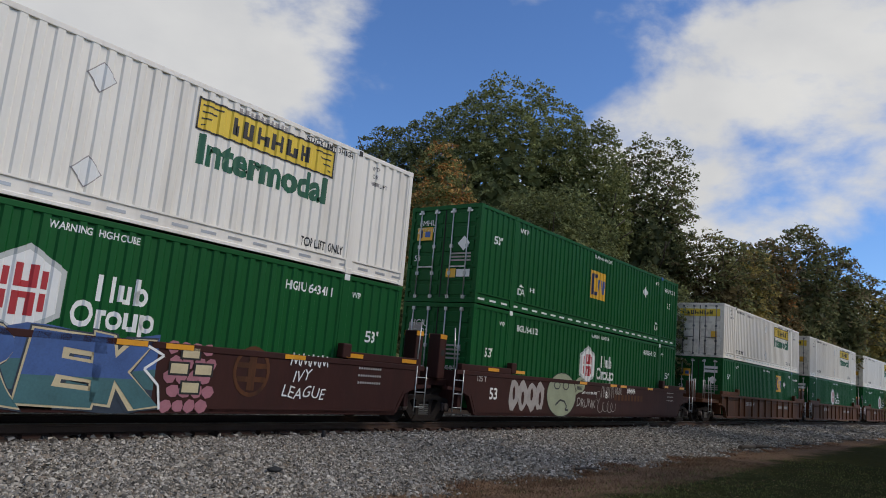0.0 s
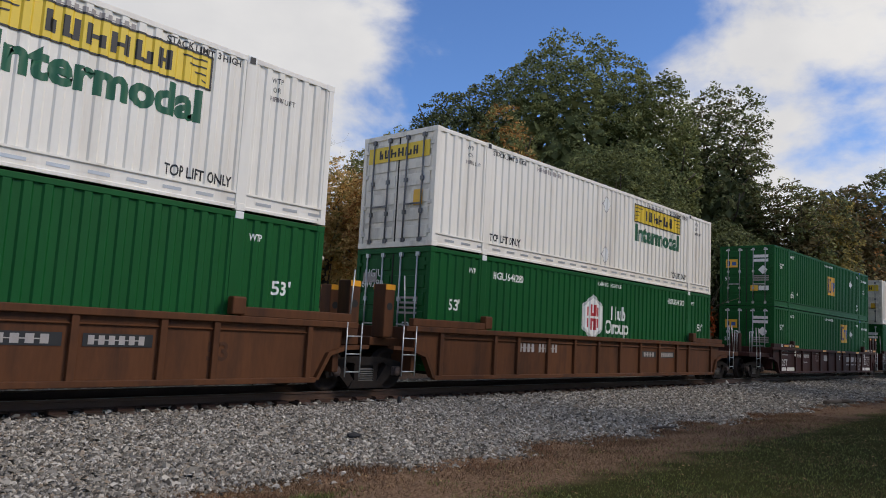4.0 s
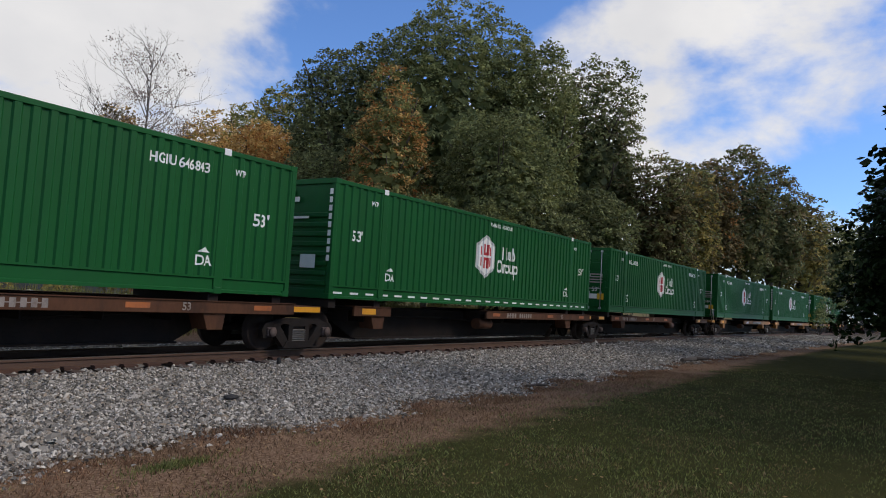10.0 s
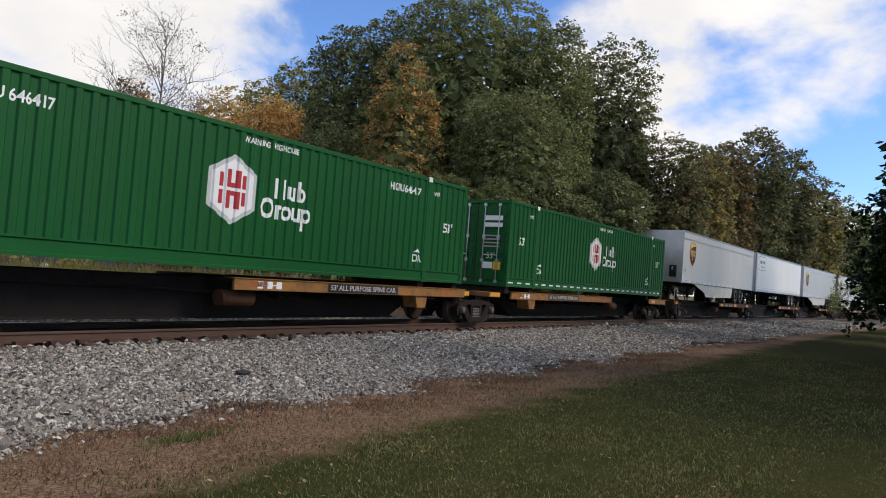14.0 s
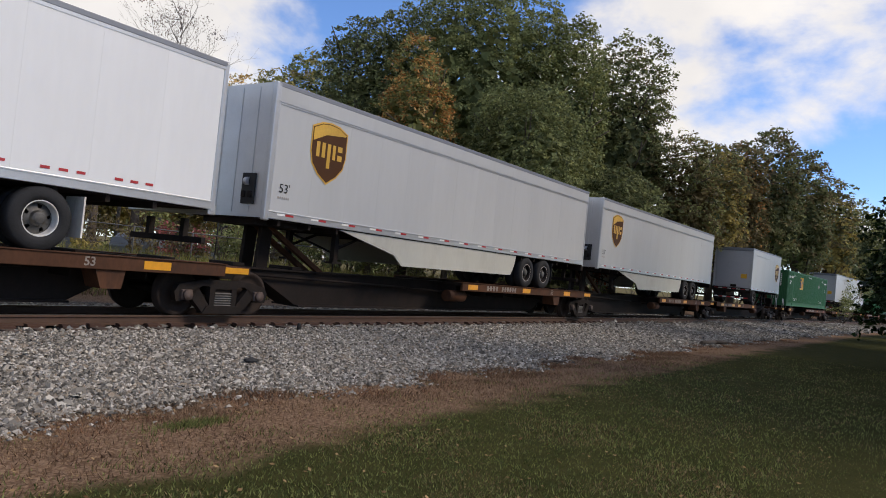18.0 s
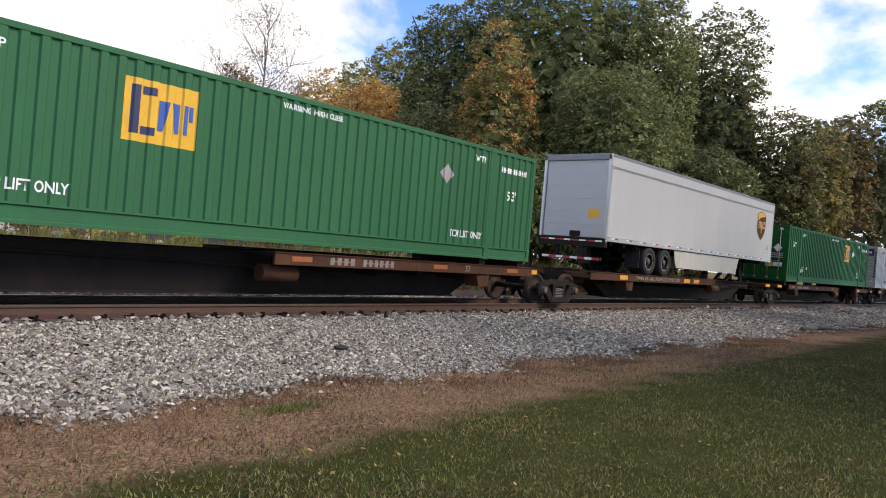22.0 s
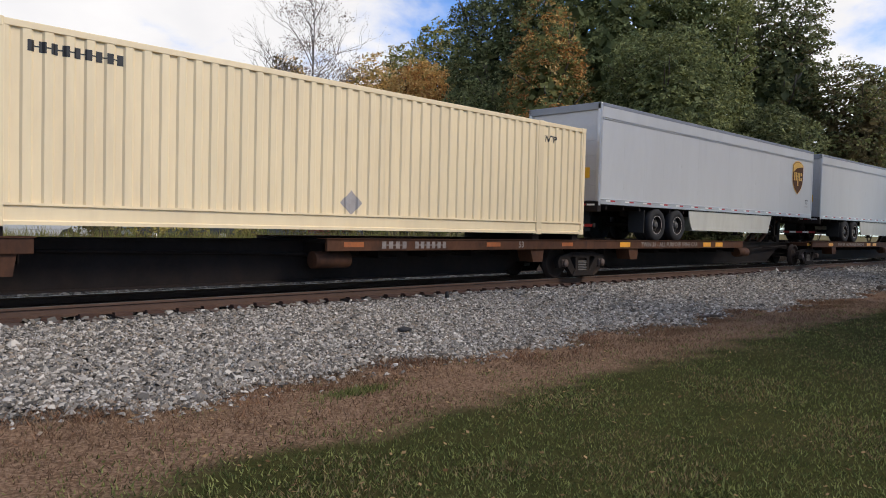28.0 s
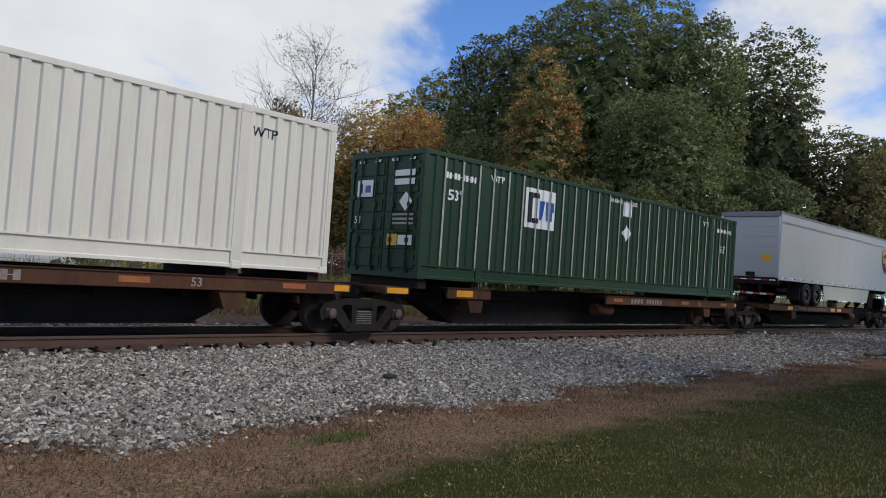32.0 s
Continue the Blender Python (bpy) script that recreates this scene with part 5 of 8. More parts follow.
# ---- double-stack well cars ----
def well_car(paint, ribs, end_left, end_right, marks):
    """A well-car unit; x nought is the middle of its load, z nought the rail's top. end_*: 'free' or 'shared'."""
    names = dict(maroon="dark maroon steel well car with white stencils", brown="orange-brown rusty steel well car with stiff ribs", tagged_maroon="maroon well car with smooth sides under spray paint")
    car = thing("well_car", names["tagged_maroon" if not ribs else paint], "railway car", "cars of the train")
    m = M[paint]
    top, low, half = 1.45, 0.25, 8.95
    for sy in (-1, 1):
        out = 1.44 if ribs else 1.52
        y0, y1 = sorted((sy * (out - 0.04), sy * out))
        plate = part("side_plate", slab(fresh(), [(-half + 0.35, top - 0.1), (-half + 0.35, 0.95), (-half + 0.75, 0.82), (-half + 1.05, low + 0.03), (half - 1.05, low + 0.03), (half - 0.75, 0.82), (half - 0.35, 0.95), (half - 0.35, top - 0.1)], y0, y1), m, car)
        part("top_chord", box(fresh(), -half, half, *sorted((sy * 1.38, sy * 1.54)), top - 0.12, top, 0.012), m, car)
        part("bottom_chord", box(fresh(), -half + 1.0, half - 1.0, *sorted((sy * 1.38, sy * 1.52)), low, low + 0.1, 0.012), m, car)
        for sx in (-1, 1):
            x0, x1 = sorted((sx * (half - 0.2), sx * (POST + 0.05)))
            part("raised_chord", box(fresh(), x0, x1, *sorted((sy * 1.38, sy * 1.53)), top, top + 0.17, 0.015), m, car)
            part("lift_guide", box(fresh(), *sorted((sx * (POST - 0.14), sx * (POST + 0.14))), *sorted((sy * 1.36, sy * 1.55)), top + 0.02, top + 0.34, 0.03), m, car)
            arch = [(sx * (half - 1.02), low + 0.05), (sx * (half - 0.72), 0.84), (sx * (half - 0.3), 0.97), (sx * (half + 0.35), 1.0), (sx * (half + 0.35), 0.92), (sx * (half - 0.26), 0.89), (sx * (half - 0.66), 0.77), (sx * (half - 0.94), low + 0.05)]
            part("wheel_arch_flange", slab(fresh(), arch, *sorted((sy * 1.36, sy * 1.52))), m, car)
        part("side_pipe", bar(fresh(), (-half + 1.2, sy * 1.462, 1.2), (half - 1.2, sy * 1.462, 1.2), 0.017, 6), m, plate)
        if ribs:
            for x in (-7.75, -5.72, -4.75, -3.35, -2.0, -0.67, 0.67, 2.0, 3.35, 4.75, 5.72, 7.75):
                part("rib", box(fresh(), x - 0.06, x + 0.06, *sorted((sy * 1.43, sy * 1.515)), low + 0.09, top - 0.115, 0.012), m, plate)
    part("well_floor", box(fresh(), -half + 1.0, half - 1.0, -1.38, 1.38, 0.36, 0.44), M["spine_dark"], car)
    for sx, kind in ((-1, end_left), (1, end_right)):
        stretch = 0.55 if kind == "shared" else 2.1
        x0, x1 = sorted((sx * (half - 0.4), sx * (half + stretch)))
        part("end_platform", box(fresh(), x0, x1, -0.95 if kind == "shared" else -1.3, 0.95 if kind == "shared" else 1.3, 0.98, 1.16, 0.02), m, car)
        part("end_bulkhead", box(fresh(), *sorted((sx * (half - 0.5), sx * (half - 0.34))), -1.38, 1.38, 0.44, 1.42, 0.02), m, car)
        part("end_sill_beam", slab(fresh(), [(sx * (half - 0.9), 0.75), (sx * (half + stretch), 0.80), (sx * (half + stretch), 1.0), (sx * (half - 0.9), 1.0)][::sx], -0.3, 0.3), M["spine_dark"], car)
        if kind == "free":
            ladder(car, sx * (half + 1.2), -1.36, 0.45, 1.25, "rod")
            for dx in (-0.2, 0.2):
                part("grab_post", bar(fresh(), (sx * (half + 1.2) + dx, -1.36, 1.2), (sx * (half + 1.2) + dx * 0.75, -1.3, 2.25), 0.018, 6), M["rod"], car)
            for dx in (1.75,):
                part("handrail", tube(fresh(), [(sx * (half + dx), -1.28, 1.15), (sx * (half + dx), -1.28, 2.05), (sx * (half + dx + 0.25), -1.28, 2.05), (sx * (half + dx + 0.25), -1.28, 1.15)], 0.017), M["rod"], car)
                part("handrail", tube(fresh(), [(sx * (half + dx), 1.28, 1.15), (sx * (half + dx), 1.28, 2.05), (sx * (half + dx + 0.25), 1.28, 2.05), (sx * (half + dx + 0.25), 1.28, 1.15)], 0.017), M["rod"], car)
            part("brake_stand", box(fresh(), *sorted((sx * (half + 0.9), sx * (half + 1.2))), -0.5, -0.1, 1.16, 2.0, 0.03), m, car)
        else:
            part("guide_stand", box(fresh(), *sorted((sx * (half + 0.05), sx * (half + 0.35))), -1.15, -0.75, 1.16, 2.35, 0.03), m, car)
            part("guide_stand", box(fresh(), *sorted((sx * (half + 0.05), sx * (half + 0.35))), 0.75, 1.15, 1.16, 2.35, 0.03), m, car)
            for y_ in (-0.95, 0.95):
                part("reflector", box(fresh(), *sorted((sx * (half + 0.06), sx * (half + 0.34))), y_ - 0.206, y_ + 0.206, 2.22, 2.34), M["mark"], car)
                # no real opening: a solid dark disc imitates the shade inside the hole
                part("stand_hole", bar(fresh(), (sx * (half + 0.2), y_ - 0.205, 1.85), (sx * (half + 0.2), y_ + 0.205, 1.85), 0.085, 14), M["gap"], car)
            part("grab_post", bar(fresh(), (sx * (half - 0.1), -1.36, 1.45), (sx * (half - 0.02), -1.34, 2.55), 0.017, 6), M["rod"], car)
            ladder(car, sx * (half - 0.1), -1.54, 0.35, 1.45, m="rod")
    # lettering on the near side
    f = -1.445
    if marks == "stencil":
        letters(car, "125T", -7.2, 0.74, 0.30, "stencil_white", 1.0, "stencil", False, f, span=0.86)
        bars(car, -7.1, 1.30, 0.9, 0.06, "faded", 12, "stencil_bar", False, f)
        bars(car, -7.1, 1.12, 0.8, 0.05, "faded", 12, "stencil_bar", False, f)
        for x0, x1 in ((-7.7, -6.95), (-6.85, -5.8), (5.8, 6.5), (6.6, 7.6)):
            blocks(car, [R4(x0, 0.37, x1, 0.53)], 0, 0, "soiled", "white_patch", 1, False, f)
        for t, z in (("20", 1.30), ("40", 1.12)):
            letters(car, t, -5.95, z, 0.15, "paint_white", 1, "stencil", False, -1.53)
        bars(car, -5.2, 1.10, 0.75, 0.18, "faded", 4, "stencil_bar", False, f)
        bars(car, -4.1, 1.10, 0.95, 0.18, "faded", 6, "stencil_bar", False, f)
        bars(car, -4.3, 0.78, 0.8, 0.07, "faded", 9, "stencil_bar", False, f)
        blocks(car, [R4(-0.2, -0.2, 0.2, 0.2)], -2.4, 1.05, "faded", "stencil_box", 1, False, f)
        blocks(car, [R4(-0.17, -0.17, 0.17, 0.17)], -2.4, 1.05, "maroon", "stencil_box", 1, False, f - 0.004)
        blocks(car, [R4(-0.35, -0.15, 0.35, 0.15)], -0.95, 1.02, "faded", "stencil_panel", 1, False, f)
        for x in (2.7, 3.6, 4.5, 5.4):
            blocks(car, [((x, 0.85), (x + 0.55, 0.85), (x + 0.63, 1.12), (x + 0.08, 1.12))], 0, 0, "faded", "faded_stencil", 1, False, f)
            blocks(car, [R4(x - 0.02, 0.66, x + 0.58, 0.72)], 0, 0, "faded", "faded_stencil", 1, False, f)
        letters(car, "53", 6.62, 0.86, 0.36, "stencil_white", 1, "stencil", False, f, span=0.52)
        for t, z in (("20", 1.30), ("40", 1.14)):
            letters(car, t, 6.09, z, 0.15, "paint_white", 1, "stencil", False, -1.53)
        letters(car, "IL 53' 1\"", 5.22, 0.58, 0.10, "faded", 1, "stencil", False, f, span=0.46)
        letters(car, "IW 8' 9\"", 5.22, 0.42, 0.10, "faded", 1, "stencil", False, f, span=0.46)
        bars(car, 6.62, 1.14, 0.5, 0.05, "faded", 8, "stencil_bar", False, f)
        bars(car, 7.3, 1.05, 0.66, 0.05, "faded", 9, "stencil_bar", False, f)
        blocks(car, [R4(7.12, 0.66, 7.5, 0.68), R4(7.12, 0.92, 7.5, 0.94), R4(7.12, 0.68, 7.14, 0.92), R4(7.48, 0.68, 7.5, 0.92)], 0, 0, "faded", "stencil_box", 1, False, f)
        for t, x in (("45", 6.72), ("48", 7.12), ("53", 7.75)):
            letters(car, t, x, top + 0.085, 0.13, "paint_white", 1, "stencil", False, -1.533)
        letters(car, "C", 1.15, 1.05, 0.22, "paint_white", 1, "stencil", False, -1.53)
        bars(car, 7.2, 1.15, 0.7, 0.06, "faded", 9, "stencil_bar", False, f)
        for t, x in (("53", -7.75), ("48", -6.62), ("45", -6.2)):
            letters(car, t, x, top + 0.085, 0.13, "paint_white", 1, "stencil", False, -1.533)
    if marks == "brown":
        bars(car, -4.3, 1.05, 0.75, 0.22, "faded", 4, "stencil_bar", False, f)
        bars(car, -3.3, 1.05, 0.95, 0.22, "faded", 6, "stencil_bar", False, f)
        letters(car, "53", 5.8, 0.8, 0.32, "spine", 1, "stencil", False, f)
        blocks(car, [R4(2.15, 0.86, 3.2, 1.06), R4(3.5, 0.86, 4.6, 1.06)], 0, 0, "black", "label_field", 1, False, f)
        bars(car, 2.7, 0.96, 0.8, 0.14, "faded", 4, "stencil_bar", False, f - 0.004)
        bars(car, 4.05, 0.96, 0.95, 0.14, "faded", 6, "stencil_bar", False, f - 0.004)
    me = mesh_of("reflector", lay_on(rect(fresh(), -0.28, 0.28, -0.045, 0.045), 0, 0, False, flat_y=-1.545), M["mark"])
    for x in (-7.2, -5.75, -1.5, 1.0, 1.9, 4.6, 6.35, 8.3) if marks != "brown" else ():
        again("reflector", me, car, x, 0, top - 0.06 if abs(x) < 5.5 else top + 0.085)
    return car


def spray(car, big):
    """Graffiti as plain coloured shapes on the smooth side."""
    f = -1.524
    rng = random.Random(3 if big else 8)

    def wavy(cx, cz, w, h, seed, n=18):
        r = random.Random(seed)
        return [(cx + w * math.cos(radians(k * 360 / n)) * r.uniform(0.8, 1.12), cz + h * math.sin(radians(k * 360 / n)) * r.uniform(0.8, 1.12)) for k in range(n)]

    def ring(cx, cz, rx, rz, t, n=18, a0=0, a1=360):
        return [[(cx + k * rx * math.cos(radians(a)), cz + k * rz * math.sin(radians(a))) for a, k in ((b, 1), (b + (a1 - a0) / n, 1), (b + (a1 - a0) / n, 1 - t), (b, 1 - t))] for b in (a0 + i * (a1 - a0) / n for i in range(n))]

    def stroke(points, w):
        out = []
        for (a, b), (c, d) in zip(points, points[1:]):
            L = math.hypot(c - a, d - b) or 1
            nx, nz = -(d - b) / L * w, (c - a) / L * w
            out.append([(a - nx, b - nz), (c - nx, d - nz), (c + nx, d + nz), (a + nx, b + nz)])
        return out
    def script(text, x, z, h, m, tilt=0.0, lean=0.25, bold=0.0):
        """Hand-sprayed words, slanted."""
        bm = words(text, h, 1.0, bold)
        for v in bm.verts:
            a, b = v.co.x, v.co.z
            v.co.x, v.co.z = a + lean * b, b + tilt * a + 0.03 * math.sin(9 * a)
        part("sprayed_words", lay_on(bm, x, z, False, flat_y=f - 0.012), M[m], car)

    def band(x0, x1, low, high, seed):
        r = random.Random(seed)
        n = 26
        xs = [x0 + (x1 - x0) * k / n for k in range(n + 1)]
        return [(x, low + 0.05 * math.sin(2.3 * x + seed) + r.uniform(-0.02, 0.02)) for x in xs] + [(x, high + 0.06 * math.sin(3.1 * x + seed) + r.uniform(-0.03, 0.03)) for x in reversed(xs)]
    if big:
        for lo, hi, m_, d, nm in ((0.30, 0.74, "graf_shadow", 0.0, "dark blue spray-paint base"), (0.62, 1.08, "graf_teal", 0.002, "teal spray-paint band"), (0.98, 1.50, "graf_blue", 0.004, "blue spray-paint band")):
            blocks(car, [band(-8.0, 1.5, lo, hi, int(lo * 10))], 0, 0, m_, "spray_shape", 1, False, f - d, nm)
        # four big swelling letters: dark edge, cream outline, blue above and teal below
        for t, x0, x1 in (("E", -3.15, -1.75), ("R", -1.75, -0.55), ("E", -0.62, 0.48), ("K", 0.42, 1.55)):
            for fat, m_, d, cut in ((0.17, "graf_shadow", 0.006, None), (0.12, "graf_cream", 0.009, None), (0.06, "graf_blue", 0.012, None), (0.06, "graf_teal", 0.015, 0.80)):
                bm = words(t, 1.0, 1.0, fat)
                lo, hi = min(v.co.x for v in bm.verts), max(v.co.x for v in bm.verts)
                zl, zh = min(v.co.z for v in bm.verts), max(v.co.z for v in bm.verts)
                grow = fat * 0.55
                for v in bm.verts:
                    u = (v.co.x - lo) / (hi - lo)
                    w = (v.co.z - zl) / (zh - zl)
                    v.co.x = x0 - grow + (x1 - x0 + 2 * grow) * u + 0.10 * math.sin(3.0 * w + x0)
                    v.co.z = 0.40 - grow + (1.02 + 2 * grow) * w + 0.05 * math.sin(5 * u + x1)
                if cut:
                    bmesh.ops.bisect_plane(bm, geom=[*bm.verts, *bm.edges, *bm.faces], plane_co=(0, 0, cut), plane_no=(0, 0, 1), clear_outer=True)
                part("spray_letter", lay_on(bm, 0, 0, False, flat_y=f - d), M[m_], car, "swelling blue spray-paint letter with a cream outline" if fat > 0.15 else "")
        blocks(car, stroke([(1.30, 1.36), (1.62, 1.22), (1.28, 0.98), (1.58, 0.72), (1.66, 0.32)], 0.022), 0, 0, "paint_white", "spray_outline", 1, False, f - 0.013)
        bars(car, -2.9, 1.41, 1.5, 0.10, "faded", 12, "stencil_bar", False, f - 0.014)
        # a patch of painted rubble with four pale bricks
        for i in range(20):
            x, z = 1.78 + 0.24 * (i % 4) + 0.1 * (i // 4 % 2), 0.38 + 0.25 * (i // 4)
            blocks(car, [wavy(x, z, 0.135, 0.12, 30 + i, 7)], 0, 0, "graf_pink", "spray_stone", 1, False, f - 0.004, "pink spray-paint stone")
        for x, z in ((2.15, 1.30), (1.95, 1.02), (2.45, 1.02), (2.22, 0.70)):
            blocks(car, [R4(x - 0.21, z - 0.12, x + 0.21, z + 0.12)], 0, 0, "black", "spray_shade", 1, False, f - 0.008)
            blocks(car, [R4(x - 0.17, z - 0.085, x + 0.17, z + 0.085)], 0, 0, "graf_cream", "spray_brick", 1, False, f - 0.012)
        blocks(car, ring(3.55, 1.05, 0.44, 0.48, 0.16, 24), 0, 0, "brown", "faded_emblem", 1, False, f, "faded orange ring emblem")
        blocks(car, [R4(-0.09, -0.36, 0.09, 0.36), R4(-0.36, 0.06, -0.09, 0.16), R4(0.09, 0.06, 0.36, 0.16), R4(-0.34, -0.2, -0.09, -0.1), R4(0.09, -0.2, 0.34, -0.1)], 3.55, 1.05, "brown", "faded_emblem", 1, False, f)
        for i in range(4):
            x = 4.5 + 0.27 * i
            blocks(car, stroke([(x, 1.22), (x + 0.06, 1.48), (x + 0.13, 1.26), (x + 0.2, 1.46), (x + 0.24, 1.24)], 0.016), 0, 0, "paint_white", "scrawl", 1, False, f - 0.01)
        script("IVY", 4.85, 1.02, 0.24, "paint_white")
        script("LEAGUE", 4.95, 0.68, 0.24, "paint_white")
    else:
        blocks(car, [round_poly(-3.0, 0.95, 1.0, 0.70, 22)], 0, 0, "graf_grey", "spray_shape", 1, False, f, "grey-green spray-paint face")
        for x in (-3.35, -2.75):
            blocks(car, ring(x, 1.25, 0.22, 0.14, 0.25), 0, 0, "black", "spray_outline", 1, False, f - 0.004)
        blocks(car, stroke([(-3.4, 0.62), (-3.1, 0.78), (-2.8, 0.74), (-2.62, 0.58), (-2.72, 0.46), (-2.5, 0.46)], 0.03), 0, 0, "black", "spray_outline", 1, False, f - 0.004)
        blocks(car, ring(-3.0, 0.95, 1.02, 0.72, 0.03, 26), 0, 0, "black", "spray_outline", 1, False, f - 0.004)
        blocks(car, [round_poly(-1.72, 1.32, 0.38, 0.26, 16), ((-1.95, 1.14), (-1.75, 1.08), (-2.12, 0.92))], 0, 0, "graf_grey", "spray_shape", 1, False, f - 0.006, "grey spray-paint speech bubble")
        script("FREE", -1.72, 1.40, 0.15, "black", bold=0.03)
        bars(car, -1.75, 1.21, 0.42, 0.13, "black", 5, "spray_scribble", False, f - 0.012)
        letters(car, "LMT 117,110 PER UNIT", -0.95, 1.06, 0.085, "paint_white", 1, "stencil", False, f)
        script("DRUNK", -1.20, 0.70, 0.30, "faded", -0.02, 0.1)
        blocks(car, ring(-0.22, 0.98, 0.16, 0.18, 0.1), 0, 0, "faded", "stencil_ring", 1, False, f)
        for k in range(5):
            x = 0.0 + 0.22 * k
            blocks(car, stroke([(x, 0.92), (x + 0.03, 1.30), (x + 0.09, 1.46), (x + 0.15, 1.28), (x + 0.18, 0.95)], 0.014), 0, 0, "faded", "spray_outline", 1, False, f - 0.008 - 0.0006 * k)
        for k, cx in enumerate((-0.05, 0.38, 0.75, 1.05)):
            blocks(car, ring(cx, 0.62, 0.24, 0.22 - 0.03 * (k % 2), 0.09, 16, 120, 400), 0, 0, "faded", "spray_outline", 1, False, f - 0.008 - 0.0006 * k)
        letters(car, "B", 0.42, 1.02, 0.24, "paint_white", 1, "stencil", False, f - 0.012)
        for k in range(4):
            x = 1.18 + 0.15 * k
            blocks(car, stroke([(x, 1.10), (x + 0.04, 1.36), (x + 0.10, 1.2), (x + 0.05, 1.12), (x + 0.15, 1.08)], 0.014), 0, 0, "faded", "scrawl", 1, False, f - 0.01)
        for k in range(4):
            x = 2.28 + 0.19 * k
            blocks(car, stroke([(x, 1.12), (x + 0.05, 1.36), (x + 0.10, 1.16), (x + 0.16, 1.34), (x + 0.19, 1.14)], 0.018), 0, 0, "paint_white", "scrawl", 1, False, f - 0.01)
        for i in range(4):
            blocks(car, [wavy(-6.0 + i * 0.52, 0.86, 0.30, 0.46, 11 + i, 12)], 0, 0, "faded", "spray_shape", 1, False, f, "pale spray-paint letter shape")
            blocks(car, [wavy(-6.0 + i * 0.52, 0.90 - 0.1 * (i % 2), 0.08, 0.22, 21 + i, 8)], 0, 0, "maroon", "spray_shade", 1, False, f - 0.004)
        letters(car, "53", -7.1, 0.85, 0.32, "paint_white", 1, "stencil", False, f)
        letters(car, "125 T", -7.75, 1.25, 0.15, "faded", 1, "stencil", False, f)
        for i in range(9):
            blocks(car, [R4(0, 0.86, 0.2, 1.08)], 1.15 + i * 0.31, 0, "brown", "faded_stencil", 1, False, f - 0.004)
    for i in range(3):
        bars(car, 6.95, 1.28 - 0.16 * i, 0.8, 0.05, "faded", 10, "stencil_bar", False, f)
    if not big:
        bars(car, -0.75, 1.40, 0.8, 0.08, "paint_white", 9, "stencil_bar", False, f)


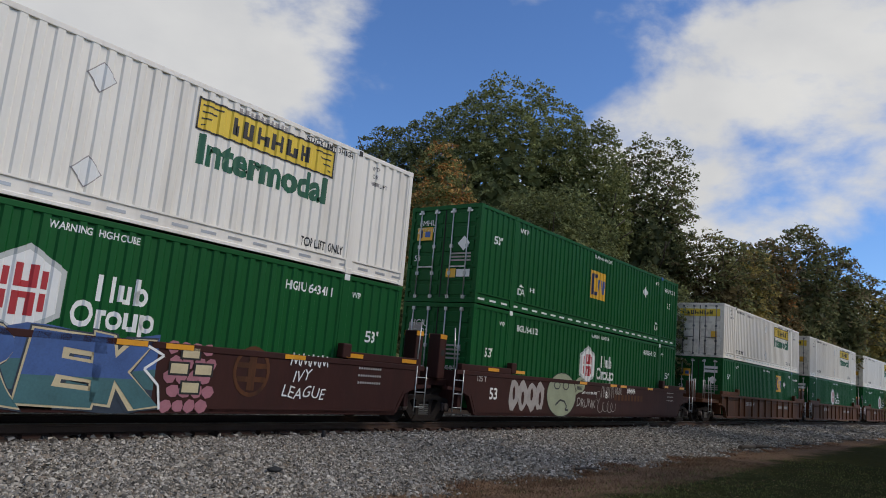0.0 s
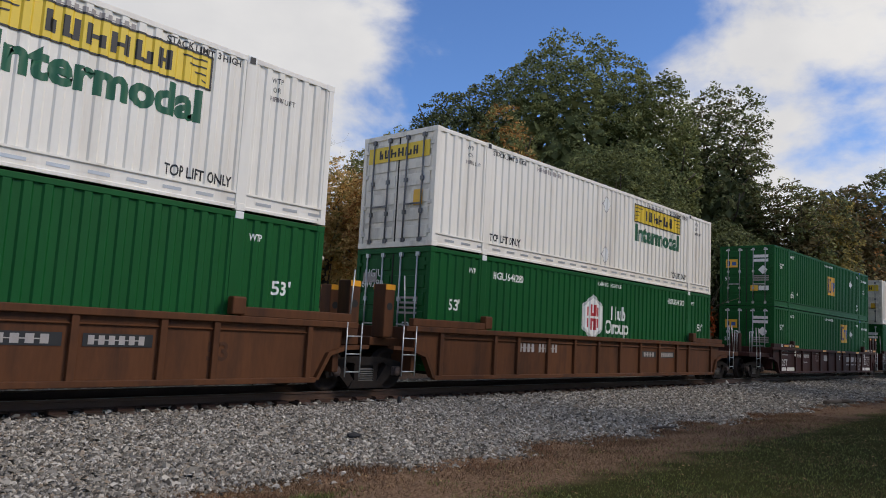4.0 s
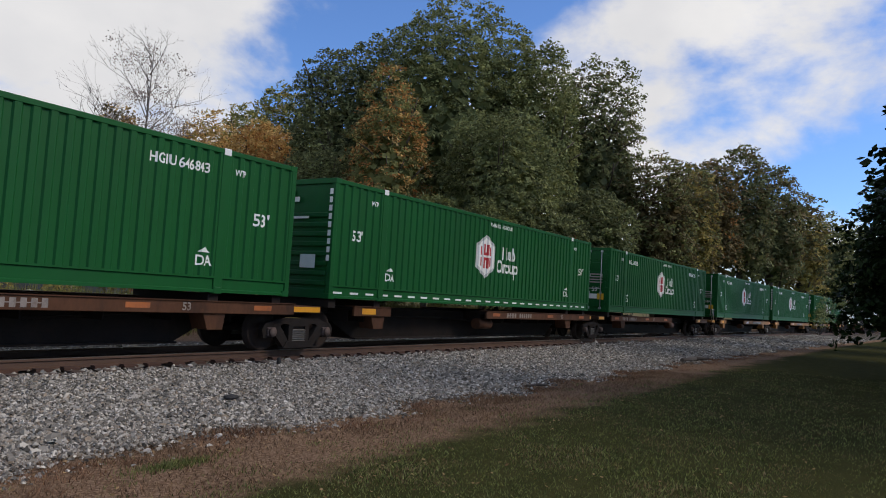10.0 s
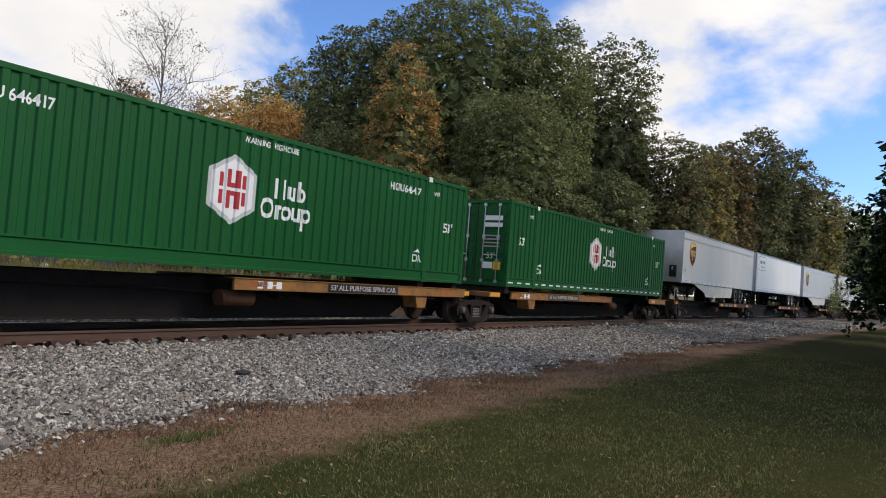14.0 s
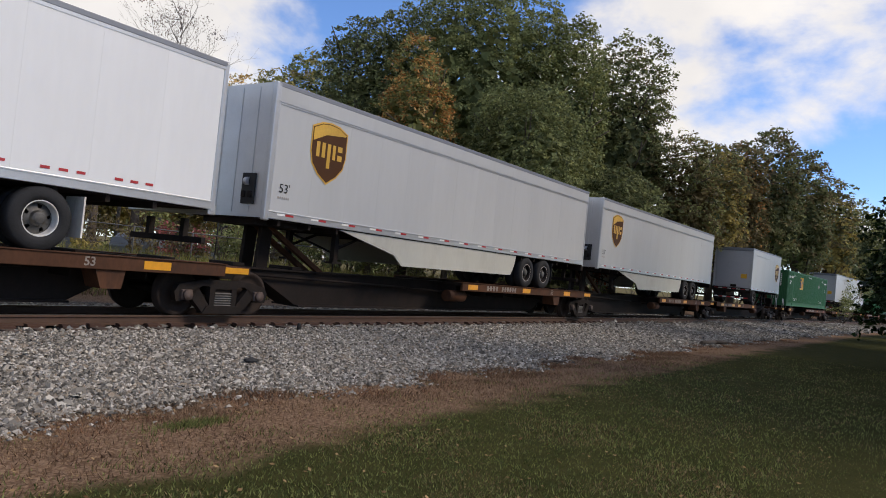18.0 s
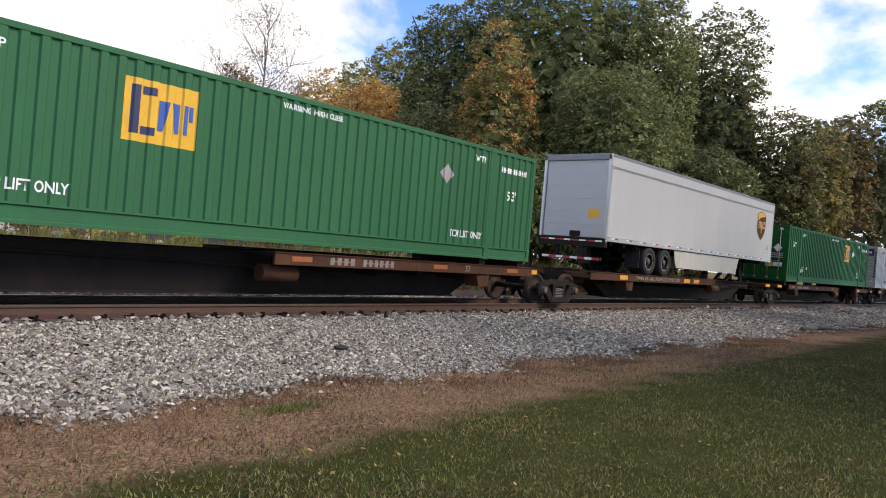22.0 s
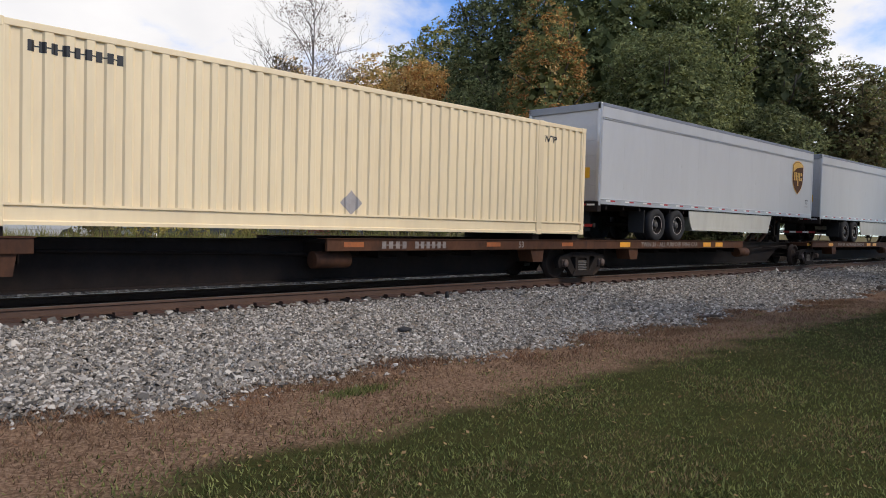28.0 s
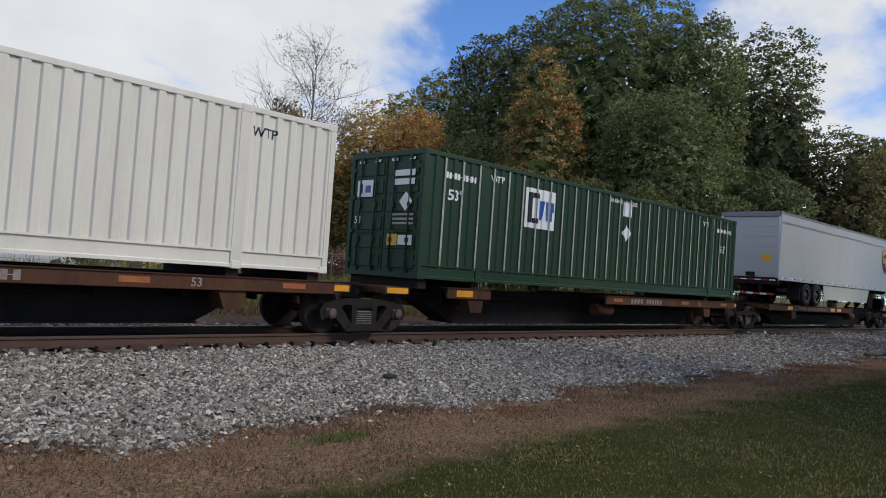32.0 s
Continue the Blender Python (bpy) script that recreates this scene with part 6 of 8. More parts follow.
# ---- spine cars ----
def spine_car(wings, hitch, left, right, pale=False, number=False):
    """A spine-car unit: a deep middle beam, side wings with gussets for wheels, hitch stand. wings: stretches in x; hitch: x or None. left, right: 'free' or 'shared'."""
    car = thing("spine_car", "rust-brown articulated spine car with yellow side reflectors", "railway car", "cars of the train")
    m, dk = M["yellow_sill" if pale else "spine"], M["spine_dark"]
    h = CL / 2
    plain = hitch is None
    lx, rx = -h - (0.9 if left == "shared" else 0.9), h + 0.9
    part("centre_beam", slab(fresh(), [(lx, 0.72), (-7.0, 0.72), (-6.0, 0.20), (5.9, 0.20), (6.9, 0.72), (rx, 0.72), (rx, 0.98), (lx, 0.98)], -0.34, 0.34), dk, car)
    part("beam_flange", box(fresh(), lx, rx, -0.42, 0.42, 0.98, 1.02, 0.006), dk, car)
    part("lower_flange", box(fresh(), -6.0, 5.9, -0.46, 0.46, 0.17, 0.21, 0.006), dk, car)
    for a, b in wings:
        for sy in (-1, 1):
            wing = part("side_wing", box(fresh(), a, b, *sorted((sy * 0.55, sy * 1.27)), 0.98, 1.045, 0.01), dk, car)
            part("wing_sill", box(fresh(), a, b, *sorted((sy * 1.22, sy * 1.30)), 0.82, 1.055, 0.012), m, wing)
            n = max(2, round((b - a) / 1.45))
            for i in range(n + 1):
                x = a + 0.12 + (b - a - 0.24) * i / n
                bm = slab(fresh(), [(x - 0.05, 1.02), (x + 0.05, 1.02), (x + 0.05, 0.95), (x - 0.05, 0.95)], *sorted((sy * 0.34, sy * 1.26)))
                slab(bm, [(x - 0.012, 0.95), (x + 0.012, 0.95), (x + 0.012, 0.66), (x - 0.012, 0.66)], *sorted((sy * 0.34, sy * 1.0)))
                part("gusset", bm, dk, wing)
            for x in (-6.1, 6.1):
                if a < x < b:
                    part("bracket", slab(fresh(), [(x - 0.32, 0.98), (x + 0.32, 0.98), (x + 0.24, 0.50), (x - 0.14, 0.50)], *sorted((sy * 0.8, sy * 1.25))), m, wing)
            part("top_plate", box(fresh(), a - 0.02, b + 0.02, *sorted((sy * 1.0, sy * 1.325)), 1.055, 1.07), m, wing)
        me = mesh_of("reflector", lay_on(rect(fresh(), 0, 0.55, 0.868, 1.015), 0, 0, False, flat_y=-1.302), M["mark"])
        twin = hitch is not None and a < -8.5
        for k in () if plain and b - a > 5 else ((0.3, 3.7, 6.9) if plain or a > -5 else ((1.9, 7.05, 7.95) if a < -8.5 else (0.9, 3.3, 4.7, 8.3))):
            if a + k < b - 0.5:
                again("reflector", me, car, a + k)
        if plain and b - a > 5:
            dull = mesh_of("reflector", lay_on(rect(fresh(), 0, 0.5, 0.90, 1.0), 0, 0, False, flat_y=-1.302), M["mark_dull"])
            for k in (0.4, 4.6, 7.6):
                again("reflector", dull, car, a + k)
        if b - a > 5:
            if pale:
                blocks(car, [R4(-1.35, -0.1, 1.35, 0.1)], a + 4.1, 0.94, "black", "stencil_field", 1, False, -1.302)
                letters(car, "53' ALL PURPOSE SPINE CAR", a + 4.1, 0.94, 0.12, "stencil_white", 1, "stencil", False, -1.306, span=2.5)
                bars(car, a + 1.0, 0.94, 0.8, 0.15, "paint_white", 3, "stencil_bar", False, -1.302)
            elif twin:
                letters(car, "TWIN 28 - ALL PURPOSE SPINE CAR", a + 4.85, 0.94, 0.13, "stencil", 1, "stencil", False, -1.302, span=3.6)
            elif number:
                letters(car, "TTAX 653028", a + 2.15, 0.94, 0.16, "faded", 1, "stencil", False, -1.302, bold=0, span=2.3)
                letters(car, "53", a + 5.9, 0.94, 0.15, "stencil", 1, "stencil", False, -1.302)
            else:
                bars(car, a + 1.75, 0.94, 0.75, 0.15, "stencil", 4, "stencil_bar", False, -1.302)
                bars(car, a + 2.8, 0.94, 1.0, 0.15, "stencil", 6, "stencil_bar", False, -1.302)
                letters(car, "53", a + 5.9, 0.94, 0.15, "stencil", 1, "stencil", False, -1.302)
    for x in (-h + 0.25, -POST, POST, h - 0.25):
        part("container_pedestal", box(fresh(), x - 0.13, x + 0.13, -1.2, 1.2, 1.0, 1.215, 0.015) if not hitch else box(fresh(), x - 0.16, x + 0.16, -0.4, 0.4, 1.02, 1.10, 0.015), dk, car)
    ends = [b for a, b in wings if b - a > 5]
    cx = 1.55 if ends and ends[0] < 3 else -0.6
    part("brake_cylinder", bar(fresh(), (cx, -0.95, 0.64), (cx + 0.85, -0.95, 0.64), 0.17, 16), M["spine"], car)
    part("brake_pipe", tube(fresh(), [(-7.4, -0.45, 0.86), (-2, -0.5, 0.78), (1.9, -0.6, 0.66)], 0.03), dk, car)
    part("brake_pipe", tube(fresh(), [(2.7, -0.6, 0.66), (5, -0.5, 0.78), (7.6, -0.45, 0.86)], 0.03), dk, car)
    for sx, kind in ((-1, left), (1, right)):
        x = sx * (h + (0.4 if kind == "shared" else 0.2))
        part("end_beam", box(fresh(), x - 0.35, x + 0.35, -1.15, 1.15, 0.86, 1.02, 0.02), m, car)
        bm = fresh()
        rect(bm, x - 0.3, x + 0.3, 0.88, 1.0)
        part("reflector", lay_on(bm, 0, 0, False, flat_y=-1.152), M["mark"], car)
        if kind == "free":
            ladder(car, x + sx * 0.1, -1.2, 0.35, 1.0, "steel")
            part("handrail", tube(fresh(), [(x - 0.25, -1.1, 1.02), (x - 0.25, -1.1, 1.75), (x + 0.15, -1.1, 1.75), (x + 0.15, -1.1, 1.02)], 0.017), M["rod"], car)
            if sx > 0:
                part("brake_stand", box(fresh(), x - 0.10, x + 0.42, -0.7, -0.25, 1.02, 1.70, 0.06), dk, car)
                part("brake_wheel", lathe(fresh(), ((0.03, -0.02), (0.27, -0.02), (0.27, 0.02), (0.03, 0.02)), (x + 0.16, -0.74, 1.45), 20), M["steel"], car)
    if hitch is not None:
        d = 1 if hitch < 0 else -1
        bm = slab(fresh(), [(hitch - 0.16, 1.02), (hitch + 0.16, 1.02), (hitch + 0.22, 2.0), (hitch - 0.10, 2.0)], -0.3, -0.2)
        slab(bm, [(hitch - 0.16, 1.02), (hitch + 0.16, 1.02), (hitch + 0.22, 2.0), (hitch - 0.10, 2.0)], 0.2, 0.3)
        part("hitch_stand", bm, dk, car)
        bm = fresh()
        for y in (-0.25, 0.25):
            slab(bm, [(hitch + d * 1.75, 1.02), (hitch + d * 2.0, 1.02), (hitch + d * 0.2, 1.98), (hitch - d * 0.02, 1.98)][::d], y - 0.06, y + 0.06)
        part("hitch_strut", bm, M["spine"], car)
        part("hitch_plate", box(fresh(), hitch - 0.5, hitch + 0.5, -0.45, 0.45, 1.98, 2.05, 0.02), dk, car)
    return car


# ---- road trailers ----
def shield(parent, x, z, s, f):
    """A brown shield with a gold rim and cap."""
    def outline(k):
        pts = [(-0.5 * k, 0.42 * k), (-0.25 * k, 0.53 * k), (0, 0.56 * k), (0.25 * k, 0.53 * k), (0.5 * k, 0.42 * k), (0.5 * k, -0.08 * k), (0.44 * k, -0.30 * k), (0.26 * k, -0.50 * k), (0, -0.66 * k), (-0.26 * k, -0.50 * k), (-0.44 * k, -0.30 * k), (-0.5 * k, -0.08 * k)]
        return pts[::-1]
    blocks(parent, [outline(1.0)], x, z, "emblem_gold", "emblem", s, False, f, "brown and gold shield emblem")
    blocks(parent, [outline(0.945)], x, z, "sign_brown", "emblem_field", s, False, f - 0.004)
    blocks(parent, [[(-0.455, 0.385), (-0.45, 0.14), (-0.1, 0.30), (0.42, 0.36), (0.455, 0.385), (0.23, 0.485), (0, 0.51), (-0.23, 0.485)][::-1]], x, z, "emblem_gold", "emblem_cap", s, False, f - 0.008)
    g = [R4(-0.35, -0.15, -0.26, 0.14), R4(-0.20, -0.15, -0.11, 0.14), R4(-0.05, -0.34, 0.04, 0.14), R4(0.10, -0.15, 0.18, 0.14), R4(0.24, -0.15, 0.37, -0.04), R4(0.24, 0.03, 0.37, 0.14)]
    blocks(parent, g, x, z, "emblem_gold", "emblem_lettering", s, False, f - 0.008)


def tyre_pair(parent, x, z, sy, bright):
    bm = fresh()
    for y in (1.22, 0.90):
        lathe(bm, ((0.28, -0.13), (0.36, -0.15), (0.47, -0.14), (0.505, -0.10), (0.505, 0.10), (0.47, 0.14), (0.36, 0.15), (0.28, 0.13)), (x, sy * (y - 0.06), z), 28, "joined")
    w = part("tyre", bm, M["tyre"], parent, "black rubber double tyre")
    part("rim", lathe(fresh(), ((0.292, 0.0), (0.276, sy * 0.010), (0.262, -sy * 0.02), (0.250, -sy * 0.14), (0.235, -sy * 0.15)), (x, sy * 1.28, z), 28, "bare"), M["rim" if bright else "steel"], w)
    # the disc with its five openings, and the hub
    bm, n = fresh(), 20
    rings = [[bm.verts.new((x + r * math.cos(radians(360 * k / n)), sy * (1.28 + d), z + r * math.sin(radians(360 * k / n)))) for k in range(n)] for r, d in ((0.248, -0.13), (0.222, -0.115), (0.160, -0.095), (0.125, -0.085), (0.105, -0.02), (0.075, 0.0), (0.02, 0.005))]
    for q in range(6):
        for k in range(n):
            if q != 1 or k % 4:
                bm.faces.new((rings[q][k], rings[q][(k + 1) % n], rings[q + 1][(k + 1) % n], rings[q + 1][k]))
    bm.faces.new(rings[6])
    part("wheel_disc", bm, M["wheel_disc"], w)
    part("brake_drum", bar(fresh(), (x, sy * 0.7, z), (x, sy * 1.10, z), 0.21, 16), M["gap"], w)
    bm = fresh()
    for k in range(28):
        a, b = radians(k * 360 / 28), radians((k + 1) * 360 / 28)
        bm.faces.new([bm.verts.new((x + r * math.cos(t), sy * 1.292, z + r * math.sin(t))) for r, t in ((0.30, a), (0.30, b), (0.272, b), (0.272, a))])
    part("rim_edge", bm, M["rim" if bright else "faded"], w)
    return w


def trailer(rear, length=CL, style="ups", emblem=None, skirt=True, axles=2, bright=False, rollup=True):
    """A box trailer; rear = -1 when its doors face -x. z nought is the rail's top; its wheels stand on the car's wings."""
    names = dict(ups="pale grey box trailer with brown shield emblem and side skirt", lease="bright white box trailer with a framed sign and white rims", pup="short pale grey box trailer with one axle and shield emblem")
    t = thing("box_trailer", names[style], "trailer", "trailers on the train")
    body = M["trailer_bright" if style == "lease" else "trailer"]
    h, z0, z1, w = length / 2, 2.085, 4.945, 1.3
    f = -w - 0.002
    for sy in (-1, 1):
        n = 14 if style == "ups" else (13 if style == "lease" else 7)
        for i in range(n):
            a, b = -h + 0.12 + (length - 0.24) * i / n, -h + 0.12 + (length - 0.24) * (i + 1) / n
            part("side_panel", box(fresh(), a, b - 0.0015, *sorted((sy * (w - 0.035), sy * (w - (0.004 if style != "lease" else 0.002)))), z0 + 0.17, z1 - (0.42 if style == "ups" else 0.16)), body, t)
        part("upper_side_rail", box(fresh(), -h + 0.1, h - 0.1, *sorted((sy * (w - 0.04), sy * (w + 0.006))), z1 - (0.42 if style == "ups" else 0.16), z1 - 0.10), body if style != "lease" else M["alu"], t)
        if style != "lease":
            for zz in (0.44, 0.39):
                part("trim_strip", box(fresh(), -h + 0.1, h - 0.1, *sorted((sy * w, sy * (w + 0.012))), z1 - zz - 0.02, z1 - zz), M["alu"], t)
        part("roof_edge", box(fresh(), -h + 0.05, h - 0.05, *sorted((sy * (w - 0.06), sy * (w + 0.008))), z1 - 0.10, z1, 0.012), M["roofgrey"], t)
        part("lower_side_rail", box(fresh(), -h + 0.1, h - 0.1, *sorted((sy * (w - 0.05), sy * (w + 0.012))), z0, z0 + 0.17, 0.008), M["alu"], t)
        for zz in (0.0, 0.13):
            part("rail_bead", box(fresh(), -h + 0.12, h - 0.12, *sorted((sy * (w + 0.010), sy * (w + 0.020))), z0 + zz + 0.008, z0 + zz + 0.028), M["alu"], t)
        for sx in (-1, 1):
            wd = (0.40 if style == "lease" else 0.16) if sx == -rear else 0.12
            part("corner_post", box(fresh(), *sorted((sx * (h - wd), sx * h)), *sorted((sy * (w - 0.12), sy * (w + 0.008))), z0 - 0.05, z1, 0.03), M["alu"], t)
    part("roof", box(fresh(), -h + 0.05, h - 0.05, -w + 0.05, w - 0.05, z1 - 0.05, z1 - 0.01), M["alu"], t)
    part("floor", box(fresh(), -h + 0.05, h - 0.05, -w + 0.05, w - 0.05, z0 - 0.02, z0 + 0.08), M["spine_dark"], t)
    for k in range(int(length / 0.9)):
        x = -h + 0.5 + k * 0.9
        part("cross_member", box(fresh(), x - 0.04, x + 0.04, -w + 0.06, w - 0.06, z0 - 0.13, z0 - 0.02), M["spine_dark"], t)
    # reflective tape: red and white by turns
    for m_, sh in (("paint_white", 0.0), ("red", 0.24)):
        tape = mesh_of("reflector_tape", lay_on(rect(fresh(), 0, 0.23 if style != "lease" else 0.15, z0 + 0.085, z0 + 0.13), 0, 0, False, flat_y=-w - 0.012), M[m_])
        k = -h + 0.35
        while k < h - 0.9:
            if style != "lease":
                again("reflector_tape", tape, t, k + sh)
            elif m_ == "red":
                for d in (0.0, 0.29, 0.58):
                    again("reflector_tape", tape, t, k + d, 0.010, 0.165)
            k += 1.0 if style != "lease" else 1.245
    # front wall
    fx = -rear * h
    part("front_wall", box(fresh(), *sorted((fx, fx + rear * 0.06)), -w + 0.1, w - 0.1, z0, z1 - 0.03), body if style == "lease" else M["alu"], t)
    for y in (-0.8, -0.27, 0.27, 0.8):
        part("front_seam", box(fresh(), *sorted((fx, fx - rear * 0.012)), y - 0.02, y + 0.02, z0 + 0.1, z1 - 0.1), M["alu"], t)
    socket = part("glad_hand_box", box(fresh(), *sorted((fx, fx - rear * 0.05)), -0.98, -0.58, z0 + 0.27, z0 + 0.92, 0.015), M["dark"], t)
    part("glad_hand", lathe(fresh(), ((0.05, -0.02), (0.085, -0.05), (0.085, 0.05), (0.05, 0.02)), (fx - rear * 0.07, -0.78, z0 + 0.74), 12), M["alu"], socket)
    for dy in (-0.1, 0.1):
        part("air_coupling", box(fresh(), *sorted((fx - rear * 0.04, fx - rear * 0.10)), -0.78 + dy - 0.05, -0.78 + dy + 0.05, z0 + 0.40, z0 + 0.54, 0.02), M["steel"], socket)
    # rear frame and doors
    bx = rear * h
    e = -rear
    part("rear_header", box(fresh(), *sorted((bx, bx + e * 0.1)), -w, w, z1 - 0.20, z1 + 0.01, 0.02), M["roofgrey"], t)
    part("rear_sill", box(fresh(), *sorted((bx - e * 0.03, bx + e * 0.15)), -w, w, z0 - (0.22 if style != "lease" else 0.10), z0 + 0.08, 0.02), M["steel"] if style != "lease" else M["alu"], t)
    if rollup:
        for k in range(6):
            a = z0 + 0.1 + k * (z1 - z0 - 0.3) / 6
            part("door_panel", box(fresh(), *sorted((bx + e * 0.06, bx + e * 0.10)), -w + 0.13, w - 0.13, a, a + (z1 - z0 - 0.3) / 6 - 0.003, 0.002), M["door_grey"], t)
        part("door_latch", box(fresh(), *sorted((bx + e * 0.02, bx + e * 0.07)), -0.3, 0.1, z0 + 0.12, z0 + 0.3, 0.02), M["steel"], t)
        bm = fresh()
        if rear < 0:
            bm = rect(bm, 0.55, 0.95, z0 + 0.75, z0 + 1.05)
            for v in bm.verts:
                v.co = Vector((-h - 0.0 + 0.05, -v.co.x, v.co.z))
            part("sticker", bm, M["sign_gold"], t)
    else:
        for y0, y1 in ((-w + 0.13, -0.01), (0.01, w - 0.13)):
            d = part("door_leaf", box(fresh(), *sorted((bx + e * 0.05, bx + e * 0.10)), y0, y1, z0 + 0.1, z1 - 0.2, 0.008), body, t)
            part("lock_rod", bar(fresh(), (bx + e * 0.03, (y0 + y1) / 2, z0 + 0.05), (bx + e * 0.03, (y0 + y1) / 2, z1 - 0.2), 0.02), M["rod"], d)
    tapes = [mesh_of("reflector_tape", box(fresh(), *sorted((bx - e * 0.035, bx - e * 0.03)), 0, 0.26, z0 - 0.04, z0 + 0.01), M[m_]) for m_ in ("paint_white", "red")]
    for k in range(8):
        again("reflector_tape", tapes[k % 2], t, 0, -w + 0.1 + k * 0.3)
    guard = part("rear_guard", box(fresh(), *sorted((bx + e * 0.02, bx + e * 0.12)), -1.15, 1.15, 1.42, 1.54, 0.01), M["steel"], t)
    for y in (-0.55, 0.55):
        part("guard_post", box(fresh(), *sorted((bx + e * 0.02, bx + e * 0.14)), y - 0.06, y + 0.06, 1.52, z0 - 0.2), M["steel"], guard)
    tapes = [mesh_of("reflector_tape", box(fresh(), *sorted((bx + e * 0.012, bx + e * 0.018)), 0, 0.27, 1.44, 1.52), M[m_]) for m_ in ("red", "paint_white")]
    for k in range(8):
        again("reflector_tape", tapes[k % 2], guard, 0, -1.12 + k * 0.28)
    # running gear
    zc = 1.555
    first = bx + e * (3.25 if axles == 2 else 0.95)
    for k in range(axles):
        x = first + e * 1.27 * k
        part("axle", bar(fresh(), (x, -1.2, zc), (x, 1.2, zc), 0.075, 10), M["steel"], t)
        for sy in (-1, 1):
            tyre_pair(t, x, zc, sy, bright)
    x0, x1 = sorted((first - e * 0.9, first + e * (1.27 * (axles - 1) + 0.9)))
    for sy in (-1, 1):
        part("slider_rail", box(fresh(), x0, x1, *sorted((sy * 0.5, sy * 0.62)), zc + 0.25, z0 - 0.1), M["spine_dark"], t)
        part("mud_flap", box(fresh(), *sorted((first - e * 0.72, first - e * 0.69)), *sorted((sy * 0.7, sy * 1.25)), zc - 0.25, z0 - 0.1), M["dark" if style != "lease" else "soiled"], t)
    gx = fx + rear * (2.75 if axles == 2 else 2.3)
    for sy in (-1, 1):
        leg = part("landing_leg", box(fresh(), gx - 0.07, gx + 0.07, *sorted((sy * 0.72, sy * 0.86)), 1.30, z0 - 0.1, 0.01), M["steel"], t)
        part("foot_plate", box(fresh(), gx - 0.16, gx + 0.16, *sorted((sy * 0.66, sy * 0.92)), 1.26, 1.31), M["steel"], leg)
        part("leg_brace", bar(fresh(), (gx, sy * 0.79, 1.6), (gx + rear * 1.0, sy * 0.79, z0 - 0.1), 0.035), M["steel"], leg)
    part("leg_cross_brace", tube(fresh(), [(gx, -0.79, 1.5), (gx, 0.79, z0 - 0.15)], 0.03), M["steel"], t)
    part("kingpin_plate", box(fresh(), *sorted((fx + rear * 0.2, fx + rear * 1.6)), -0.9, 0.9, z0 - 0.14, z0 - 0.02), M["spine_dark"], t)
    if skirt:
        a = first + e * (1.27 * (axles - 1) + 0.78)
        b = gx - e * 1.7
        for sy in (-1, 1):
            part("side_skirt", slab(fresh(), [(a, z0 - 0.02), (a + e * 0.08, 1.72), (a + e * 0.28, 1.42)] + ([(b - e * 0.35, 1.36), (b, 1.62), (b + e * 2.1, z0 - 0.02)] if rear > 0 else [(b, 1.38), (b + e * 0.32, z0 - 0.02)]), *sorted((sy * (w - 0.06), sy * (w - 0.03)))), M["skirt"], t)
    if style == "lease":
        part("sign_frame", lay_on(rect(fresh(), -1.05, 1.05, -0.52, 0.52), emblem, 4.20, False, flat_y=f), M["black"], t)
        part("sign_panel", lay_on(rect(fresh(), -1.02, 1.02, -0.49, 0.49), emblem, 4.20, False, flat_y=f - 0.004), M["trailer_bright"], t)
        blocks(t, glyph_row((0.2, 0.16, 0.18, 0.28, 0.08, 0.16, 0.16), 0.26, 0.05, -0.02), emblem + 0.05, 4.20, "sign_green", "sign_lettering", 1, False, f - 0.008)
        letters(t, "TRAILER LEASING", emblem + 0.2, 3.97, 0.12, "black", 1, "lettering", False, f - 0.006)
    elif emblem is not None:
        shield(t, emblem + math.copysign(0.1, emblem), 3.78 if style == "ups" else 3.64, 1.15, f)
        if style == "ups":
            letters(t, "53'", emblem + (1.15 if emblem > 0 else -1.3), 2.74, 0.19, "black", 1, "lettering", False, f, bold=0)
            bars(t, emblem + (1.15 if emblem > 0 else -1.3), 2.55, 0.35, 0.05, "faded", 6, "fine_print", False, f)
    return t


# ---- the train: each load and car with the place of its middle along the train ----
TRAIN = []


def put(ob, x, z):
    TRAIN.append((ob, x, z))
    return ob


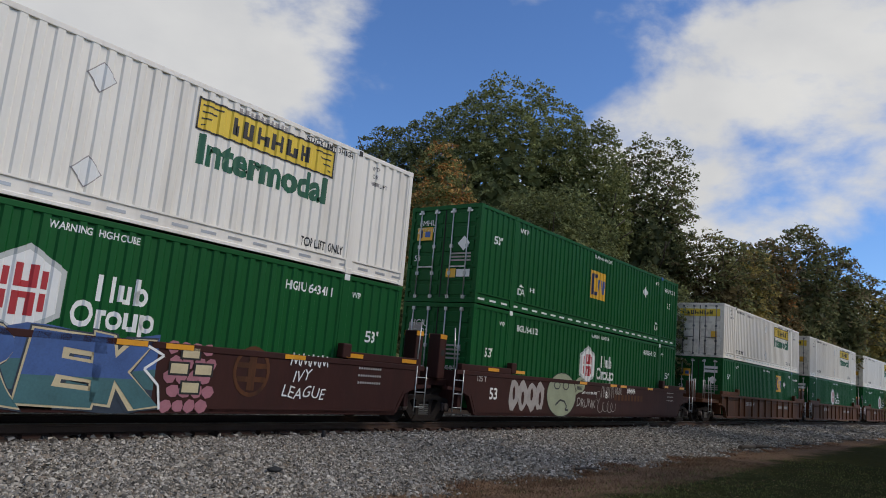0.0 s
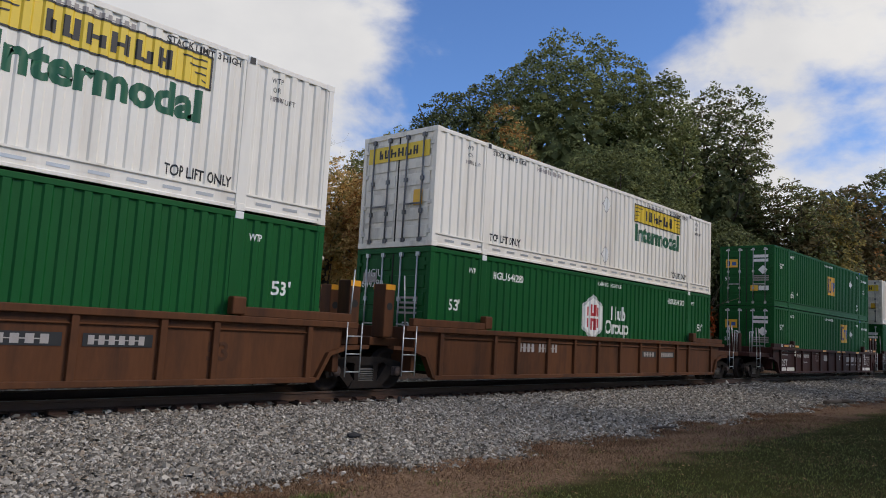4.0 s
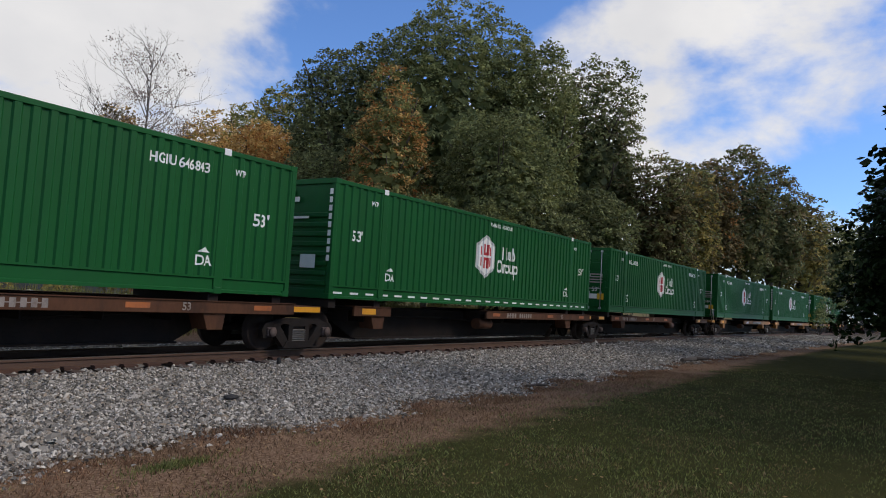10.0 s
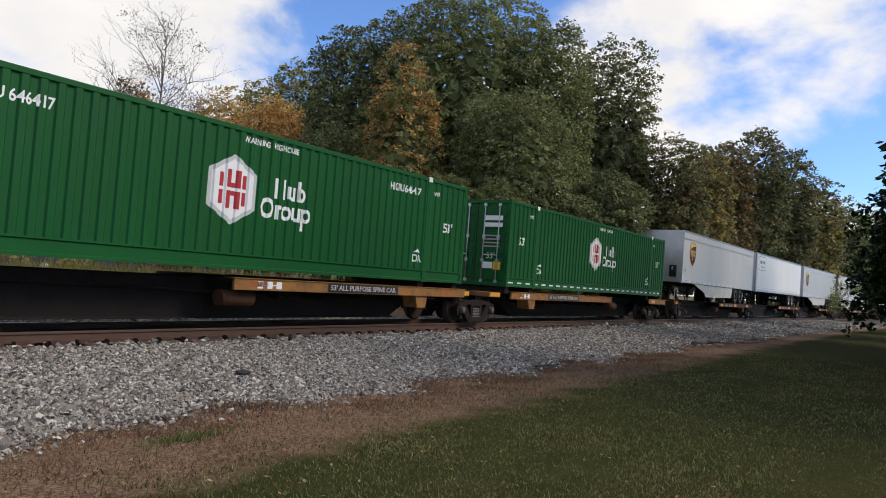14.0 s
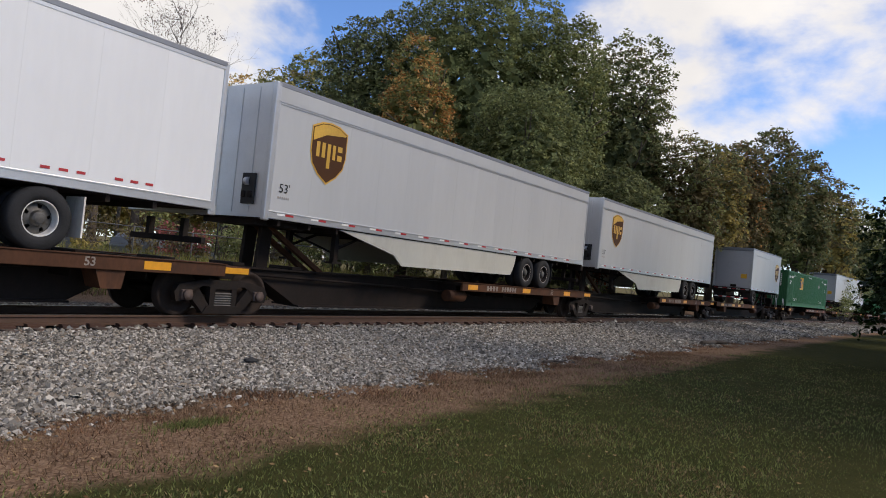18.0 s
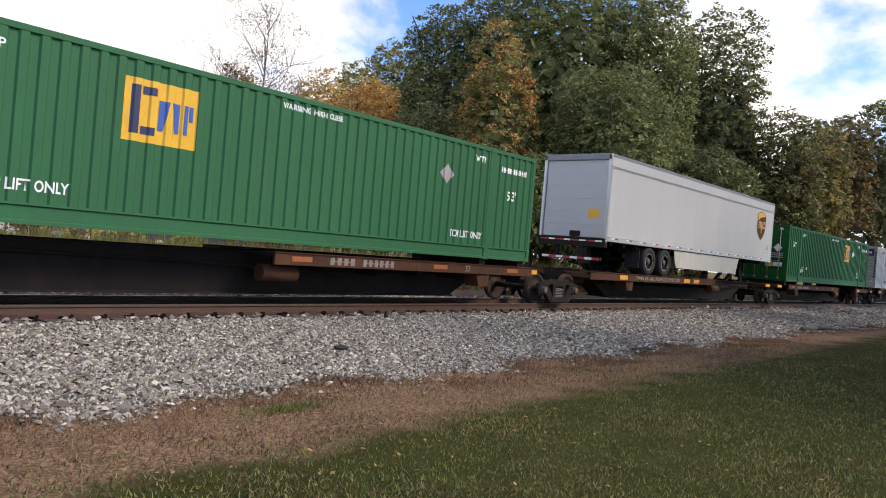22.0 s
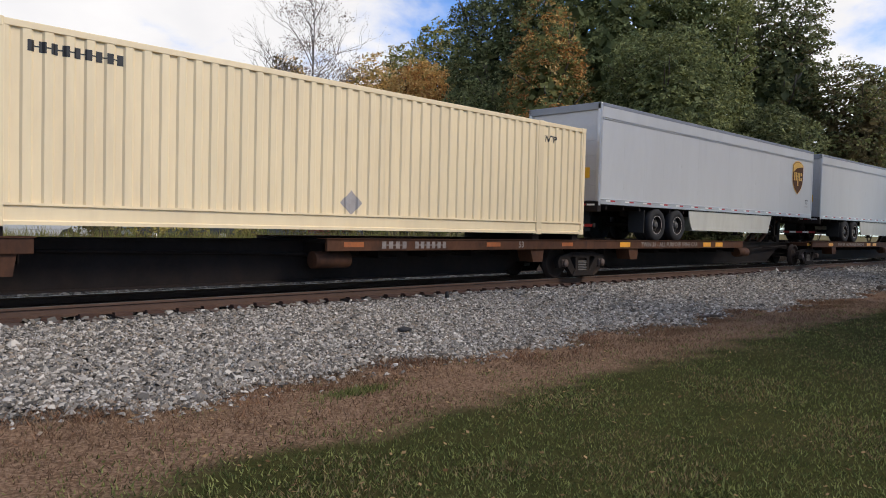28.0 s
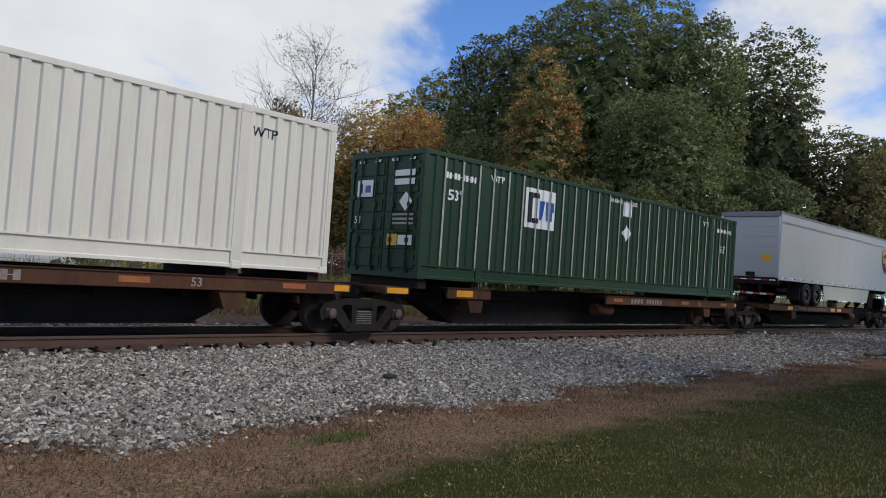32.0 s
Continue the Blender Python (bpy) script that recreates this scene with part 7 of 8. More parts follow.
def make_train():
    stock = {}

    def load(x, z, style, **k):
        key = (style, *sorted(k.items()))
        if key in stock:
            ob = copy_thing(stock[key], Matrix.Identity(4))
        else:
            ob = stock[key] = container(style, **k)
        return put(ob, x, z)

    low, high = RAIL_Z + 0.435, RAIL_Z + 0.435 + CH + 0.02
    wells = [(-258.5, "jb", "hub", "maroon", False, "", "shared", "shared"), (-239.15, "emp", "hub", "maroon", False, "", "shared", "free"),
             (-216.1, "jb", "emp", "brown", True, "brown", "free", "shared"), (-196.8, "jb", "hub", "brown", True, "brown", "shared", "shared"), (-177.45, "jb", "hub", "brown", True, "brown", "shared", "free"),
             (-154.1, "emp", "emp", "maroon", True, "stencil", "free", "shared"), (-134.65, "jb", "hub", "maroon", True, "stencil", "shared", "shared"), (-115.68, "jb", "hub", "maroon", True, "stencil", "shared", "free")]
    kept = {}
    for i, (x, up, down, paint, ribs, marks, el, er) in enumerate(wells):
        key = (paint, ribs, el, er, marks)
        if ribs and key in kept:
            car = copy_thing(kept[key], Matrix.Identity(4))
        else:
            car = kept[key] = well_car(*key[:2], el, er, marks)
            if not ribs:
                spray(car, i == 0)
        put(car, x, RAIL_Z)
        below = {0: "HGIU 643411", 1: "HGIU 642132", 4: "HGIU 644280", 7: "HGIU 513550"}.get(i)
        load(x, low, down, **(dict(code=below) if below else {}))
        if up == "jb":
            load(x, high, "jb", **(dict(left_door=False, sign_x=-3.4, code="JBHU 246023") if i == 7 else {}))
        elif i == 1:
            load(x, high, "emp", sign_x=-0.2, code="EMHU 273210")
        else:
            load(x, high, "emp", sign_x=0.61)
        if el == "free":
            make_truck(car, -8.077 - 1.8)
            coupler(car, -8.077 - 4.2, -8.077 - 2.9)
        nxt = wells[i + 1][0] if i < 7 else None
        make_truck(car, 8.077 + 1.35 if er == "free" else (nxt - x) / 2)
        if i == 0:
            make_truck(car, -9.6)
        if i == 7:
            coupler(car, 8.077 + 2.6, 8.077 + 4.2)

    cz, tz = RAIL_Z + 1.215, RAIL_Z
    both = ((-7.1, -5.6), (-0.5, 8.3))
    swap = ((-7.65, 1.3), (6.2, 8.7))
    rows = [  # middle, load, keywords, wings, hitch, left, right
        (-94.55, "hub", dict(left_door=False, code="HGIU 646843"), both, "free", "shared"), (-77.05, "hub", dict(left_door=False, stripes=True), both, "shared", "shared"), (-58.55, "hub", dict(code="HGIU 502256"), swap, "shared", "free"),
        (-39.43, "hub", dict(code="HGIU 501956"), both, "free", "shared"), (-22.0, "hub", dict(left_door=False, code="HGIU 646417"), both, "shared", "shared"), (-3.1, "hub", dict(stripes=True), swap, "shared", "free"),
        (16.2, "T", dict(rear=1, emblem=-6.28), ((-0.3, 8.5),), "free", "shared"), (33.4, "T", dict(rear=1, style="lease", emblem=-6.43, skirt=False, bright=True, rollup=False), ((-0.2, 8.5),), "shared", "shared"),
        (50.8, "T", dict(rear=1, emblem=-6.28), ((-0.3, 8.5),), "shared", "shared"), (68.38, "T", dict(rear=1, emblem=-6.28), ((-0.3, 8.5),), "shared", "shared"), (86.2, "P", {}, ((-8.0, 1.4),), "shared", "free"),
        (105.1, "emp", dict(left_door=False, sign_x=-3.0, code="EMHU 645074"), both, "free", "shared"), (125.53, "T", dict(rear=-1, emblem=6.28), ((-8.8, 1.4),), "shared", "shared"), (144.25, "emp", dict(code="EMHU 832683"), ((-7.5, 1.6), (5.6, 8.7)), "shared", "free"),
        (162.75, "fed", dict(left_door=False), both, "free", "shared"), (180.7, "T", dict(rear=-1, emblem=6.28), ((-8.8, 1.4),), "shared", "shared"), (198.25, "tan", dict(left_door=False), both, "shared", "shared"),
        (215.1, "T", dict(rear=-1, emblem=6.28), ((-8.8, 1.4),), "shared", "shared"), (232.28, "T", dict(rear=-1, emblem=6.28), ((-8.8, 1.4),), "shared", "free"),
        (250.9, "ups_box", {}, both, "free", "shared"), (269.5, "emp_old", dict(sign_x=-3.84), both, "shared", "shared"), (289.9, "T", dict(rear=-1, emblem=6.28), ((-8.8, 1.4),), "shared", "free")]
    kept, trailers = {}, {}
    for i, (x, what, kw, wings, el, er) in enumerate(rows):
        hitch = None if what not in "TP" else (-7.1 if kw.get("rear", -1) > 0 else 7.1)
        pale = 3 <= i <= 5
        key = (wings, hitch, el, er, pale, what == "fed")
        if key in kept:
            car = copy_thing(kept[key], Matrix.Identity(4))
        else:
            car = kept[key] = spine_car(*key)
        put(car, x, RAIL_Z)
        if what == "T":
            k2 = tuple(sorted(kw.items()))
            if k2 in trailers:
                ob = copy_thing(trailers[k2], Matrix.Identity(4))
            else:
                ob = trailers[k2] = trailer(**kw)
            put(ob, x, tz)
        elif what == "P":
            put(trailer(-1, 8.25, "pup", 2.88, False, 1), 89.9, tz)
        else:
            load(x, cz, what, **kw)
        # trucks come last, so that copies of the car carry none twice
    for i, (x, what, kw, wings, el, er) in enumerate(rows):
        car = [o for o, a, z in TRAIN if a == x and o.name.startswith("spine_car")][0]
        if el == "free":
            make_truck(car, -8.077 + 0.75)
            coupler(car, -8.077 - 1.9, -8.077 - 0.5)
        make_truck(car, 8.077 - 1.0 if er == "free" else (rows[i + 1][0] - x) / 2)


make_train()


# ---- trees ----
def polar(az, d):
    return d * math.sin(radians(az)), d * math.cos(radians(az))


def leaf_cloud(rng, blobs, size, per):
    """Leaves on and in a set of clumps (x, y, z, rx, rz, material): small folded quads, facing out and up."""
    vs, idx = [], []
    for x, y, z, rx, rz, k in blobs:
        n = int(per * 0.75 * rx * (rx + rz))
        d = rng.normal(0, 1, (n, 3))
        d /= np.linalg.norm(d, axis=1)[:, None]
        d[:, 2] = np.where(d[:, 2] < -0.35, -d[:, 2] * 0.5, d[:, 2])
        lump = 1 + 0.16 * np.sin(d[:, 0] * 5 + x) * np.sin(d[:, 1] * 6 + y) + 0.1 * np.sin(d[:, 2] * 9 + z)
        r = (0.45 + 0.65 * rng.random(n) ** 0.7) * lump
        c = np.stack([x + d[:, 0] * rx * r, y + d[:, 1] * rx * r, z + d[:, 2] * rz * r], 1)
        nrm = d * 0.8 + rng.normal(0, 0.7, (n, 3)) + np.array([0, 0, 0.15])
        nrm /= np.linalg.norm(nrm, axis=1)[:, None]
        u = np.cross(nrm, rng.normal(0, 1, (n, 3)))
        u /= np.linalg.norm(u, axis=1)[:, None] + 1e-6
        w = np.cross(nrm, u)
        s = (size * rng.uniform(0.6, 1.4, n))[:, None]
        vs.append(np.stack([c - u * s, c + w * s * 0.55, c + u * s, c - w * s * 0.55], 1))
        idx.append(np.full(n, k))
    v = np.concatenate(vs).reshape(-1, 3)
    return v, np.arange(len(v)).reshape(-1, 4), np.concatenate(idx)


def limb(bm, a, b, r0, r1, rng, depth):
    """A tapered, slightly bent branch that forks."""
    a, b = Vector(a), Vector(b)
    mid = (a + b) / 2 + Vector(rng.normal(0, 0.06, 3)) * (b - a).length
    bar(bm, a, mid, r0, 6, (r0 + r1) / 2)
    bar(bm, mid, b, (r0 + r1) / 2, 6, r1)
    if depth:
        for _ in range(2 + (rng.random() < 0.5)):
            d = (b - a).normalized() + Vector(rng.normal(0, 0.55, 3))
            d.z = abs(d.z) * 0.9 + 0.15
            limb(bm, b, b + d.normalized() * (b - a).length * rng.uniform(0.55, 0.8), r1, r1 * 0.5, rng, depth - 1)


def tree(az, d, top_el, half_deg, kinds, label, seed, base_el=None, size=0.17, per=230, clumps=26, shape=1.0, name="tree", cover=0.8):
    """A broad-leaved tree: trunk and limbs, and a crown of leaves in clumps. Its top stands at top_el degrees from the camera."""
    rng = np.random.default_rng(seed)
    x, y = polar(az, d)
    zb = ground_z(x, y)
    zt = EYE + d * math.tan(radians(top_el))
    rad = d * math.tan(radians(half_deg))
    t = thing(name, label, "tree")
    t.location = (x, y, zb)
    H = zt - zb
    low = H * 0.16 if base_el is None else EYE + d * math.tan(radians(base_el)) - zb
    bm = fresh()
    tr = 0.022 * H + 0.04
    bar(bm, (0, 0, -0.2), (0, 0, H * 0.42), tr, 9, tr * 0.62)
    for k in range(6):
        a = rng.uniform(0, 6.28)
        limb(bm, (0, 0, H * (0.22 + 0.05 * k)), (math.cos(a) * rad * 0.42, math.sin(a) * rad * 0.42, H * (0.40 + 0.06 * k)), tr * 0.42, tr * 0.14, rng, 1)
    part("trunk", bm, M["bark"], t)
    v, q, idx = crown_leaves(rng, rad, low, H, max(0.07, 0.0022 * d) if name == "tree" else size, cover, kinds, shape)
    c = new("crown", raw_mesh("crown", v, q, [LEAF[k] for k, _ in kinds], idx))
    c.parent = t
    return t


def fold(u, w, c, s):
    """Pointed leaves at c, long along u and broad along w."""
    return np.stack([c - u * s, c + w * s * 0.55, c + u * s, c - w * s * 0.55], 1)


def unit(d):
    return d / (np.linalg.norm(d, axis=-1)[..., None] + 1e-9)


def crown_leaves(rng, rad, low, top, size, cover, kinds, shape):
    """A crown: boughs swell it into uneven billows, and on them hang flat sprays of leaves round a dense, rough heart."""
    cz, hz = low + (top - low) * 0.46, (top - low)
    boughs = unit(rng.normal(0, 1, (46, 3)))
    swell = rng.uniform(0.0, 1.0, 46)
    phase = rng.uniform(0, 6.28, 4)

    def skin(d):
        """The crown's outline in direction d, as metres from its middle."""
        near = d @ boughs.T
        billow = (np.exp((near - 1) * 26) * swell).max(axis=1)
        fine = np.sin(d[:, 0] * 17 + phase[0]) * np.sin(d[:, 1] * 19 + phase[1]) + np.sin(d[:, 2] * 23 + phase[2]) * np.sin((d[:, 0] - d[:, 1]) * 13 + phase[3])
        p = np.where(d[:, 2] > 0, 2.7, 3.6) * shape
        up = np.where(d[:, 2] > 0, hz * 0.54, hz * 0.46)
        r = (((np.abs(d[:, 0]) ** 2 + np.abs(d[:, 1]) ** 2) ** 0.5 / rad) ** p + (np.abs(d[:, 2]) / up) ** p) ** (-1 / p)
        return r * (0.86 + 0.17 * billow + 0.028 * fine)

    vs, idx = [], []
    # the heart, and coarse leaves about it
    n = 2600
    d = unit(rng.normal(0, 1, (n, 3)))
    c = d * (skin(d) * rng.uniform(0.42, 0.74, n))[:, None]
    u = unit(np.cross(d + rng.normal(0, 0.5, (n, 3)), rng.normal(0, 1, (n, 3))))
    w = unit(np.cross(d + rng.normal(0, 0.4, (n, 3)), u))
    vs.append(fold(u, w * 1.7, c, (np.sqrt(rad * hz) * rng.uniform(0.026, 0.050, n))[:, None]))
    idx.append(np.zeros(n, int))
    # sprays
    area = 4 * math.pi * ((rad * rad) ** 1.6 / 3 + 2 * (rad * hz / 2) ** 1.6 / 3) ** (1 / 1.6)
    per = 17
    n = int(cover * 1.25 * area / (1.1 * size * size * per))
    d = unit(rng.normal(0, 1, (n, 3)) * np.array([1, 1, hz / 2 / rad * 0.6 + 0.4]))
    d[:, 2] = np.where(d[:, 2] < -0.75, -d[:, 2], d[:, 2])
    d = unit(d)
    depth = 1 - 0.30 * rng.random(n) ** 1.5
    c = d * (skin(d) * depth)[:, None]
    nrm = unit(d * 0.55 + np.array([0, 0, 0.85]) + rng.normal(0, 0.30, (n, 3)))
    wide = size * rng.uniform(2.6, 5.4, n)
    kind = rng.choice(len(kinds), n, p=[w for _, w in kinds])
    turn = unit(np.cross(nrm, rng.normal(0, 1, (n, 3))))
    side = np.cross(nrm, turn)
    a, r = rng.uniform(0, 6.28, (n, per)), np.sqrt(rng.random((n, per)))
    off = (turn[:, None] * (np.cos(a) * r)[..., None] + 0.7 * side[:, None] * (np.sin(a) * r)[..., None]) * wide[:, None, None]
    off += nrm[:, None] * (rng.normal(0, 0.16, (n, per)) - 0.25 * r ** 2)[..., None] * wide[:, None, None]
    p = (c[:, None] + off).reshape(-1, 3)
    m = unit(np.repeat(nrm, per, 0) + rng.normal(0, 0.55, (n * per, 3)))
    u = unit(np.cross(m, rng.normal(0, 1, (n * per, 3))))
    vs.append(fold(u, np.cross(m, u), p, (size * rng.uniform(0.6, 1.4, n * per))[:, None]))
    idx.append(np.where(rng.random(n * per) < 0.82, np.repeat(kind, per), rng.integers(0, len(kinds), n * per)))
    v = np.concatenate(vs).reshape(-1, 3) + np.array([0, 0, cz])
    return v, np.arange(len(v)).reshape(-1, 4), np.concatenate(idx)


def bare_tree(az, d, top_el, seed, kinds=None, spread=0.22):
    rng = np.random.default_rng(seed)
    x, y = polar(az, d)
    zb = ground_z(x, y)
    H = EYE + d * math.tan(radians(top_el)) - zb
    t = thing("bare_tree", "tall thin tree with grey twigs and few dull leaves", "tree")
    t.location = (x, y, zb)
    bm = fresh()
    bar(bm, (0, 0, -0.2), (0, 0, H * 0.55), 0.16, 8, 0.08)
    bar(bm, (0, 0, H * 0.55), (0.15, 0, H * 0.98), 0.08, 6, 0.015)
    for k in range(22):
        z = H * (0.42 + 0.024 * k)
        a = rng.uniform(0, 6.28)
        L = H * spread * (1.15 - k / 26)
        limb(bm, (0, 0, z), (math.cos(a) * L * 0.55, math.sin(a) * L * 0.55, z + L * 0.62), 0.04, 0.018, rng, 3)
    part("trunk", bm, M["twig"], t, fix=False)
    blobs = [(rng.normal(0, H * 0.07), rng.normal(0, H * 0.07), H * rng.uniform(0.52, 0.95), H * 0.045, H * 0.045, 0) for _ in range(44)]
    # the low limb that reaches out to one side
    out = Vector((math.cos(radians(az)), -math.sin(radians(az)), 0)) * H
    for _ in range(26):
        r = rng.uniform(0.06, 0.21)
        blobs.append((out.x * r + rng.normal(0, 0.4), out.y * r + rng.normal(0, 0.4), H * (0.60 + 0.35 * r + rng.normal(0, 0.04)), H * 0.035, H * 0.035, 0))
    v, q, idx = leaf_cloud(rng, blobs, 0.062, 75)
    c = new("crown", raw_mesh("crown", v, q, [LEAF["ash"]], idx))
    c.parent = t


def bush(az, d, top_el, half_deg, kind, seed, label="low wild shrub on the bank", size=0.09):
    rng = np.random.default_rng(seed)
    x, y = polar(az, d)
    zb = ground_z(x, y)
    H, rad = EYE + d * math.tan(radians(top_el)) - zb, d * math.tan(radians(half_deg))
    t = thing("shrub", label, "shrub", "shrubs along the bank")
    t.location = (x, y, zb)
    bm = fresh()
    for k in range(6):
        a = rng.uniform(0, 6.28)
        limb(bm, (0, 0, -0.1), (math.cos(a) * rad * 0.4, math.sin(a) * rad * 0.4, H * 0.5), 0.04, 0.015, rng, 1)
    part("stem", bm, M["bark"], t)
    blobs = [(rng.normal(0, rad * 0.42), rng.normal(0, rad * 0.42), H * rng.uniform(0.25, 0.72), rad * rng.uniform(0.25, 0.42), H * rng.uniform(0.18, 0.30), 0) for _ in range(11)]
    v, q, idx = leaf_cloud(rng, blobs, size, 160)
    c = new("foliage", raw_mesh("foliage", v, q, [LEAF[kind]], idx))
    c.parent = t


def make_trees():
    big = "large dark green broad-leaved tree beyond the track"
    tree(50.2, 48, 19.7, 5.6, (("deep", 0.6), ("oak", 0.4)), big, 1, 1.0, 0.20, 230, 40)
    tree(57.9, 49, 22.2, 8.0, (("oak", 0.75), ("olive", 0.25)), big, 2, 1.0, 0.20, 230, 46, 1.3)
    tree(64.2, 47, 20.6, 4.3, (("oak", 0.6), ("olive", 0.4)), big, 3, 2.0, 0.20, 230, 34)
    tree(53.2, 39, 18.3, 3.9, (("olive", 0.45), ("rust", 0.42), ("gold", 0.13)), "slender tree turning rust and olive", 4, 0.0, 0.15, 210, 30, 0.66, cover=0.42)
    tree(62.1, 40, 15.3, 5.2, (("oak", 0.6), ("deep", 0.25), ("olive", 0.15)), "green broad-leaved tree beside the track", 5, -0.5, 0.17, 230, 36)
    tree(48.2, 41, 11.7, 3.2, (("deep", 0.6), ("oak", 0.4)), "dark green tree with low branches", 6, -0.5, 0.17, 220, 26)
    tree(50.6, 36, 8.6, 3.6, (("oak", 0.5), ("deep", 0.5)), "low bushy green tree beside the track", 34, -2.2, 0.15, 220, 24, 1.3)
    tree(61.2, 37, 7.6, 3.6, (("oak", 0.6), ("olive", 0.4)), "low bushy green tree beside the track", 35, -2.0, 0.15, 220, 24, 1.3)
    tree(66.2, 40, 7.4, 3.4, (("deep", 0.6), ("oak", 0.4)), "low bushy dark green tree beside the track", 36, -2.0, 0.15, 220, 24, 1.3)
    tree(56.6, 37, 8.7, 3.6, (("oak", 0.5), ("olive", 0.5)), "low spreading green tree beside the track", 7, -1.0, 0.15, 220, 24)
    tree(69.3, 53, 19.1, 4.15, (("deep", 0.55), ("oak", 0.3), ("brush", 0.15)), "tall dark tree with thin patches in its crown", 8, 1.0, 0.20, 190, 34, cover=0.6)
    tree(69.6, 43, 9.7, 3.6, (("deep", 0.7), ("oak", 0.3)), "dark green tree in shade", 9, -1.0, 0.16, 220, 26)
    tree(74.2, 52, 12.0, 3.0, (("brush", 0.35), ("deep", 0.4), ("olive", 0.25)), "olive-green tree beside the track", 10, -0.5, 0.18, 220, 24)
    tree(76.5, 58, 11.9, 2.4, (("yellow", 0.35), ("brush", 0.35), ("deep", 0.3)), "tree turning yellow at its top", 11, -0.5, 0.18, 210, 22)
    tree(78.0, 66, 12.1, 2.4, (("brush", 0.65), ("rust", 0.1), ("deep", 0.25)), "thin brownish tree beyond the track", 12, 0.0, 0.2, 160, 24)
    tree(80.1, 70, 12.5, 2.5, (("deep", 0.75), ("brush", 0.25)), "tall dark tree beyond the track", 13, 0.0, 0.2, 190, 24)
    tree(82.1, 80, 11.2, 2.3, (("deep", 0.6), ("brush", 0.4)), "tall green tree along the line", 14, -0.4, 0.22, 190, 22)
    tree(84.0, 92, 9.4, 2.0, (("yellow", 0.25), ("brush", 0.35), ("deep", 0.4)), "yellowing tree along the line", 15, -0.4, 0.24, 180, 20)
    tree(85.7, 106, 7.5, 1.9, (("deep", 0.6), ("olive", 0.4)), "green tree far along the line", 16, -0.4, 0.26, 160, 18)
    tree(87.6, 125, 7.0, 2.0, (("deep", 0.6), ("olive", 0.4)), "green tree far along the line", 17, -0.4, 0.30, 150, 18)
    tree(89.6, 150, 6.3, 2.2, (("deep", 0.6), ("olive", 0.4)), "green tree far along the line", 18, -0.4, 0.34, 130, 18)
    tree(91.9, 190, 5.6, 2.6, (("deep", 0.6), ("olive", 0.4)), "green tree far along the line", 19, -0.4, 0.4, 110, 18)
    tree(44.7, 72, 16.1, 2.6, (("oak", 0.5), ("yellow", 0.3), ("olive", 0.2)), "tall green tree with yellow sprays", 20, 3.0, 0.22, 170, 22)
    tree(42.3, 68, 14.3, 2.4, (("olive", 0.6), ("yellow", 0.4)), "tall thin olive tree beyond the road", 21, 2.0, 0.2, 150, 20)
    tree(43.5, 55, 13.2, 3.0, (("gold", 0.75), ("rust", 0.25)), "tree in golden autumn leaf", 22, 1.0, 0.18, 200, 26)
    tree(39.5, 58, 12.9, 2.8, (("gold", 0.6), ("yellow", 0.4)), "tree in yellow autumn leaf", 23, 1.0, 0.18, 180, 24)
    tree(36.4, 57, 9.0, 2.8, (("yellow", 0.5), ("gold", 0.5)), "low tree in yellow autumn leaf", 24, -0.5, 0.16, 190, 20)
    tree(33.3, 52, 12.9, 1.7, (("brush", 0.7), ("gold", 0.3)), "thin brown half-bare tree", 25, 3.0, 0.13, 90, 20)
    tree(30.6, 46, 11.4, 2.6, (("wine", 0.9), ("brush", 0.1)), "small tree with wine-red leaves", 26, 1.0, 0.13, 190, 20)
    tree(28.1, 50, 9.1, 2.2, (("yellow", 0.5), ("olive", 0.5)), "small tree turning yellow-green", 27, -0.5, 0.14, 170, 20)
    tree(24.9, 55, 8.9, 2.4, (("olive", 0.5), ("brush", 0.5)), "half-bare olive tree beyond the road", 28, 0.0, 0.15, 130, 20)
    tree(21.8, 52, 7.8, 2.3, (("gold", 0.6), ("brush", 0.4)), "small golden brown tree", 29, -0.5, 0.15, 160, 18)
    tree(19.0, 58, 8.8, 2.4, (("olive", 0.6), ("yellow", 0.4)), "yellow-green tree beyond the road", 30, -0.5, 0.16, 170, 20)
    tree(15.8, 50, 10.8, 2.8, (("oak", 0.7), ("olive", 0.3)), "dark green tree behind the parked cars", 31, -0.5, 0.17, 190, 22)
    tree(11.0, 54, 10.2, 3.0, (("olive", 0.6), ("brush", 0.4)), "olive tree behind the parked cars", 32, -0.5, 0.17, 170, 20)
    tree(6.0, 56, 9.7, 3.0, (("oak", 0.6), ("gold", 0.4)), "green and gold tree behind the parked cars", 33, -0.5, 0.17, 170, 20)
    for k in range(11):
        tree(3 + 4.2 * k, 64 + 3 * (k % 3), 6.6 + 1.1 * (k % 4 == 1) + 0.7 * (k % 3), 3.2, (("yellow", 0.35), ("brush", 0.4), ("olive", 0.25)), "yellow and brown tree of the wood behind the road", 300 + k, -1.0, 0.2, 150, 16, cover=0.55)
    bare_tree(35.0, 50, 17.4, 40)
    bare_tree(32.2, 53, 12.8, 41)
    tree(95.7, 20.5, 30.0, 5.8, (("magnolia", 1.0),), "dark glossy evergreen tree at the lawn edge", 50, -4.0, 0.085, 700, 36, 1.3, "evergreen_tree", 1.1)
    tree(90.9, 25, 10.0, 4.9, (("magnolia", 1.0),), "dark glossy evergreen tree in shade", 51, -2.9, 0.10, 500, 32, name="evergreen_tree")
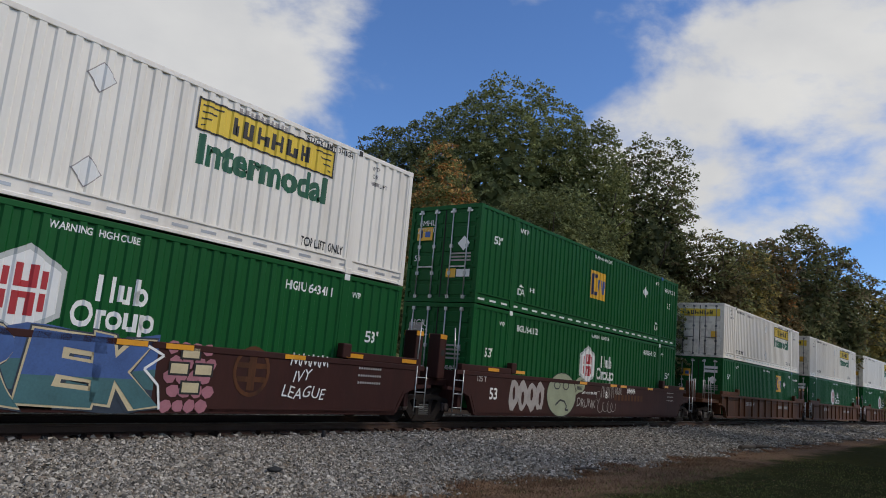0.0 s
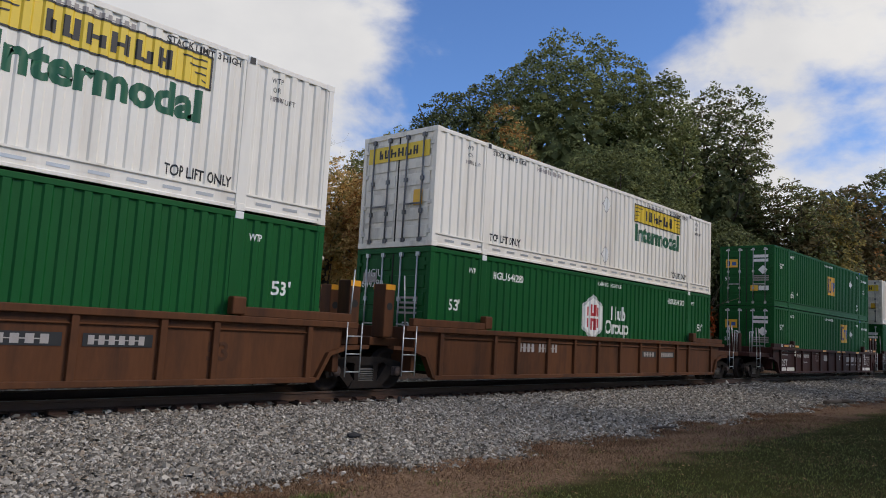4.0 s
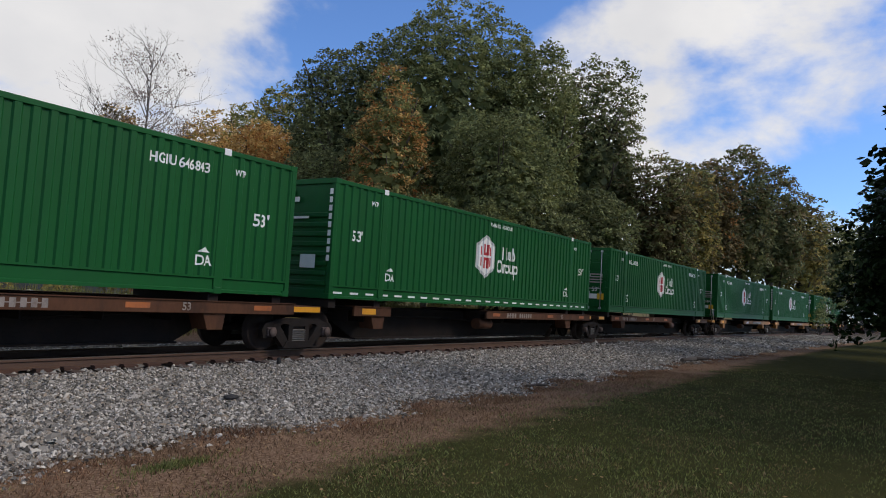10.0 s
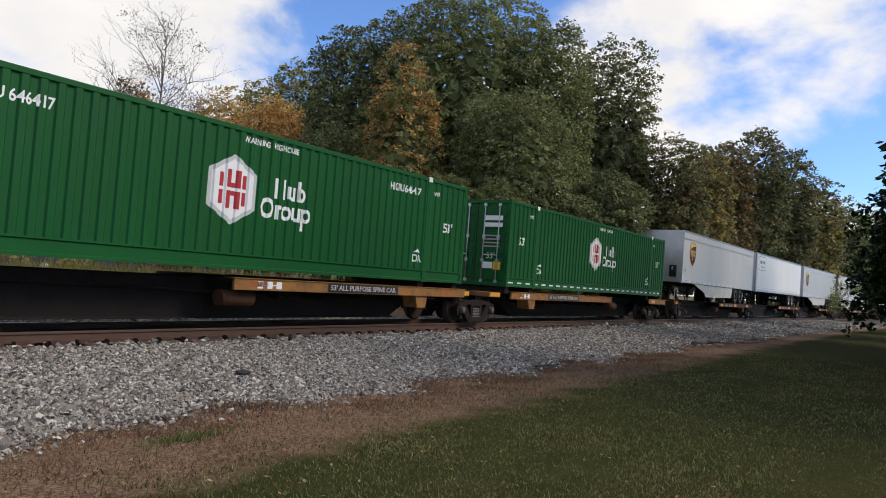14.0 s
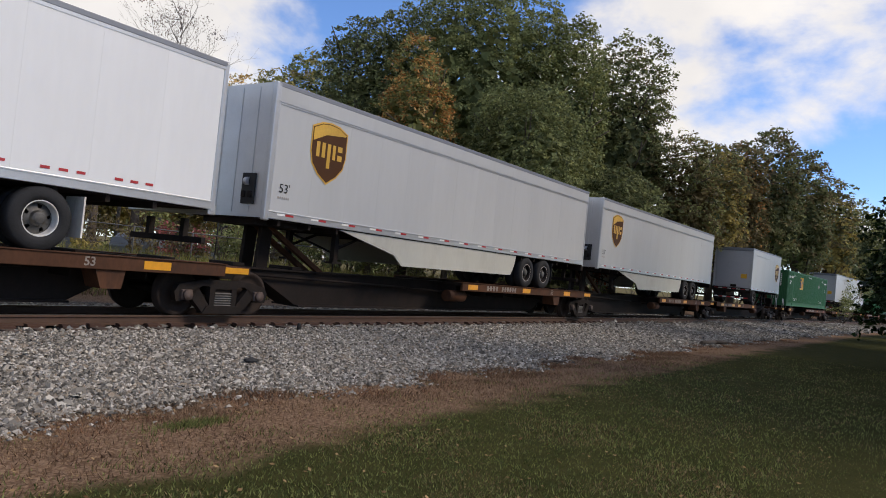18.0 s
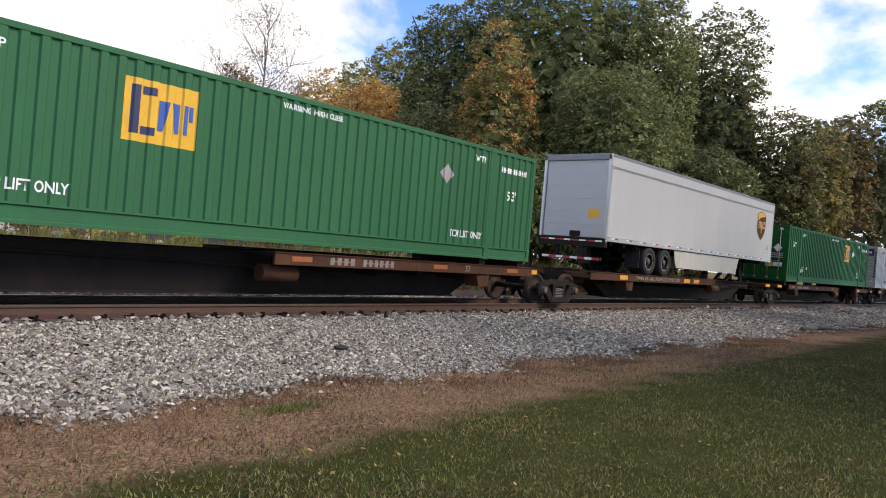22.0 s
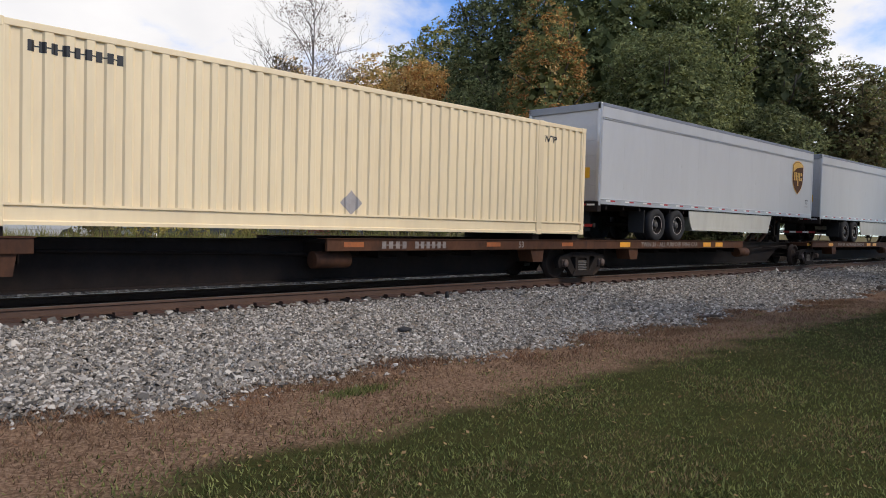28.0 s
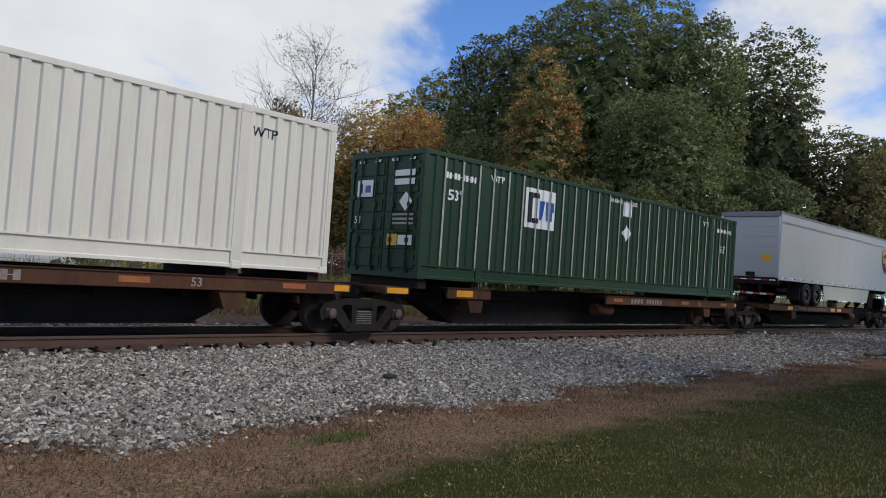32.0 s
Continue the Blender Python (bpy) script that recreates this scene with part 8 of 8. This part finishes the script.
    # added trees, not seen themselves, that cast shade over the lawn and track
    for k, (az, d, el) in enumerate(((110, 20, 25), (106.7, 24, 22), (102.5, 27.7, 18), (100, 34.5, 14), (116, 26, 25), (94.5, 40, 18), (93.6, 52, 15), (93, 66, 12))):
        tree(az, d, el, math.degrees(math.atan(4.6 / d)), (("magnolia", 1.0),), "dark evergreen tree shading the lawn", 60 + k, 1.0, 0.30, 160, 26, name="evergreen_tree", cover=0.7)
    rng = random.Random(4)
    for i in range(30):
        az = 40 + i * 1.55
        d = min(90, 27 / max(0.22, math.cos(radians(az)))) + rng.uniform(-2, 4)
        bush(az + rng.uniform(-0.4, 0.4), d, rng.uniform(1.6, 5.2) * (0.8 if az > 74 else 1.0), rng.uniform(1.6, 2.6), rng.choice(("oak", "deep", "olive", "brush", "deep")), 100 + i)
    for i in range(12):
        bush(20 + i * 3.4, 28.5 / math.cos(radians(20 + i * 3.4)) + rng.uniform(-1, 1), rng.uniform(0.4, 1.8), rng.uniform(1.2, 2.2), rng.choice(("olive", "brush", "yellow", "oak")), 200 + i)
    bush(68.2, 36, 6.6, 1.1, "scarlet", 140, "small shrub in scarlet autumn leaf")
    for i in range(15):
        az = 7 + i * 2.3
        bush(az, 38 + rng.uniform(-2, 4), rng.uniform(1.2, 4.2), rng.uniform(1.7, 2.4), rng.choice(("brush", "brush", "wine", "yellow", "olive")), 160 + i, size=0.08)


make_trees()


# ---- beyond the line: fence, lamps, parked cars ----
def make_fence():
    y = 24.6
    f = thing("wire_fence", "low grey wire fence along the bank", "fence")
    z = ground_z(0, y)
    f.location = (0, y, z)
    post = mesh_of("post", bar(fresh(), (0, 0, -0.2), (0, 0, 1.32), 0.03, 8), M["post"])
    for i in range(24):
        again("post", post, f, -2 + i * 2.6)
    part("top_rail", bar(fresh(), (-2, 0, 1.3), (58, 0, 1.3), 0.024, 6), M["post"], f)
    for k in range(5):
        part("wire", bar(fresh(), (-2, 0, 0.15 + k * 0.24), (58, 0, 0.15 + k * 0.24), 0.006, 4), M["post"], f)


def lamp_post(az, d, el):
    x, y = polar(az, d)
    zb = ground_z(x, y)
    H = EYE + d * math.tan(radians(el)) - zb
    t = thing("lamp_post", "slim black lamp post with a pale globe", "lamp post")
    t.location = (x, y, zb)
    part("pole", bar(fresh(), (0, 0, -0.1), (0, 0, H - 0.3), 0.035, 10, 0.025), M["black"], t)
    part("base", bar(fresh(), (0, 0, -0.1), (0, 0, 0.4), 0.11, 10, 0.07), M["black"], t)
    bm = fresh()
    bmesh.ops.create_uvsphere(bm, u_segments=14, v_segments=10, radius=0.13, matrix=Matrix.Translation((0, 0, H - 0.14)))
    part("globe", bm, M["lamp_glass"], t)
    part("cap", bar(fresh(), (0, 0, H - 0.03), (0, 0, H + 0.08), 0.10, 10, 0.02), M["black"], t)


def parked_car(x, y, rz, paint, label, tall=1.75):
    """A pickup-sized car: lower body, cabin with glass, bonnet, lamps, bumper, wheels. It faces +x before its turn."""
    c = thing("parked_car", label, "car", "cars on the far road")
    c.matrix_basis = pose(x, y, ground_z(x, y), 0, 0, rz)
    w = 0.92
    body = part("body", slab(fresh(), [(-2.4, 0.45), (2.35, 0.42), (2.46, 0.70), (2.44, 1.02), (2.25, 1.12), (1.05, 1.20), (-2.35, 1.20), (-2.45, 0.8)], -w, w), M[paint], c)
    bm = slab(fresh(), [(-2.3, 1.18), (1.1, 1.16), (0.42, tall - 0.05), (-0.1, tall), (-1.9, tall - 0.02), (-2.15, tall - 0.12)], -w + 0.14, w - 0.14)
    part("cabin", bm, M[paint], c)
    for sy in (-1, 1):
        y0, y1 = sorted((sy * (w - 0.15), sy * (w - 0.125)))
        for pts in ([(-2.0, 1.24), (-0.75, 1.24), (-0.75, tall - 0.12), (-1.85, tall - 0.12)], [(-0.65, 1.24), (0.90, 1.23), (0.38, tall - 0.12), (-0.65, tall - 0.12)]):
            part("side_window", slab(fresh(), pts, y0, y1), M["car_glass"], c)
        part("headlamp", box(fresh(), 2.22, 2.40, *sorted((sy * 0.55, sy * 0.86)), 0.78, 0.96, 0.03), M["lamp_glass"], c)
        part("mirror", box(fresh(), 0.75, 0.9, *sorted((sy * w, sy * (w + 0.18))), 1.15, 1.3, 0.03), M[paint], c)
    bm = fresh()
    bm.faces.new([bm.verts.new(p) for p in ((1.08, -w + 0.2, 1.20), (1.08, w - 0.2, 1.20), (0.46, w - 0.26, tall - 0.10), (0.46, -w + 0.26, tall - 0.10))])
    bmesh.ops.translate(bm, verts=bm.verts, vec=(0.02, 0, 0.012))
    part("windscreen", bm, M["car_glass"], c)
    part("grille", box(fresh(), 2.36, 2.43, -0.5, 0.5, 0.66, 0.92, 0.02), M["black"], c)
    part("bumper", box(fresh(), 2.3, 2.52, -w + 0.03, w - 0.03, 0.40, 0.62, 0.04), M["alu"], c)
    part("plate", box(fresh(), 2.515, 2.53, -0.16, 0.16, 0.46, 0.58), M["paint_white"], c)
    for x in (-1.5, 1.5):
        for sy in (-1, 1):
            wh = part("wheel", lathe(fresh(), ((0.20, -0.10), (0.33, -0.11), (0.36, -0.07), (0.36, 0.07), (0.33, 0.11), (0.20, 0.10)), (x, sy * 0.82, 0.36), 20), M["dark"], c)
            part("rim", lathe(fresh(), ((0.02, sy * 0.105), (0.21, sy * 0.10), (0.21, sy * 0.05))[::sy], (x, sy * 0.82, 0.36), 16), M["alu"], wh)


make_fence()
lamp_post(39.1, 33, 5.3)
lamp_post(47.9, 30, 8.0)
parked_car(8.0, 30.0, 12, "car_paint", "silver-white pickup parked beyond the fence", 1.85)
parked_car(22.5, 31.5, 5, "car_slate", "slate blue car parked beyond the fence", 1.5)
parked_car(15.5, 32.0, 170, "car_dark", "dark car parked beyond the fence", 1.5)

make_ballast()
make_blades("lawn", "short mown green lawn with dry spots", LEAF["blade"], 230000, turf, 0.026, 0.0066, 1.3, 11)
make_blades("dry_turf", "dry brown blades in worn patches of the lawn", LEAF["dry"], 150000, dry_turf, 0.025, 0.0062, 1.3, 16)
make_blades("stray_grass", "sparse green blades on the bare strip", LEAF["blade"], 9000, strays, 0.04, 0.005, 0.9, 17)
make_blades("dead_grass", "dry brown grass on the bare strip", LEAF["straw"], 95000, scruff, 0.036, 0.0055, 1.5, 12)
make_blades("withered_weeds", "withered red-brown weeds at the ballast's foot", LEAF["withered"], 34000, toe_weeds, 0.058, 0.006, 1.3, 18)
make_blades("grass_tuft", "small green tuft on the bare strip", LEAF["blade"], 900, patch, 0.05, 0.005, 0.9, 13)
make_blades("bank_grass", "tall dry grass on the bank beyond the track", LEAF["straw"], 30000, bank, 0.35, 0.012, 0.5, 14)



def make_fallen_leaves():
    """Small curled leaves lying on the lawn and the bare strip."""
    rng = np.random.default_rng(21)
    n = 1300
    x = 2.5 + 17 * rng.random(n) ** 1.3
    y = rng.uniform(0.8, 7.0, n) + BEND * x ** 2
    z = np.interp(y - BEND * x ** 2, [a for a, _ in BED], [b for _, b in BED]) + rng.uniform(0.03, 0.05, n)
    a, s = rng.uniform(0, 6.28, n), rng.uniform(0.012, 0.028, n)
    u = np.stack([np.cos(a), np.sin(a), rng.uniform(-0.4, 0.4, n)], 1) * s[:, None]
    w = np.stack([-np.sin(a), np.cos(a), rng.uniform(-0.4, 0.4, n)], 1) * s[:, None] * 0.6
    c = np.stack([x, y, z], 1)
    v = np.stack([c - u, c + w, c + u, c - w], 1)
    tagged(new("fallen_leaves", raw_mesh("fallen_leaves", v.reshape(-1, 3), np.arange(4 * n).reshape(-1, 4), [LEAF["fallen"]])), "dry tan leaves scattered on the lawn", "leaves", kind="stuff")


make_fallen_leaves()
make_blades("weeds", "tall yellow-green weeds on the bank beyond the track", LEAF["weed"], 26000, bank, 0.55, 0.014, 0.6, 15)

# small litter on the ballast
def pebble(name, label, x, y, size, m, seed):
    r = random.Random(seed)
    bm = fresh()
    bmesh.ops.create_icosphere(bm, subdivisions=2, radius=1)
    for v in bm.verts:
        k = 1 + 0.25 * noise.noise(v.co * 1.7 + Vector((seed, 0, 0)))
        v.co = Vector((v.co.x * size[0] * k, v.co.y * size[1] * k, v.co.z * size[2] * k))
    ob = new(name, mesh_of(name, bm, m))
    ob.location = (x, y, ground_z(x, y) + size[2] * 0.8 + 0.02)
    tagged(ob, label, "debris")


pebble("dark_lump", "dark weathered lump lying on the ballast", 7.8, 8.5, (0.13, 0.08, 0.05), M["dark"], 1)
pebble("dark_stub", "small dark stub standing in the ballast", 11.45, 11.12, (0.05, 0.05, 0.09), M["dark"], 2)


def stick(label, x, y, length, r, rz):
    bm = fresh()
    bar(bm, (-length / 2, 0, 0), (0, 0.03, 0.02), r, 7, r)
    bar(bm, (0, 0.03, 0.02), (length / 2, 0, 0.01), r, 7, r * 0.6)
    ob = new("stick", mesh_of("stick", bm, M["bark"]))
    ob.matrix_basis = pose(x, y, ground_z(x, y) + r + 0.02, 0, 0, rz)
    tagged(ob, label, "branch")


stick("dark stick lying at the ballast's foot", 14.55, 6.56, 0.55, 0.03, -25)
stick("long dead branch lying at the ballast's foot", 28.2, 6.35, 2.6, 0.08, -8)


# ---- what moves: every car and load of the train ----
def on_line(x, z):
    """A pose on the curved line, turned along it."""
    k = 2 * BEND * x
    if abs(x) > 220:
        return pose(x, LINE_Y + bend(220) + (abs(x) - 220) * 2 * BEND * 220, z, 0, 0, math.degrees(math.atan(2 * BEND * 220 * (1 if x > 0 else -1))))
    return pose(x, LINE_Y + bend(x), z, 0, 0, math.degrees(math.atan(k)))


def motions():
    times = [1.0 * k for k in range(33)]
    for ob, x, z in TRAIN:
        walk(ob, [(t, on_line(x - gone(t), z)) for t in times])


motions()
